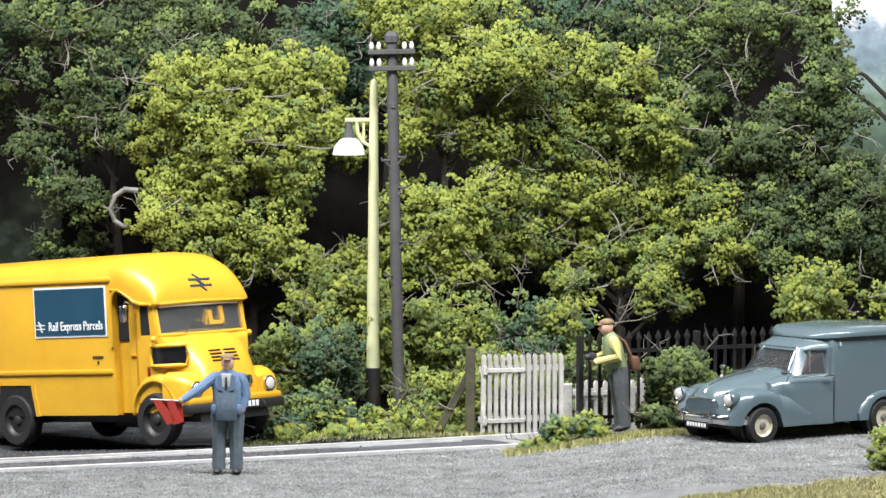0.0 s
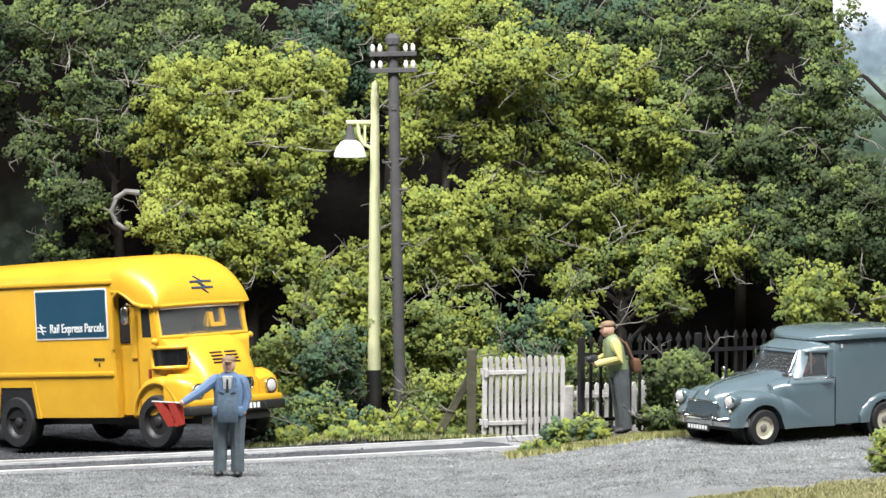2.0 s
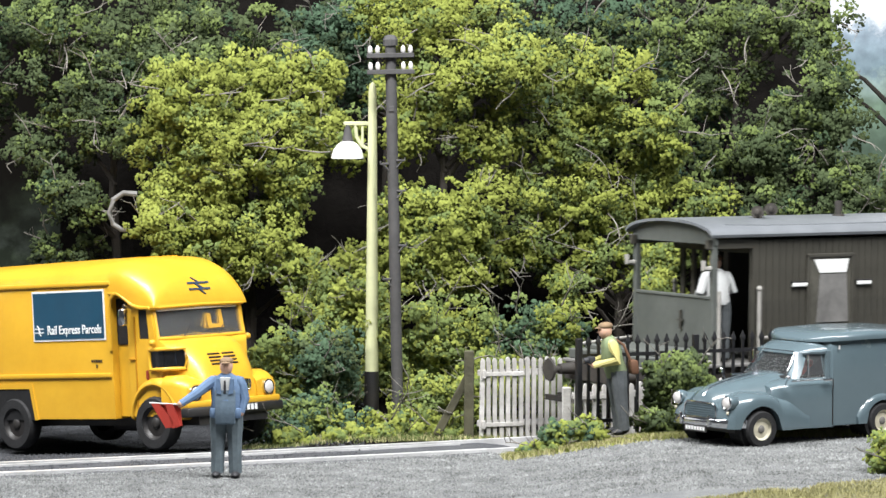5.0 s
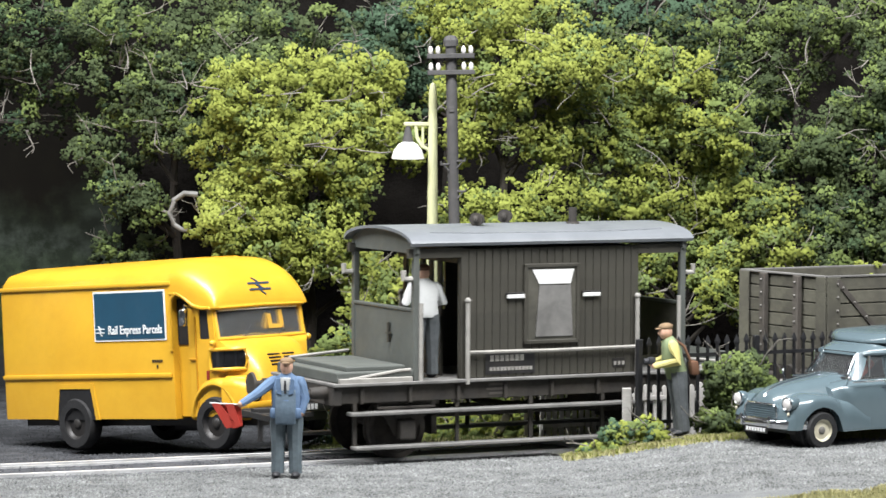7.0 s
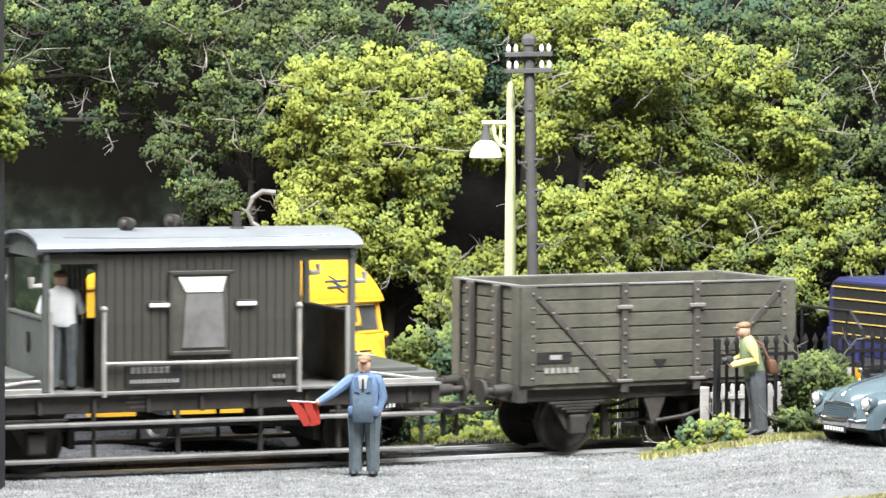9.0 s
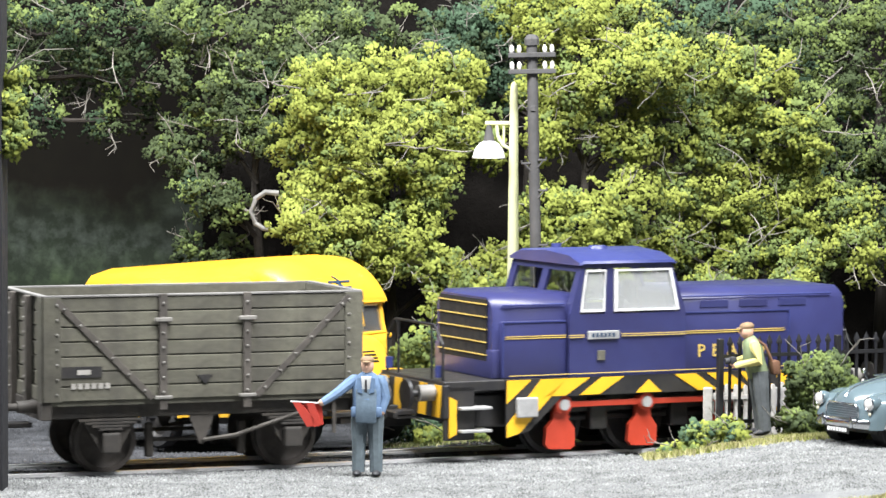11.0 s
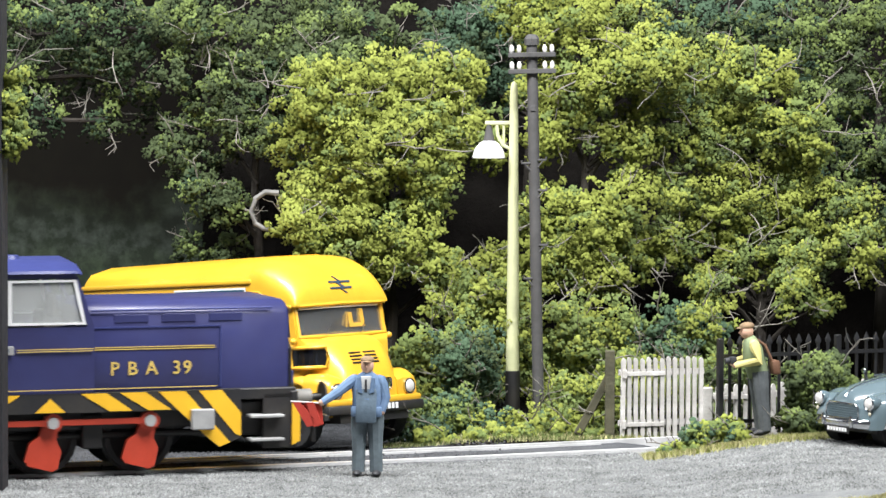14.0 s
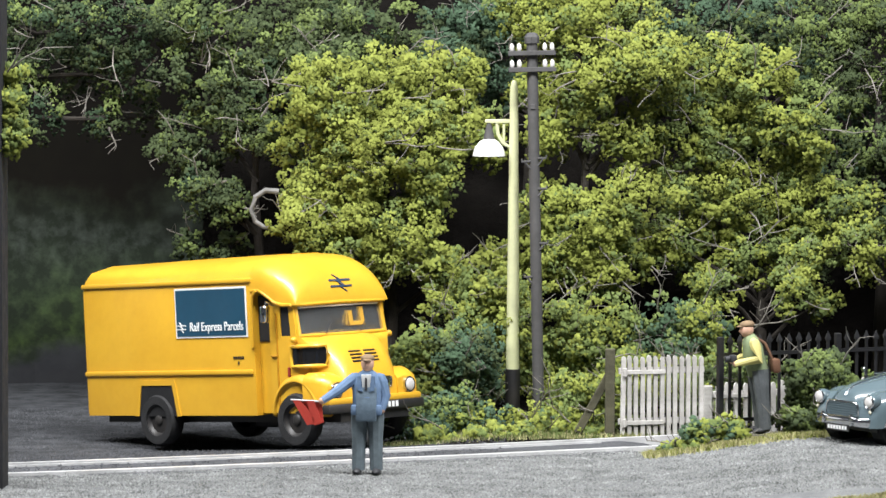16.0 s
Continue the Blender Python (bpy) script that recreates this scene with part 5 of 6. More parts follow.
    tube(bm, [(x + 0.012, y - 0.012, 1.5) for x, y in arc] + [(0.425, -0.675, 1.35)] + [(x + 0.012, y - 0.012, 1.2) for x, y in arc[::-1]] + [(-0.055, -1.015, 1.35), (arc[0][0], arc[0][1] - 0.01, 1.5)], 0.03, n=8)
    part("panel_surround", bm, "yellow_paint", lw, smooth=True)
    bm = B()
    box(bm, (0.645, 0.0, 0.9), (0.05, 0.9, 0.17), 0.05)
    gl_ = part("grille", bm, "chrome", bon, smooth=True)
    bm = B()
    box(bm, (0.675, 0.0, 0.9), (0.02, 0.76, 0.06), 0.01)
    part("grille_slot", bm, "dark_void", gl_)
    bm = B()
    box(bm, (0.6, 0, 0.66), (0.28, 2.04, 0.1), 0.03)
    part("valance", bm, "yellow_paint", v, smooth=True)
    bm = B()
    box(bm, (0.68, 0, 0.55), (0.18, 2.1, 0.14), 0.03)
    bp = part("bumper", bm, "black_paint", v, smooth=True)
    bm = B()
    for k in range(6):
        box(bm, (0.774, 0.0 + 0.085 * k, 0.56), (0.008, 0.055, 0.085))
    part("number_bars", bm, "lettering", bp, "white bars of the number plate")
    # side panel with its words
    for sy in (-1, 1):
        bm = B()
        box(bm, (-1.77, sy * (hw + 0.008), 2.05), (1.66, 0.012, 0.77))
        pn = part("panel_border", bm, "white_paint", v)
        bm = B()
        box(bm, (-1.77, sy * (hw + 0.016), 2.05), (1.60, 0.012, 0.71))
        part("panel", bm, "blue_panel", pn, "dark blue livery panel")
        r = 0 if sy < 0 else 180
        words("lettering", "Rail Express Parcels", 0.135, "lettering", pn, place(-1.77 - sy * 0.13, sy * (hw + 0.026), 1.83, 0, 0, r) @ Matrix.Diagonal((0.84, 1, 1.04, 1)), "white lettering")
        arrow_mark("painted_mark", 0.2, 0.16, "lettering", pn, place(-1.77 + sy * 0.68, sy * (hw + 0.026), 1.83, 0, 0, r))
        bm = B()
        for k in range(5):
            box(bm, (-1.28 + 0.05 * k, sy * (hw + 0.006), 1.35), (0.036, 0.008, 0.04))
        box(bm, (-1.18, sy * (hw + 0.006), 1.27), (0.03, 0.008, 0.05))
        part("small_print", bm, "black_paint", v)
    # chassis and wheels
    bm = B()
    box(bm, (-2.0, 0, 0.42), (5.4, 1.5, 0.14))
    box(bm, (-1.5, 0.3, 0.34), (0.9, 0.7, 0.24), 0.03)
    rod(bm, (0, -0.8, 0.4), (0, 0.8, 0.4), 0.06)
    rod(bm, (-3.14, -0.8, 0.4), (-3.14, 0.8, 0.4), 0.08)
    part("chassis", bm, "black_paint", v)
    for x in (0, -3.14):
        for sy in (-1, 1):
            wheel("wheel", v, place(x, sy * (0.93 if x == 0 else 0.975), 0.4, 0, 0, 0 if sy < 0 else 180), 0.4, 0.26, "tyre", "black_paint", "black_paint")
    return v


yellow_van(place(-3.80, 53.79, -0.18, 0, -4.3, -42.5) @ Matrix.Diagonal((1.06, 1, 1.06, 1)))

# ---- grey van ----


def grey_van(m):
    v = thing("light_van", m, "blue-grey vintage model light van with chrome bumper, parked by the fence", "van")
    base = 2.36

    def prof(table, x):
        """A smooth value at x from (x, value) pairs in falling x."""
        for (xa, va), (xb, vb) in zip(table, table[1:]):
            if x >= xb:
                return va + (vb - va) * step(xa, xb, x) if xa != xb else vb
        return table[-1][1]
    # bonnet: a rounded prow that widens to the scuttle
    bm = B()
    loft(bm, [arch(x, w, 0.32, t, 22, 0.62, 0.72) for x, w, t in ((0.53, 0.24, 0.56), (0.52, 0.29, 0.66), (0.49, 0.34, 0.775), (0.43, 0.38, 0.85), (0.33, 0.41, 0.905), (0.18, 0.45, 0.955), (-0.05, 0.49, 1.005), (-0.3, 0.52, 1.045), (-0.55, 0.56, 1.085), (-0.74, 0.59, 1.11), (-0.84, 0.6, 1.1))])
    bon = part("bonnet", bm, "grey_van_paint", v, smooth=True)
    # door and body sides, from the scuttle to the load body
    bm = B()
    loft(bm, [arch(x, w, 0.24, t, 22, 0.22, 0.3) for x, w, t in ((-0.34, 0.60, 0.93), (-0.46, 0.655, 0.985), (-0.62, 0.69, 1.02), (-0.85, 0.72, 1.04), (-1.4, 0.745, 1.05))])
    part("door_body", bm, "grey_van_paint", v, smooth=True)
    # cab roof and its pillars
    bm = B()
    loft(bm, [arch(x, w, 1.385, t, 22, 0.55, 0.62) for x, w, t in ((-0.95, 0.36, 1.41), (-0.98, 0.43, 1.45), (-1.05, 0.50, 1.50), (-1.14, 0.56, 1.545), (-1.25, 0.61, 1.575), (-1.42, 0.65, 1.60))])
    cr = part("cab_roof", bm, "grey_van_paint", v, smooth=True)
    for sy in (-1, 1):
        bm = B()
        rings = []
        for k in range(9):
            f = k / 8
            x, y, z = -0.74 - 0.24 * f - 0.02 * math.sin(math.pi * f), 0.465 - 0.09 * f, 1.02 + 0.41 * f
            wx, wy = 0.12 - 0.03 * f, 0.135 - 0.01 * f
            rings.append([(x + 0.01, sy * (y - 0.02), z), (x, sy * (y + 0.03), z), (x - wx * 0.5, sy * (y + wy * 0.85), z), (x - wx, sy * (y + wy), z), (x - wx - 0.02, sy * (y + wy - 0.05), z), (x - 0.04, sy * (y - 0.03), z)])
        loft(bm, rings)
        part("pillar", bm, "grey_van_paint", cr, smooth=True)
        bm = B()
        slab(bm, [(-1.31, 1.0), (-1.4, 1.0), (-1.4, 1.45), (-1.31, 1.45)], "y", sy * 0.60, sy * 0.685)
        part("pillar", bm, "grey_van_paint", cr)
        bm = B()
        tube(bm, [(-1.0, sy * 0.49, 1.41), (-1.12, sy * 0.565, 1.425), (-1.4, sy * 0.66, 1.43)], 0.035)
        part("cant_rail", bm, "grey_van_paint", cr, smooth=True)
        bm = B()
        loft(bm, [[(-0.82, sy * 0.645, 1.03), (-1.32, sy * 0.665, 1.03), (-1.32, sy * 0.62, 1.41), (-1.06, sy * 0.54, 1.41)], [(-0.82, sy * 0.637, 1.03), (-1.32, sy * 0.657, 1.03), (-1.32, sy * 0.612, 1.41), (-1.06, sy * 0.532, 1.41)]])
        g = part("door_window", bm, "dusty_glazing", v)
        g.visible_shadow = False
        bm = B()
        box(bm, (-1.0, sy * 0.625, 1.2), (0.025, 0.03, 0.4), 0.005, segs=1)
        part("vent_bar", bm, "chrome", g)
        bm = B()
        tube(bm, [(-0.62, sy * 0.70, 1.0), (-0.9, sy * 0.735, 1.005), (-1.36, sy * 0.757, 1.01)], 0.014, n=6)
        part("waist_strip", bm, "chrome", v, smooth=True)
        bm = B()
        box(bm, (-1.26, sy * 0.775, 1.0), (0.16, 0.035, 0.045), 0.014)
        part("door_handle", bm, "chrome", v, smooth=True)
        bm = B()
        box(bm, (-1.385, sy * 0.752, 0.64), (0.01, 0.012, 0.74))
        part("door_gap", bm, "black_paint", v)
        # long front wing that fades into the door
        bm = B()
        rings = []
        top = [(0.55, 0.52), (0.47, 0.70), (0.36, 0.80), (0.1, 0.86), (-0.1, 0.85), (-0.5, 0.77), (-0.95, 0.58)]
        out = [(0.55, 0.62), (0.45, 0.70), (0.2, 0.765), (-0.5, 0.775), (-0.95, 0.738)]
        for k in range(41):
            x = 0.55 - 1.5 * k / 40
            zb = 0.29 + math.sqrt(max(0.0, 0.355 ** 2 - x * x)) if abs(x) < 0.355 else (0.30 if x > 0 else 0.245)
            t, o = prof(top, x), prof(out, x)
            t = max(t, zb + 0.1)
            rings.append([(x, sy * 0.34, zb)] + [(x, sy * (0.34 + (o - 0.34) * math.sin(math.pi / 2 * j / 9) ** 0.62), zb + (t - zb) * math.cos(math.pi / 2 * j / 9) ** 0.5) for j in range(10)])
        loft(bm, rings)
        part("front_wing", bm, "grey_van_paint", v, smooth=True)
        bm = B()
        rings = []
        for k in range(25):
            x = -base + 0.5 - 1.0 * k / 24
            dx = x + base
            zb = 0.29 + math.sqrt(max(0.0, 0.33 ** 2 - dx * dx)) if abs(dx) < 0.33 else 0.26
            t = max(zb + 0.06, 0.3 + 0.44 * math.sqrt(max(0.0, 1 - (dx / 0.52) ** 2)))
            rings.append([(x, sy * 0.6, zb)] + [(x, sy * (0.6 + 0.205 * math.sin(math.pi / 2 * j / 7) ** 0.7), zb + (t - zb) * math.cos(math.pi / 2 * j / 7) ** 0.6) for j in range(8)])
        loft(bm, rings)
        part("rear_wing", bm, "grey_van_paint", v, smooth=True)
        for x, yo in ((0, 0.66), (-base, 0.765)):
            # near-black disc stands for the shade inside the wheel opening
            bm = B()
            slab(bm, [(x + 0.35 * math.cos(6.2832 * k / 24), 0.3 + 0.35 * math.sin(6.2832 * k / 24)) for k in range(24)], "y", sy * yo, sy * 0.4)
            part("wheel_arch", bm, "dark_void", v)
            wheel("wheel", v, place(x, sy * (0.7 if x == 0 else 0.735), 0.285, 0, 0, 0 if sy < 0 else 180), 0.285, 0.15, "tyre", "hub_cream", "bolt_grey")
        # headlight set in the wing's front
        bm = B()
        limb(bm, [(0.3, sy * 0.57, 0.72), (0.44, sy * 0.57, 0.71), (0.505, sy * 0.57, 0.705), (0.53, sy * 0.57, 0.703)], [0.06, 0.115, 0.115, 0.1], 0, 18)
        hl = part("headlight", bm, "grey_van_paint", v, smooth=True)
        bm = B()
        tube(bm, [(0.53, sy * 0.57 + 0.098 * math.cos(6.2832 * k / 16), 0.703 + 0.098 * math.sin(6.2832 * k / 16)) for k in range(17)], 0.014, n=6)
        part("headlight_rim", bm, "chrome", hl, smooth=True)
        bm = B()
        ball(bm, (0.53, sy * 0.57, 0.703), (0.03, 0.09, 0.09), 14)
        part("lens", bm, "insulator", hl, smooth=True)
        bm = B()
        ball(bm, (0.53, sy * 0.6, 0.55), (0.02, 0.024, 0.03), 8)
        part("side_light", bm, "hub_cream", v)
        bm = B()
        tube(bm, [(-0.5, sy * 0.69, 0.94), (-0.48, sy * 0.76, 1.05)], 0.012, n=5)
        ball(bm, (-0.48, sy * 0.77, 1.07), (0.03, 0.05, 0.045), 8)
        part("wing_mirror", bm, "chrome", v, smooth=True)
    bm = B()
    loft(bm, [[(-0.76, -0.44, 1.08), (-0.76, 0.44, 1.08), (-0.99, 0.36, 1.425), (-0.99, -0.36, 1.425)], [(-0.77, -0.44, 1.07), (-0.77, 0.44, 1.07), (-1.0, 0.36, 1.415), (-1.0, -0.36, 1.415)]])
    g = part("windscreen", bm, "dim_glazing", v)
    g.visible_shadow = False
    bm = B()
    tube(bm, [(-0.745, -0.44, 1.085), (-0.745, 0.44, 1.085), (-0.86, 0.4, 1.25), (-0.975, 0.36, 1.425), (-0.975, -0.36, 1.425), (-0.86, -0.4, 1.25), (-0.745, -0.44, 1.085)], 0.014, n=6)
    part("screen_trim", bm, "chrome", g)
    for y in (-0.3, 0.3):
        bm = B()
        box(bm, (-1.2, y, 1.1), (0.12, 0.36, 0.42), 0.05)
        part("seat", bm, "red_trim", v, smooth=True)
    bm = B()
    box(bm, (-0.78, 0, 1.03), (0.2, 1.0, 0.06), 0.02)
    part("dashboard", bm, "black_paint", v)
    n = 14
    bm = B()
    tube(bm, [(-0.92, 0.26 + 0.13 * math.cos(6.2832 * k / n), 1.13 + 0.13 * math.sin(6.2832 * k / n)) for k in range(n + 1)], 0.014, n=5)
    part("steering_wheel", bm, "black_paint", v)
    # load body with an overhanging roof
    e = -base - 0.82
    bm = B()
    loft(bm, [arch(x, w, 0.26, t, 28, 0.2, 0.28) for x, w, t in ((-1.37, 0.70, 1.60), (-1.40, 0.735, 1.66), (-1.5, 0.75, 1.69), (-2.2, 0.757, 1.70), (e + 0.1, 0.75, 1.69), (e + 0.03, 0.73, 1.64), (e, 0.70, 1.56))])
    ld = part("load_body", bm, "grey_van_paint", v, smooth=True)
    bm = B()
    loft(bm, [arch(x, w, z, t, 26, 0.42, 0.55) for x, w, z, t in ((-1.2, 0.22, 1.575, 1.60), (-1.22, 0.36, 1.575, 1.63), (-1.28, 0.52, 1.58, 1.67), (-1.36, 0.66, 1.59, 1.71), (-1.48, 0.76, 1.60, 1.745), (-2.2, 0.78, 1.61, 1.77), (e + 0.1, 0.775, 1.6, 1.75), (e - 0.01, 0.73, 1.6, 1.68))])
    part("roof", bm, "grey_van_paint", ld, "rounded roof standing proud of the sides", smooth=True)
    bm = B()
    box(bm, (-1.5, 0.757, 1.5), (0.03, 0.006, 0.06))
    part("number_bars", bm, "insulator", ld, "small pale painted figure")
    # grille, bumper, trim
    bm = B()
    slab(bm, [(-0.34, 0.44), (0.34, 0.44), (0.37, 0.5), (0.36, 0.62), (0.3, 0.68), (-0.3, 0.68), (-0.36, 0.62), (-0.37, 0.5)], "x", 0.48, 0.545)
    gr = part("grille", bm, "grey_van_paint", v)
    for k in range(6):
        bm = B()
        box(bm, (0.55, 0, 0.465 + 0.036 * k), (0.02, 0.64, 0.014), 0.004, segs=1)
        part("grille_bar", bm, "grey_van_paint", gr)
    bm = B()
    tube(bm, [(0.553, y, z) for y, z in ((-0.34, 0.44), (0.34, 0.44), (0.37, 0.5), (0.36, 0.62), (0.3, 0.68), (-0.3, 0.68), (-0.36, 0.62), (-0.37, 0.5), (-0.34, 0.44))], 0.016, n=6)
    part("grille_trim", bm, "chrome", gr, smooth=True)
    bm = B()
    rings = []
    for k in range(13):
        f = k / 6 - 1
        x, y = 0.63 - 0.06 * f * f - 0.28 * abs(f) ** 9, 0.735 * f
        rings.append([(x + 0.03 * math.cos(a), y, 0.385 + 0.07 * math.sin(a)) for a in (0, 0.8, 1.57, 2.4, 3.14, 3.9, 4.71, 5.5)])
    loft(bm, rings)
    for y in (-0.32, 0.32):
        box(bm, (0.655, y, 0.41), (0.05, 0.05, 0.19), 0.02)
    bp = part("bumper", bm, "chrome", v, smooth=True)
    bm = B()
    box(bm, (0.635, 0, 0.275), (0.02, 0.52, 0.11), 0.006, segs=1)
    pl = part("number_plate", bm, "black_paint", bp)
    bm = B()
    for k in range(7):
        box(bm, (0.648, -0.2 + 0.065 * k, 0.275), (0.006, 0.042, 0.06))
    part("number_bars", bm, "lettering", pl)
    bm = B()
    tube(bm, [(0.495, 0, 0.775), (0.43, 0, 0.855), (0.33, 0, 0.91), (0.18, 0, 0.96), (-0.05, 0, 1.01), (-0.3, 0, 1.05), (-0.6, 0, 1.095)], 0.014, n=6)
    part("bonnet_strip", bm, "chrome", bon, smooth=True)
    bm = B()
    box(bm, (-1.3, 0, 0.27), (3.3, 1.1, 0.1))
    part("chassis", bm, "black_paint", v)
    return v


grey_van(place(4.30, 50.0, 0.305, 0, 0, 215) @ Matrix.Diagonal((1, 1, 0.94, 1)))

# ---- crossing gate, railings, lamp, telegraph pole ----


def picket_gate(m, n, length, height, label, sag=0.0, top=True):
    v = thing("crossing_gate", m, label, "gate", "crossing gates")
    bm = B()
    w = 0.07
    pts = [(-w / 2, 0), (w / 2, 0), (w / 2, height - 0.05), (w * 0.3, height - 0.012), (0, height), (-w * 0.3, height - 0.012), (-w / 2, height - 0.05)]
    slab(bm, pts, "y", -0.02, 0.02)
    pk = part("picket", bm, "old_wood", v, m=place(0.06, 0, 0))
    for i in range(1, n):
        shared("picket", pk.data, v, place(0.06 + (length - 0.12) * i / (n - 1), 0.006 * ((i * 7) % 3 - 1), 0.012 * ((i * 5) % 3 - 1), 0, 0.8 * ((i * 3) % 3 - 1), 0))
    for z in (height * 0.2, height * 0.82):
        bm = B()
        box(bm, (length / 2, 0.045, z), (length, 0.05, 0.1), 0.008, segs=1)
        part("gate_rail", bm, "old_wood", v)
        bm = B()
        box(bm, (0.42, -0.035, z - 0.02), (0.72, 0.02, 0.07), 0.006, segs=1)
        box(bm, (0.07, -0.05, z - 0.02), (0.06, 0.04, 0.14), 0.01, segs=1)
        part("hinge_strap", bm, "old_wood", v)
    return v


picket_gate(place(0.61, 54.1, -0.115, 0, 0.6, 24), 13, 1.52, 1.32, "weathered white wooden picket crossing gate, standing open", 0)
picket_gate(place(2.05, 51.75, 0.02, 0, 0, 26), 20, 3.2, 0.98, "white wooden picket gate folded back behind the railings")
bm = B()
box(bm, (0, 0, 0.6), (0.14, 0.14, 1.2), 0.012, segs=1)
tagged(part("gate_post", bm, "old_wood", m=place(1.93, 51.35, -0.2)), "whitened wooden gate post with a rounded top", "post")
post = thing("gate_post", place(0.46, 54.2, -0.15), "dark mossy wooden gate post with a slanting strut", "post")
bm = B()
box(bm, (0, 0, 0.72), (0.16, 0.16, 1.5), 0.012, segs=1)
part("upright", bm, "mossy_wood", post)
bm = B()
box(bm, (-0.24, 0.1, 0.62), (0.13, 0.12, 1.2), 0.012, Matrix.Rotation(radians(28), 3, "Y"), segs=1)
part("strut", bm, "mossy_wood", post)


def railings():
    v = thing("iron_railings", place(2.1, 51.05, 0.3, 0, 0, 27.5), "black iron spear-topped railings along the lane", "railings")
    bm = B()
    box(bm, (0, 0, 0.68), (0.042, 0.03, 1.36))
    loft(bm, [[(sx * 0.036, sy * 0.02, 1.36) for sx, sy in ((-1, -1), (1, -1), (1, 1), (-1, 1))], [(sx * 0.042, sy * 0.02, 1.4) for sx, sy in ((-1, -1), (1, -1), (1, 1), (-1, 1))], [(sx * 0.004, sy * 0.004, 1.5) for sx, sy in ((-1, -1), (1, -1), (1, 1), (-1, 1))]])
    bar = part("bar", bm, "iron_black", v, m=place(0.17, 0, 0))
    for i in range(1, 49):
        if i % 12 != 11:
            shared("bar", bar.data, v, place(0.17 + 0.1733 * i, 0, 0.006 * ((i * 5) % 3 - 1)))
    for i in range(5):
        bm = B()
        box(bm, (0, 0, 0.72), (0.09, 0.09, 1.5), 0.01, segs=1)
        part("post", bm, "iron_black", v, m=place(0.0 + 2.08 * i, 0, 0))
    for z in (0.2, 1.2):
        bm = B()
        box(bm, (4.15, 0, z), (8.4, 0.045, 0.055))
        part("rail", bm, "iron_black", v)


railings()


def lamp_post(m):
    v = thing("lamp_post", m, "cream wooden lamp post with a white enamel shade and black foot", "street lamp")
    bm = B()
    limb(bm, [(0, 0, 0.4), (0, 0, 5.15), (0, 0, 5.27), (0, 0, 5.32)], [0.115, 0.07, 0.05, 0.01], 0, 12)
    part("post", bm, "lamp_post", v, smooth=True)
    bm = B()
    rod(bm, (0, 0, -0.6), (0, 0, 0.44), 0.135, 0.125, 14)
    part("foot", bm, "black_paint", v, "black painted foot", smooth=True)
    bm = B()
    box(bm, (-0.23, 0, 4.62), (0.52, 0.07, 0.07), 0.012, segs=1)
    tube(bm, [(-0.06, 0, 4.18), (-0.18, 0, 4.25), (-0.27, 0, 4.4), (-0.29, 0, 4.6)], 0.032)
    box(bm, (-0.17, 0, 4.44), (0.04, 0.04, 0.34))
    part("bracket", bm, "lamp_post", v, smooth=True)
    bm = B()
    limb(bm, [(-0.42, 0, 4.6), (-0.42, 0, 4.52), (-0.42, 0, 4.3)], [0.03, 0.055, 0.1], 0, 14)
    part("lamp_cap", bm, "pole_wood", v, "dark metal cap", smooth=True)
    bm = B()
    n = 24
    prof = [(0.09, 4.32), (0.16, 4.28), (0.24, 4.18), (0.28, 4.05), (0.275, 4.03), (0.23, 4.1), (0.14, 4.2), (0.02, 4.22)]
    loft(bm, [[(-0.42 + r * math.cos(6.2832 * i / n), r * math.sin(6.2832 * i / n), z) for i in range(n)] for r, z in prof], caps=True)
    part("shade", bm, "enamel", v, "white enamel shade", smooth=True)


lamp_post(place(-1.145, 55.9, 0.40, 0, 0.0, 0) @ Matrix.Diagonal((0.98, 0.98, 0.985, 1)))


def telegraph_pole(m):
    v = thing("telegraph_pole", m, "dark wooden telegraph pole with two crossarms and white insulators", "pole")
    bm = B()
    limb(bm, [(0, 0, -0.4), (0, 0, 6.3)], [0.095, 0.09], 0, 12)
    part("pole", bm, "pole_wood", v, smooth=True)
    bm = B()
    limb(bm, [(0, 0, 6.24), (0, 0, 6.34), (0, 0, 6.4), (0, 0, 6.42)], [0.12, 0.125, 0.09, 0.04], 0, 8)
    part("pole_cap", bm, "pole_wood", v)
    for z in (6.08, 5.81):
        bm = B()
        box(bm, (0, -0.1, z), (0.78, 0.08, 0.08), 0.008, segs=1)
        arm = part("crossarm", bm, "pole_wood", v)
        for x in (-0.33, -0.21, 0.21, 0.33):
            bm = B()
            limb(bm, [(x, -0.1, z + 0.04), (x, -0.1, z + 0.07), (x, -0.1, z + 0.13), (x, -0.1, z + 0.165)], [0.025, 0.04, 0.036, 0.015], 0, 10)
            part("insulator", bm, "insulator", arm, smooth=True)
    for z, s in ((4.35, 1), (4.3, -1), (3.85, 1), (2.95, 1), (2.4, -1)):
        bm = B()
        tube(bm, [(s * 0.06, -0.06, z), (s * 0.2, -0.06, z + 0.0), (s * 0.2, -0.06, z + 0.05)], 0.02, n=6)
        tube(bm, [(s * 0.06, -0.06, z - 0.12), (s * 0.16, -0.06, z)], 0.016, n=5)
        part("step_iron", bm, "pole_wood", v)
    bm = B()
    box(bm, (0, -0.09, 5.2), (0.09, 0.03, 0.09), 0.008, segs=1)
    part("tag", bm, "pole_wood", v)


telegraph_pole(place(-0.70, 55.5, 0.0, 0, -1.35, 0))
bm = B()
box(bm, (0, 0, 6), (0.4, 0.5, 13), 0.02)
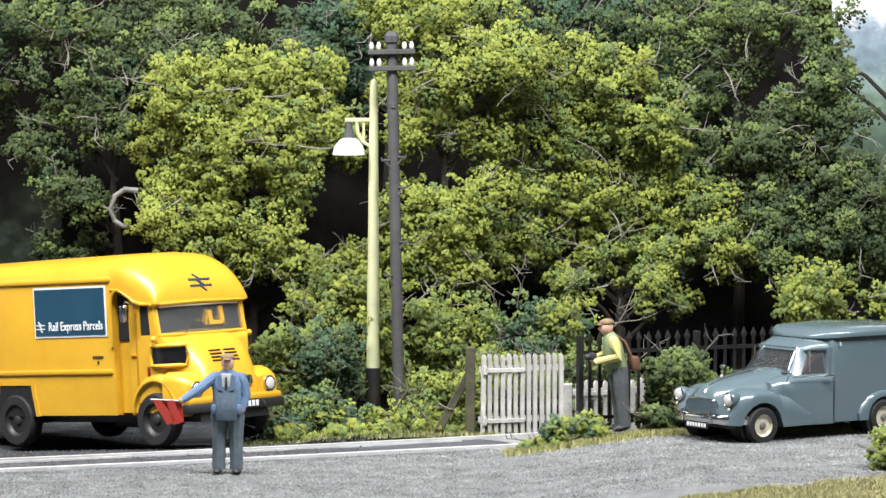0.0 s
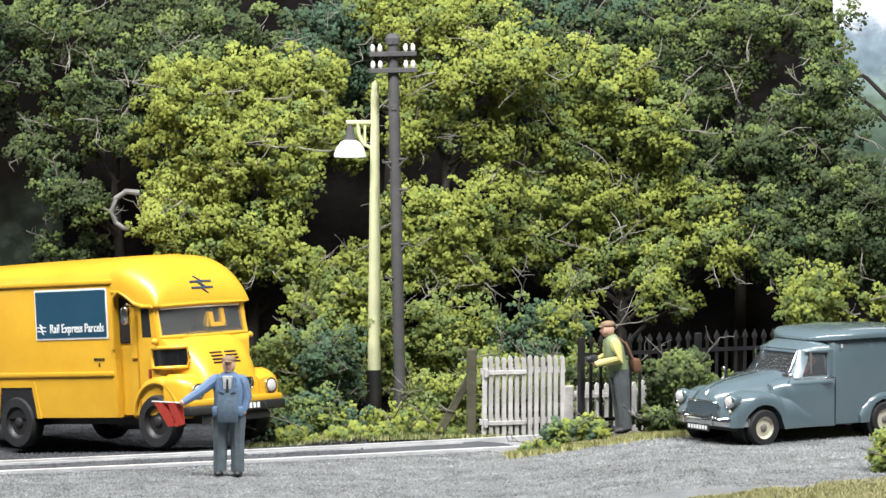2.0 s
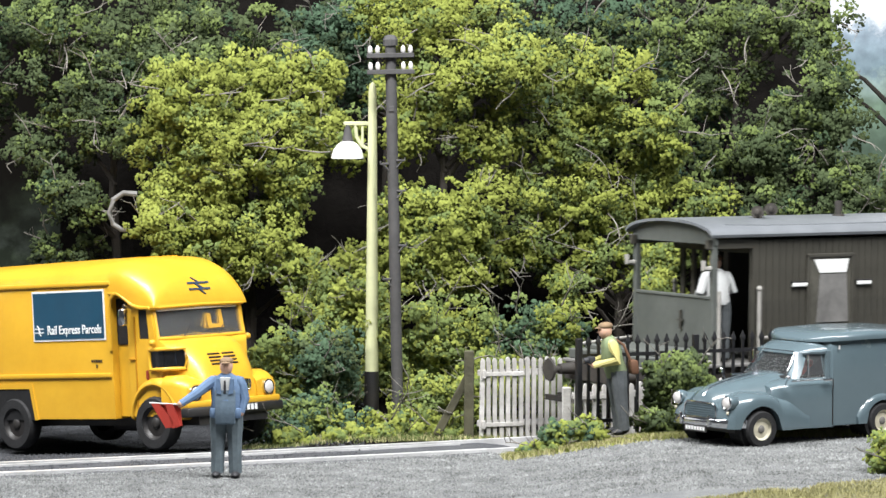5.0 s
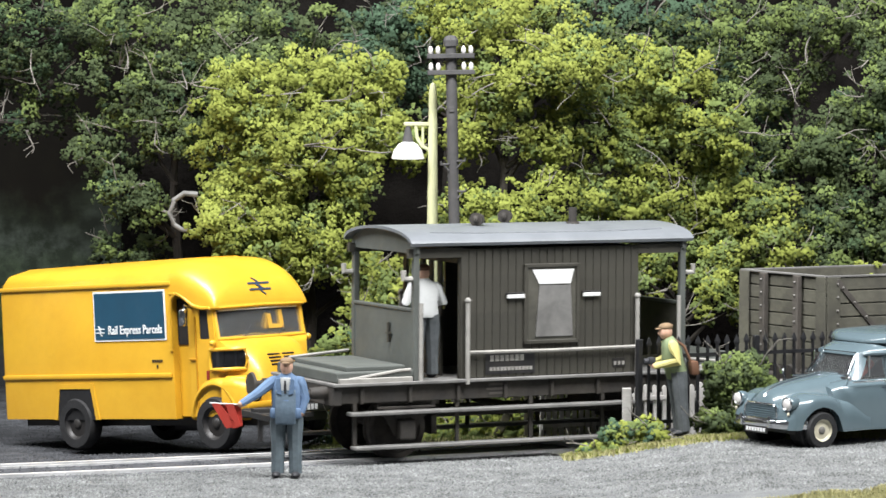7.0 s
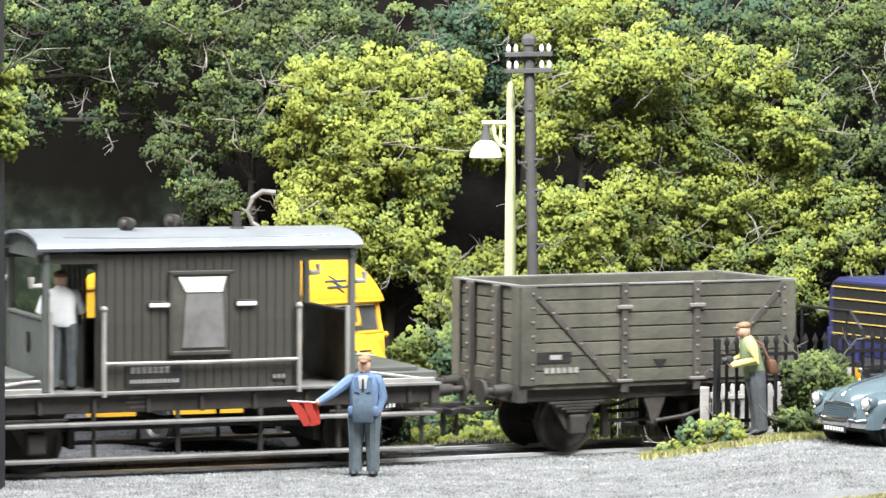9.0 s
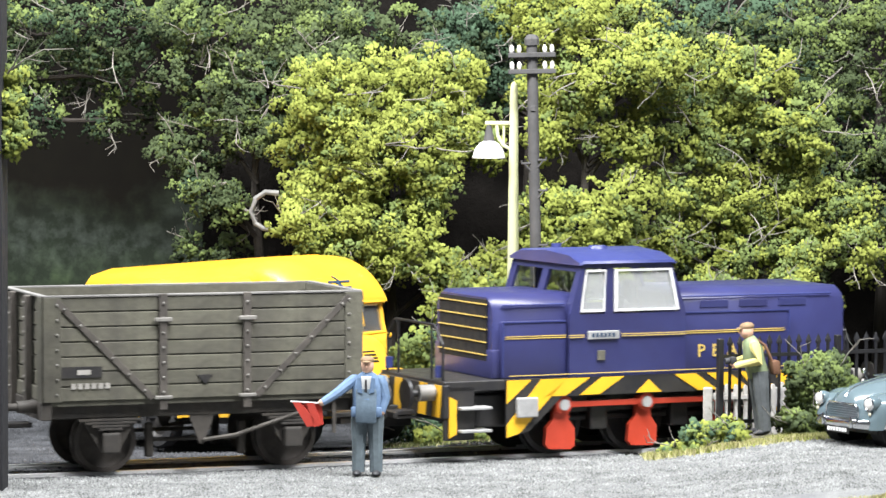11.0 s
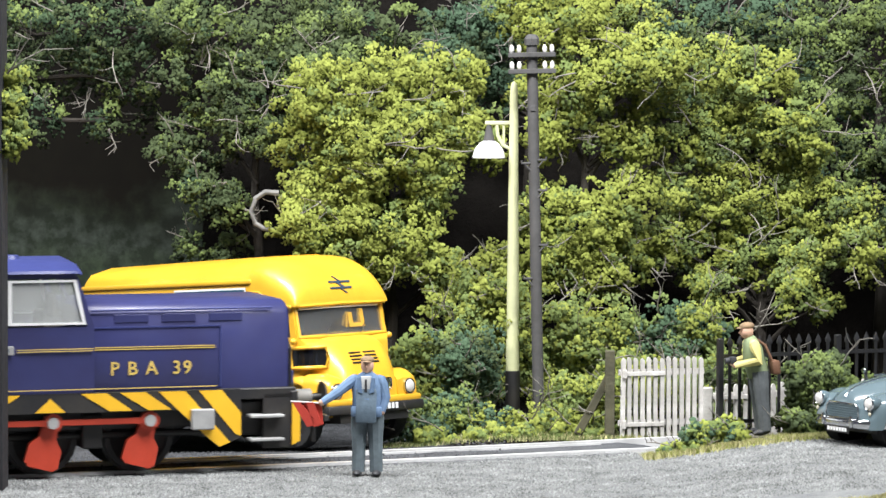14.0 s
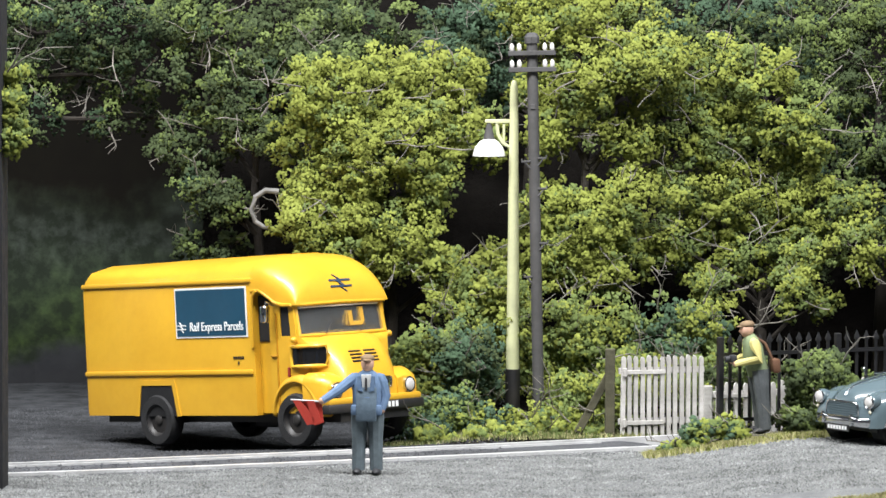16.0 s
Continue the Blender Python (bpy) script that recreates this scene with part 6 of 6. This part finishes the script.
tagged(part("divider_board", bm, "board_black", m=place(-8.17, 46.2, 0)), "dark upright edge board of the layout", "board", kind="structure")

# ---- foliage: crumbled foam leaf on twigs ----
RNG = np.random.default_rng(7)


def unit(n):
    v = RNG.normal(size=(n, 3))
    return v / np.linalg.norm(v, axis=1, keepdims=True)


def leaf_mesh(name, blobs, mats, size=0.045, clump=0.2, density=1.0, weights=None):
    """Foam crumbs in clumps over rough balls (x, y, z, r); thicker on the side towards the lane. A crumb is a small lump of six faces."""
    P_, N_, M_ = [], [], []
    for bx, by, bz, br in blobs:
        cl = min(clump, br * 0.6)
        nc = max(4, int(density * 9.4 * (br / cl) ** 1.85))
        d = unit(nc)
        d[:, 1] = np.where(RNG.random(nc) < 0.6, -np.abs(d[:, 1]), d[:, 1])
        c = np.array((bx, by, bz)) + d * (br * RNG.uniform(0.45, 1.28, (nc, 1)) * np.array((1.05, 0.8, 1.0)))
        for k in range(nc):
            cr = cl * RNG.uniform(0.3, 1.1)
            nl = int(44 * density * (cr / 0.2) ** 1.7 * (0.05 / size) ** 1.5) + 7
            o = unit(nl)
            o[:, 2] = np.where((o[:, 2] < -0.5) & (RNG.random(nl) < 0.5), -o[:, 2], o[:, 2])
            squash = np.array((1.05, 1.0, 0.92))
            P_.append(c[k] + o * squash * (cr * RNG.uniform(0.45, 1.12, (nl, 1)) ** 0.8))
            N_.append(o * 0.6 + d[k] * 0.5 + np.array((0, -0.25, 0.1)))
            M_.append(np.full(nl, RNG.choice(len(mats), p=weights)))
    P_, N_, M_ = np.concatenate(P_), np.concatenate(N_), np.concatenate(M_)
    n = len(P_)
    w = unit(n)
    t = np.cross(w, unit(n))
    t /= np.linalg.norm(t, axis=1, keepdims=True) + 1e-9
    b = np.cross(w, t)
    sz = size * RNG.uniform(0.4, 1.25, (n, 1))

    def jit():
        return sz * RNG.uniform(0.6, 1.15, (n, 1))
    off = np.stack([w * jit() * 0.8, t * jit(), (-0.5 * t + 0.87 * b) * jit(), (-0.5 * t - 0.87 * b) * jit(), -w * jit() * 0.8], axis=1)
    V = ((P_[:, None, :] + off) * S).reshape(-1, 3)
    tri = np.array([(0, 1, 2), (0, 2, 3), (0, 3, 1), (4, 2, 1), (4, 3, 2), (4, 1, 3)])
    I = (np.arange(n)[:, None, None] * 5 + tri[None]).reshape(-1).astype(np.int32)
    me = bpy.data.meshes.new(name)
    me.vertices.add(5 * n)
    me.vertices.foreach_set("co", V.ravel())
    me.loops.add(18 * n)
    me.loops.foreach_set("vertex_index", I)
    me.polygons.add(6 * n)
    me.polygons.foreach_set("loop_start", np.arange(0, 18 * n, 3, dtype=np.int32))
    me.polygons.foreach_set("material_index", np.repeat(M_, 6).astype(np.int32))
    for k in mats:
        me.materials.append(MATS[k])
    me.update(calc_edges=True)
    vn = N_[:, None, :] + off / np.linalg.norm(off, axis=2, keepdims=True) * 0.6
    vn = (vn / (np.linalg.norm(vn, axis=2, keepdims=True) + 1e-9)).reshape(-1, 3)
    me.normals_split_custom_set_from_vertices(vn)
    return me


def branchy(bm, p, d, length, r, depth, spread=0.6):
    """A crooked limb that forks into thinner ones."""
    p, d = Vector(p), Vector(d).normalized()
    pts = [p]
    for k in range(4):
        d = (d + Vector((random.uniform(-1, 1), random.uniform(-1, 1), random.uniform(-0.6, 0.8))) * 0.25).normalized()
        pts.append(pts[-1] + d * length / 4)
    tube(bm, pts, r, r * 0.55, n=6)
    if depth:
        for k in range(3):
            q = pts[2 + k % 3]
            nd = (d + Vector((random.uniform(-1, 1), random.uniform(-1, 0.6), random.uniform(-0.5, 0.9))) * spread * 1.6).normalized()
            branchy(bm, q, nd, length * random.uniform(0.45, 0.7), r * 0.5, depth - 1, spread)


def tree(x, y, base, top, boughs, mats, weights, label, density=1.0):
    """A crooked trunk with a limb to each bough of foliage, and bare twigs between them."""
    v = thing("tree", place(x, y, base), label, "tree", "trees behind the crossing")
    h = top - base
    local = [(bx - x, random.uniform(-0.45, 0.45), bz - base, br) for bx, bz, br in boughs]
    bm = B()
    trunk = [(0, 0.1, -0.5), (0.07, 0.1, h * 0.25), (-0.06, 0.15, h * 0.5), (0.03, 0.1, h * 0.85)]
    tube(bm, trunk, 0.13, 0.04, n=9)
    last = (0, 0.1, h * 0.85)
    for bx, by, bz, br in local:
        root = (0, 0.1, min(max(0.3, bz - 0.45 * abs(bx) - 0.4), h * 0.9)) if abs(bx) < 2.2 else last
        mid = [(a + b) / 2 + random.uniform(-0.12, 0.12) for a, b in zip(root, (bx, by, bz))]
        tube(bm, [root, mid, (bx, by, bz)], 0.05, 0.022, n=6)
        last = (bx, by, bz)
    part("trunk", bm, "bark", v, smooth=True)
    bm = B()
    for bx, by, bz, br in local:
        for k in range(2):
            a = random.uniform(0, 6.28)
            branchy(bm, (bx + 0.5 * br * math.cos(a), by - 0.5 * br, bz + 0.5 * br * math.sin(a)), (math.cos(a), -0.6, math.sin(a) - 0.2), br * random.uniform(0.7, 1.1), 0.014, 1, 0.9)
    tagged(part("branchwork", bm, "twig", v), "fine bare grey twigs", kind="stuff")
    c = new("crown", leaf_mesh("crown", local, mats, weights=weights, density=density))
    c.parent = v
    return v


def bush(x, y, z, w, h, deep, mats, label, count=7, weights=None, density=1.0, size=0.045, name="bush", r=(0.25, 0.45), group="undergrowth", clump=0.15):
    by_track = y > 54
    blobs = []
    for k in range(count):
        rr = random.uniform(*r)
        blobs.append((random.uniform(-1, 1) * w / 2, random.uniform(-1, 1) * deep / 2, random.uniform(0.0, 1) * max(0.05, h - rr), rr))
    ob = new(name, leaf_mesh(name, blobs, mats, size=size, clump=clump, weights=weights, density=density))
    ob.matrix_basis = place(x, y, z)
    tagged(ob, label, "bush", group)
    bm = B()
    for k in range(9 if h > 1.0 and by_track else 3):
        branchy(bm, (random.uniform(-1, 1) * w / 2, random.uniform(-1, 0.3) * deep / 2, random.uniform(0, h * 0.9)), (random.uniform(-1, 1), -0.5, random.uniform(-0.2, 0.8)), random.uniform(0.3, 0.7), 0.014, 1, 0.9)
    tagged(part("branchwork", bm, "twig", ob), "fine bare grey twigs", kind="stuff")
    return ob


random.seed(11)
Y, Mi, O, Bl, Dk = "leaf_yellow", "leaf_mid", "leaf_olive", "leaf_blue", "leaf_dark"
# the wood from one end to the other; boughs are (x, z, r)
LEFT_TREE = tree(-5.79, 59.8, 0.3, 6.91, [(-6.76, 6.63, 0.7), (-5.86, 6.33, 0.8), (-4.85, 6.53, 0.8), (-3.95, 6.53, 0.75), (-3.45, 5.93, 0.55), (-6.86, 5.63, 0.6), (-6.06, 5.33, 0.65), (-5.25, 5.53, 0.6), (-7.26, 4.38, 0.42), (-6.56, 4.53, 0.6), (-5.76, 4.73, 0.5), (-6.76, 3.67, 0.45), (-6.16, 3.42, 0.4), (-6.96, 2.72, 0.38), (-6.26, 2.57, 0.36), (-4.55, 5.83, 0.6), (-5.15, 4.93, 0.5)],
     [O, Mi, Dk], [0.62, 0.3, 0.08], "grey-green model tree with bare twigs showing", 0.72)
tree(-13.6, 61.0, 0.3, 7.04, [(-10.68, 6.75, 0.72), (-9.96, 6.44, 0.72), (-9.15, 6.64, 0.77), (-8.33, 6.54, 0.72), (-7.61, 6.75, 0.61), (-9.55, 5.73, 0.51), (-8.84, 5.73, 0.56), (-10.27, 5.63, 0.56), (-8.12, 5.63, 0.46), (-8.63, 4.91, 0.36), (-9.76, 4.91, 0.41), (-7.82, 4.91, 0.36)],
     [O, Mi, Dk], [0.35, 0.2, 0.45], "grey-green model tree arching over the dark lane", 0.55)
tree(-3.37, 58.4, 0.3, 5.79, [(-4.45, 5.34, 0.69), (-3.56, 5.24, 0.73), (-2.68, 5.53, 0.59), (-2.1, 5.63, 0.41), (-4.74, 4.65, 0.54), (-3.76, 4.46, 0.73), (-2.88, 4.56, 0.69), (-2.1, 4.85, 0.54), (-4.84, 3.13, 0.54), (-4.15, 3.67, 0.64), (-4.05, 2.99, 0.59), (-3.27, 3.58, 0.69), (-2.59, 3.87, 0.44), (-3.08, 2.79, 0.59), (-2.39, 2.3, 0.41), (-3.56, 2.59, 0.49), (-4.74, 3.77, 0.44), (-1.7, 4.46, 0.34)],
     [Y, Mi], [0.85, 0.15], "bright yellow-green model tree above the parcels van")
tree(-0.97, 61.8, 0.3, 7.07, [(-2.32, 6.55, 0.54), (-1.7, 6.55, 0.57), (-2.01, 5.93, 0.52), (-1.49, 5.52, 0.47), (-1.39, 6.86, 0.52), (-2.63, 6.14, 0.36)],
     [Bl, O], [0.8, 0.2], "blue-green model tree seen behind the lamp")
tree(0.09, 58.8, 0.3, 7.05, [(-0.93, 6.81, 0.59), (-0.14, 6.71, 0.64), (0.65, 6.56, 0.59), (-0.63, 5.53, 0.54), (0.16, 5.73, 0.59), (0.85, 5.93, 0.59), (1.44, 5.93, 0.49), (1.14, 5.04, 0.47), (0.65, 4.6, 0.49), (-0.53, 4.74, 0.44), (0.16, 5.04, 0.39), (-0.53, 3.36, 0.54), (0.16, 3.07, 0.64), (0.65, 3.56, 0.49), (0.9, 2.67, 0.47), (-0.34, 2.47, 0.54), (0.35, 2.28, 0.49), (-0.93, 2.67, 0.39), (-1.42, 2.28, 0.44)],
     [Y, Mi], [0.78, 0.22], "yellow-green model tree behind the telegraph pole")
tree(3.1, 59.2, 0.3, 5.99, [(2.24, 5.73, 0.65), (3.04, 5.53, 0.65), (2.05, 4.64, 0.6), (2.94, 4.64, 0.74), (3.83, 4.84, 0.6), (3.73, 3.94, 0.65), (1.75, 3.65, 0.55), (2.64, 3.55, 0.69), (3.53, 3.25, 0.6), (4.53, 3.35, 0.5), (2.14, 2.65, 0.6), (2.94, 2.55, 0.55), (1.45, 2.85, 0.42), (4.82, 2.75, 0.52), (3.93, 2.45, 0.38), (3.73, 1.95, 0.4), (4.18, 1.75, 0.25), (2.34, 1.95, 0.4)],
     [Mi, Y, O], [0.4, 0.55, 0.05], "mid-green model tree with dense foliage")
tree(3.35, 62.2, 0.3, 6.91, [(1.73, 6.66, 0.63), (2.67, 6.56, 0.63), (3.5, 6.66, 0.63), (3.4, 5.93, 0.47), (1.73, 5.31, 0.47), (4.23, 5.83, 0.52), (4.86, 5, 0.52), (4.65, 4.06, 0.47)],
     [Bl, O, Mi], [0.5, 0.3, 0.2], "blue-green model tree at the back of the wood", 0.75)
tree(5.3, 60.6, 0.3, 7.02, [(4.13, 6.54, 0.61), (4.94, 6.74, 0.61), (4.84, 6.03, 0.51), (5.5, 5.83, 0.39), (5.65, 6.69, 0.56), (6.36, 6.64, 0.51), (6.87, 6.84, 0.46), (4.63, 5.32, 0.46), (5.14, 4.51, 0.46), (4.94, 3.8, 0.46)],
     [Mi, O], [0.55, 0.45], "mid-green model tree with arching boughs", 0.7)
tree(6.55, 59.2, 0.3, 5.66, [(6.51, 5.48, 0.45), (6.07, 4.94, 0.5), (6.81, 4.89, 0.55), (5.57, 4.54, 0.45), (6.12, 4.04, 0.62), (6.91, 3.94, 0.62), (5.62, 3.35, 0.5), (6.41, 3.05, 0.6), (7.21, 3.05, 0.6), (7.55, 3.74, 0.42), (7.6, 2.55, 0.45), (7.01, 2.35, 0.4), (5.82, 2.55, 0.45)],
     [O, Mi, Dk], [0.66, 0.26, 0.08], "dull grey-green model tree at the wood's edge")
tree(8.24, 60.4, 0.3, 6.28, [(8.16, 2.99, 0.51), (8.67, 2.69, 0.56), (8.27, 2.28, 0.56), (9.08, 2.18, 0.61), (9.68, 2.28, 0.61), (6.75, 6.13, 0.38), (7.05, 5.63, 0.3)],
     [O, Mi], [0.6, 0.4], "dull grey-green model tree before the backscene")
bm = B()
tube(bm, [(0.55, -1.8, 3.39), (0.32, -1.8, 3.41), (0.14, -1.8, 3.29), (0.07, -1.8, 3.08), (0.14, -1.8, 2.87), (0.28, -1.8, 2.78), (0.46, -1.8, 2.75)], 0.05, 0.04, n=8)
part("bough", bm, "board_grey", LEFT_TREE, "pale bare curling bough", smooth=True)
# undergrowth from the parcels van to the gate
for bx, by, bz, bw, bh, mats, ws in (
        (-2.6, 56.0, -0.1, 1.4, 1.9, [Mi, Y], [0.6, 0.4]), (-1.95, 55.6, -0.05, 1.0, 1.6, [Bl, O], [0.7, 0.3]), (-1.75, 57.3, 0.1, 1.3, 2.7, [Y, Mi], [0.7, 0.3]),
        (-2.3, 55.0, -0.15, 1.3, 0.8, [Mi, Bl], [0.5, 0.5]), (-1.4, 55.1, -0.12, 1.3, 0.42, [Y, Bl], [0.5, 0.5]), (-0.4, 56.4, 0.2, 1.3, 2.0, [Y, Mi], [0.5, 0.5]),
        (0.5, 56.6, 0.2, 1.4, 1.9, [Mi, Y], [0.6, 0.4]), (1.5, 56.6, 0.2, 1.5, 1.95, [Bl, Mi], [0.6, 0.4]), (2.4, 56.6, 0.2, 1.5, 1.75, [Y, Mi], [0.5, 0.5]),
        (-0.3, 55.2, -0.1, 1.1, 0.4, [Y, Mi], [0.5, 0.5]), (0.2, 55.6, 0.0, 1.0, 1.0, [Mi, Y], [0.5, 0.5]), (1.2, 55.9, 0.1, 1.6, 1.2, [Mi, Y], [0.5, 0.5]), (2.6, 55.6, 0.1, 1.6, 1.1, [Mi, O], [0.5, 0.5]),
        (3.6, 57.4, 0.0, 1.2, 0.7, [Mi, O], [0.5, 0.5]), (5.3, 58.2, 0.0, 1.2, 0.6, [O, Mi], [0.6, 0.4]), (6.9, 57.2, 0.3, 2.0, 2.3, [Y, Mi], [0.6, 0.4]), (8.6, 58.0, 0.3, 2.0, 2.3, [Mi, Y], [0.5, 0.5])):
    bush(bx, by, bz, bw, bh, 0.8, mats, "tangled model bush of mixed green foliage", count=int(5 + 4 * bw * bh), weights=ws, density=0.55)
# by the fence
bush(3.66, 51.05, 0.3, 0.6, 1.25, 0.4, [Mi, O], "ragged green bush against the railings", count=22, r=(0.16, 0.28), density=1.2)
bush(3.4, 51.1, 0.25, 0.5, 0.5, 0.4, [Mi, O], "low green bush against the railings", count=16, r=(0.14, 0.24))
bush(2.06, 50.85, 0.12, 0.7, 0.45, 0.4, [Mi, Bl, Y], "low green bush at the fence's end", count=15, r=(0.12, 0.22))
bush(1.5, 50.75, 0.0, 0.6, 0.22, 0.4, [Mi, Bl, Y], "low weeds at the road's edge", count=10, r=(0.08, 0.15), clump=0.1)
bush(-2.0, 54.3, -0.2, 2.2, 0.3, 0.5, [Y, Mi], "yellowish weeds at the road's edge", count=16, r=(0.08, 0.16), clump=0.1)
bush(-0.2, 54.5, -0.15, 1.6, 0.3, 0.4, [Y, Mi], "yellowish weeds at the road's edge", count=12, r=(0.08, 0.16), clump=0.1)
bush(6.45, 46.3, 0.3, 0.7, 0.5, 0.5, [Y, Mi], "yellow-green bush on the near verge", count=8, r=(0.15, 0.28))
bush(-7.86, 46.2, 4.6, 0.12, 1.35, 0.3, [Mi, Y], "leaf sprig at the layout's edge", count=12, r=(0.1, 0.17), group="edge leaves")


def grass(name, shape, n, mats, label, h=0.09):
    """Short static grass over the ground where shape(x, y) holds."""
    V, F = [], []
    while len(F) < n:
        x, y = shape()
        z = ground_z(x, y)
        a, l, k = random.uniform(0, 6.28), h * random.uniform(0.4, 1.2), random.uniform(0.008, 0.016)
        i = len(V)
        lx, ly = random.gauss(0, 0.4) * l, random.gauss(0, 0.4) * l
        V += [(x + k * math.cos(a), y + k * math.sin(a), z - 0.01), (x - k * math.cos(a), y - k * math.sin(a), z - 0.01), (x + lx, y + ly, z + l)]
        F.append((i, i + 1, i + 2))
    me = bpy.data.meshes.new(name)
    me.from_pydata([tuple(c * S for c in v) for v in V], [], F)
    for k in mats:
        me.materials.append(MATS[k])
    me.polygons.foreach_set("material_index", np.array([random.randrange(len(mats)) for _ in F], dtype=np.int32))
    ob = new(name, me)
    return tagged(ob, label, "grass", kind="stuff")


def verge_far():
    u = random.random()
    x = 0.95 + 7.5 * u
    return x, 50.66 + 0.12 * (x - 2.7) + random.gauss(0, 0.15)


def verge_near():
    while True:
        x, y = random.uniform(2.8, 9), random.uniform(41.5, 47.5)
        if y < 43.3 + 0.8 * (x - 3.4) + 0.3 * noise.noise((x * 2, y * 2, 3)) and y < 45.9 + 0.3 * noise.noise((x * 2, 1, 1)):
            return x, y


def verge_gate():
    return random.uniform(-3.2, 2.6), 54.35 + random.gauss(0, 0.3) + 0.0


grass("verge_grass", verge_far, 30000, ["straw", "straw", "straw", "leaf_yellow"], "short dry yellow-green grass along the fence")
grass("verge_grass", verge_near, 45000, ["straw"], "short dry straw-coloured grass on the near verge", 0.05)
grass("verge_grass", verge_gate, 7000, ["straw", "leaf_mid"], "short grass under the bushes by the gate", 0.08)


def grit(name, shape, n, mats, label, size=0.024):
    """Loose grains of the road's surface."""
    V, F = [], []
    for i in range(n):
        x, y = shape()
        z = ground_z(x, y)
        r, a = size * random.uniform(0.4, 1.3), random.uniform(0, 6.28)
        b = 4 * i
        V += [(x + r * math.cos(a + k * 2.094), y + r * math.sin(a + k * 2.094), z - 0.01) for k in range(3)]
        V.append((x + random.uniform(-0.3, 0.3) * r, y + random.uniform(-0.3, 0.3) * r, z + r * random.uniform(0.5, 1.0)))
        F += [(b, b + 1, b + 3), (b + 1, b + 2, b + 3), (b + 2, b, b + 3)]
    me = bpy.data.meshes.new(name)
    me.from_pydata([tuple(c * S for c in v) for v in V], [], F)
    for k in mats:
        me.materials.append(MATS[k])
    return tagged(new(name, me), label, "gravel", kind="stuff")


def road_front():
    while True:
        x, y = random.uniform(-9, 8.5), random.uniform(44.3, 53.5)
        if across(x, y)[0] < -0.72:
            return x, y


def road_back():
    while True:
        x, y = random.uniform(-12, -1.2), random.uniform(47, 62)
        d = across(x, y)[0]
        if d > 0.7 or abs(d) < 0.4:
            return x, y


grit("road_grit", road_front, 80000, ["grit"], "pale grey grit of the road surface")
grit("road_grit", road_back, 22000, ["grit_dark"], "dark grey grit of the road behind the track")


# ---- what moves: the train ----
def motions():
    # seconds and the brake van's place along the line
    run = [(0.0, 27.6), (1.0, 23.6), (2.0, 19.5), (3.0, 15.4), (3.7, 12.5), (4.5, 9.2), (5.2, 6.55), (5.8, 4.64), (6.0, 4.03), (6.5, 2.52), (7.0, 0.93), (7.5, -0.62), (8.0, -2.247), (8.5, -3.93), (9.0, -5.95),
           (9.2, -6.73), (10.0, -9.75), (10.8, -12.68), (11.3, -14.3), (11.5, -14.96), (12.0, -16.6), (12.5, -18.12), (13.0, -19.81), (13.5, -21.3), (14.0, -22.75), (14.5, -24.33), (15.0, -25.88), (15.5, -27.4), (16.0, -28.9)]
    ts = sorted({r[0] for r in run} | {i * 0.25 for i in range(65)})
    tt, ss = np.array([r[0] for r in run]), np.array([r[1] for r in run])
    sl = np.gradient(ss, tt)

    def at(t):
        i = int(min(max(np.searchsorted(tt, t) - 1, 0), len(tt) - 2))
        h = tt[i + 1] - tt[i]
        u = (t - tt[i]) / h
        return (1 + 2 * u) * (1 - u) ** 2 * ss[i] + u * (1 - u) ** 2 * h * sl[i] + u * u * (3 - 2 * u) * ss[i + 1] + u * u * (u - 1) * h * sl[i + 1]

    def ride(ob, off, local=Matrix()):
        rows = []
        for t in ts:
            x, y, th = line(at(t) + off)
            rows.append((t, place(x, y, 0, 0, 0, math.degrees(th)) @ local))
        walk(ob, rows)

    fine = [i * 0.0625 for i in range(257)]
    ride(VAN, 0.0)
    ride(WAGON, 7.37)
    ride(LOCO, 14.52)
    ride(GUARD, 0.0, place(-1.98, -0.72, 1.2, 0, 0, 175))
    for wheels, r, xs in ((VAN_WHEELS, 0.47, (-2.44, 2.44)), (WAGON_WHEELS, 0.46, (-1.37, 1.37)), (LOCO_WHEELS, 0.505, (-1.45, -0.04, 1.38))):
        for w, x in zip(wheels, xs):
            walk(w, [(t, place(x, 0, r, 0, math.degrees((at(t) + 18.12) / r), 0)) for t in fine])
    for r, sy in zip(RODS, (-1, 1)):
        rows = []
        for t in fine:
            a = (at(t) + 18.12) / 0.505
            rows.append((t, place(-0.035 - 0.28 * math.sin(a), sy * 1.09, 0.505 - 0.28 * math.cos(a))))
        walk(r, rows)


motions()
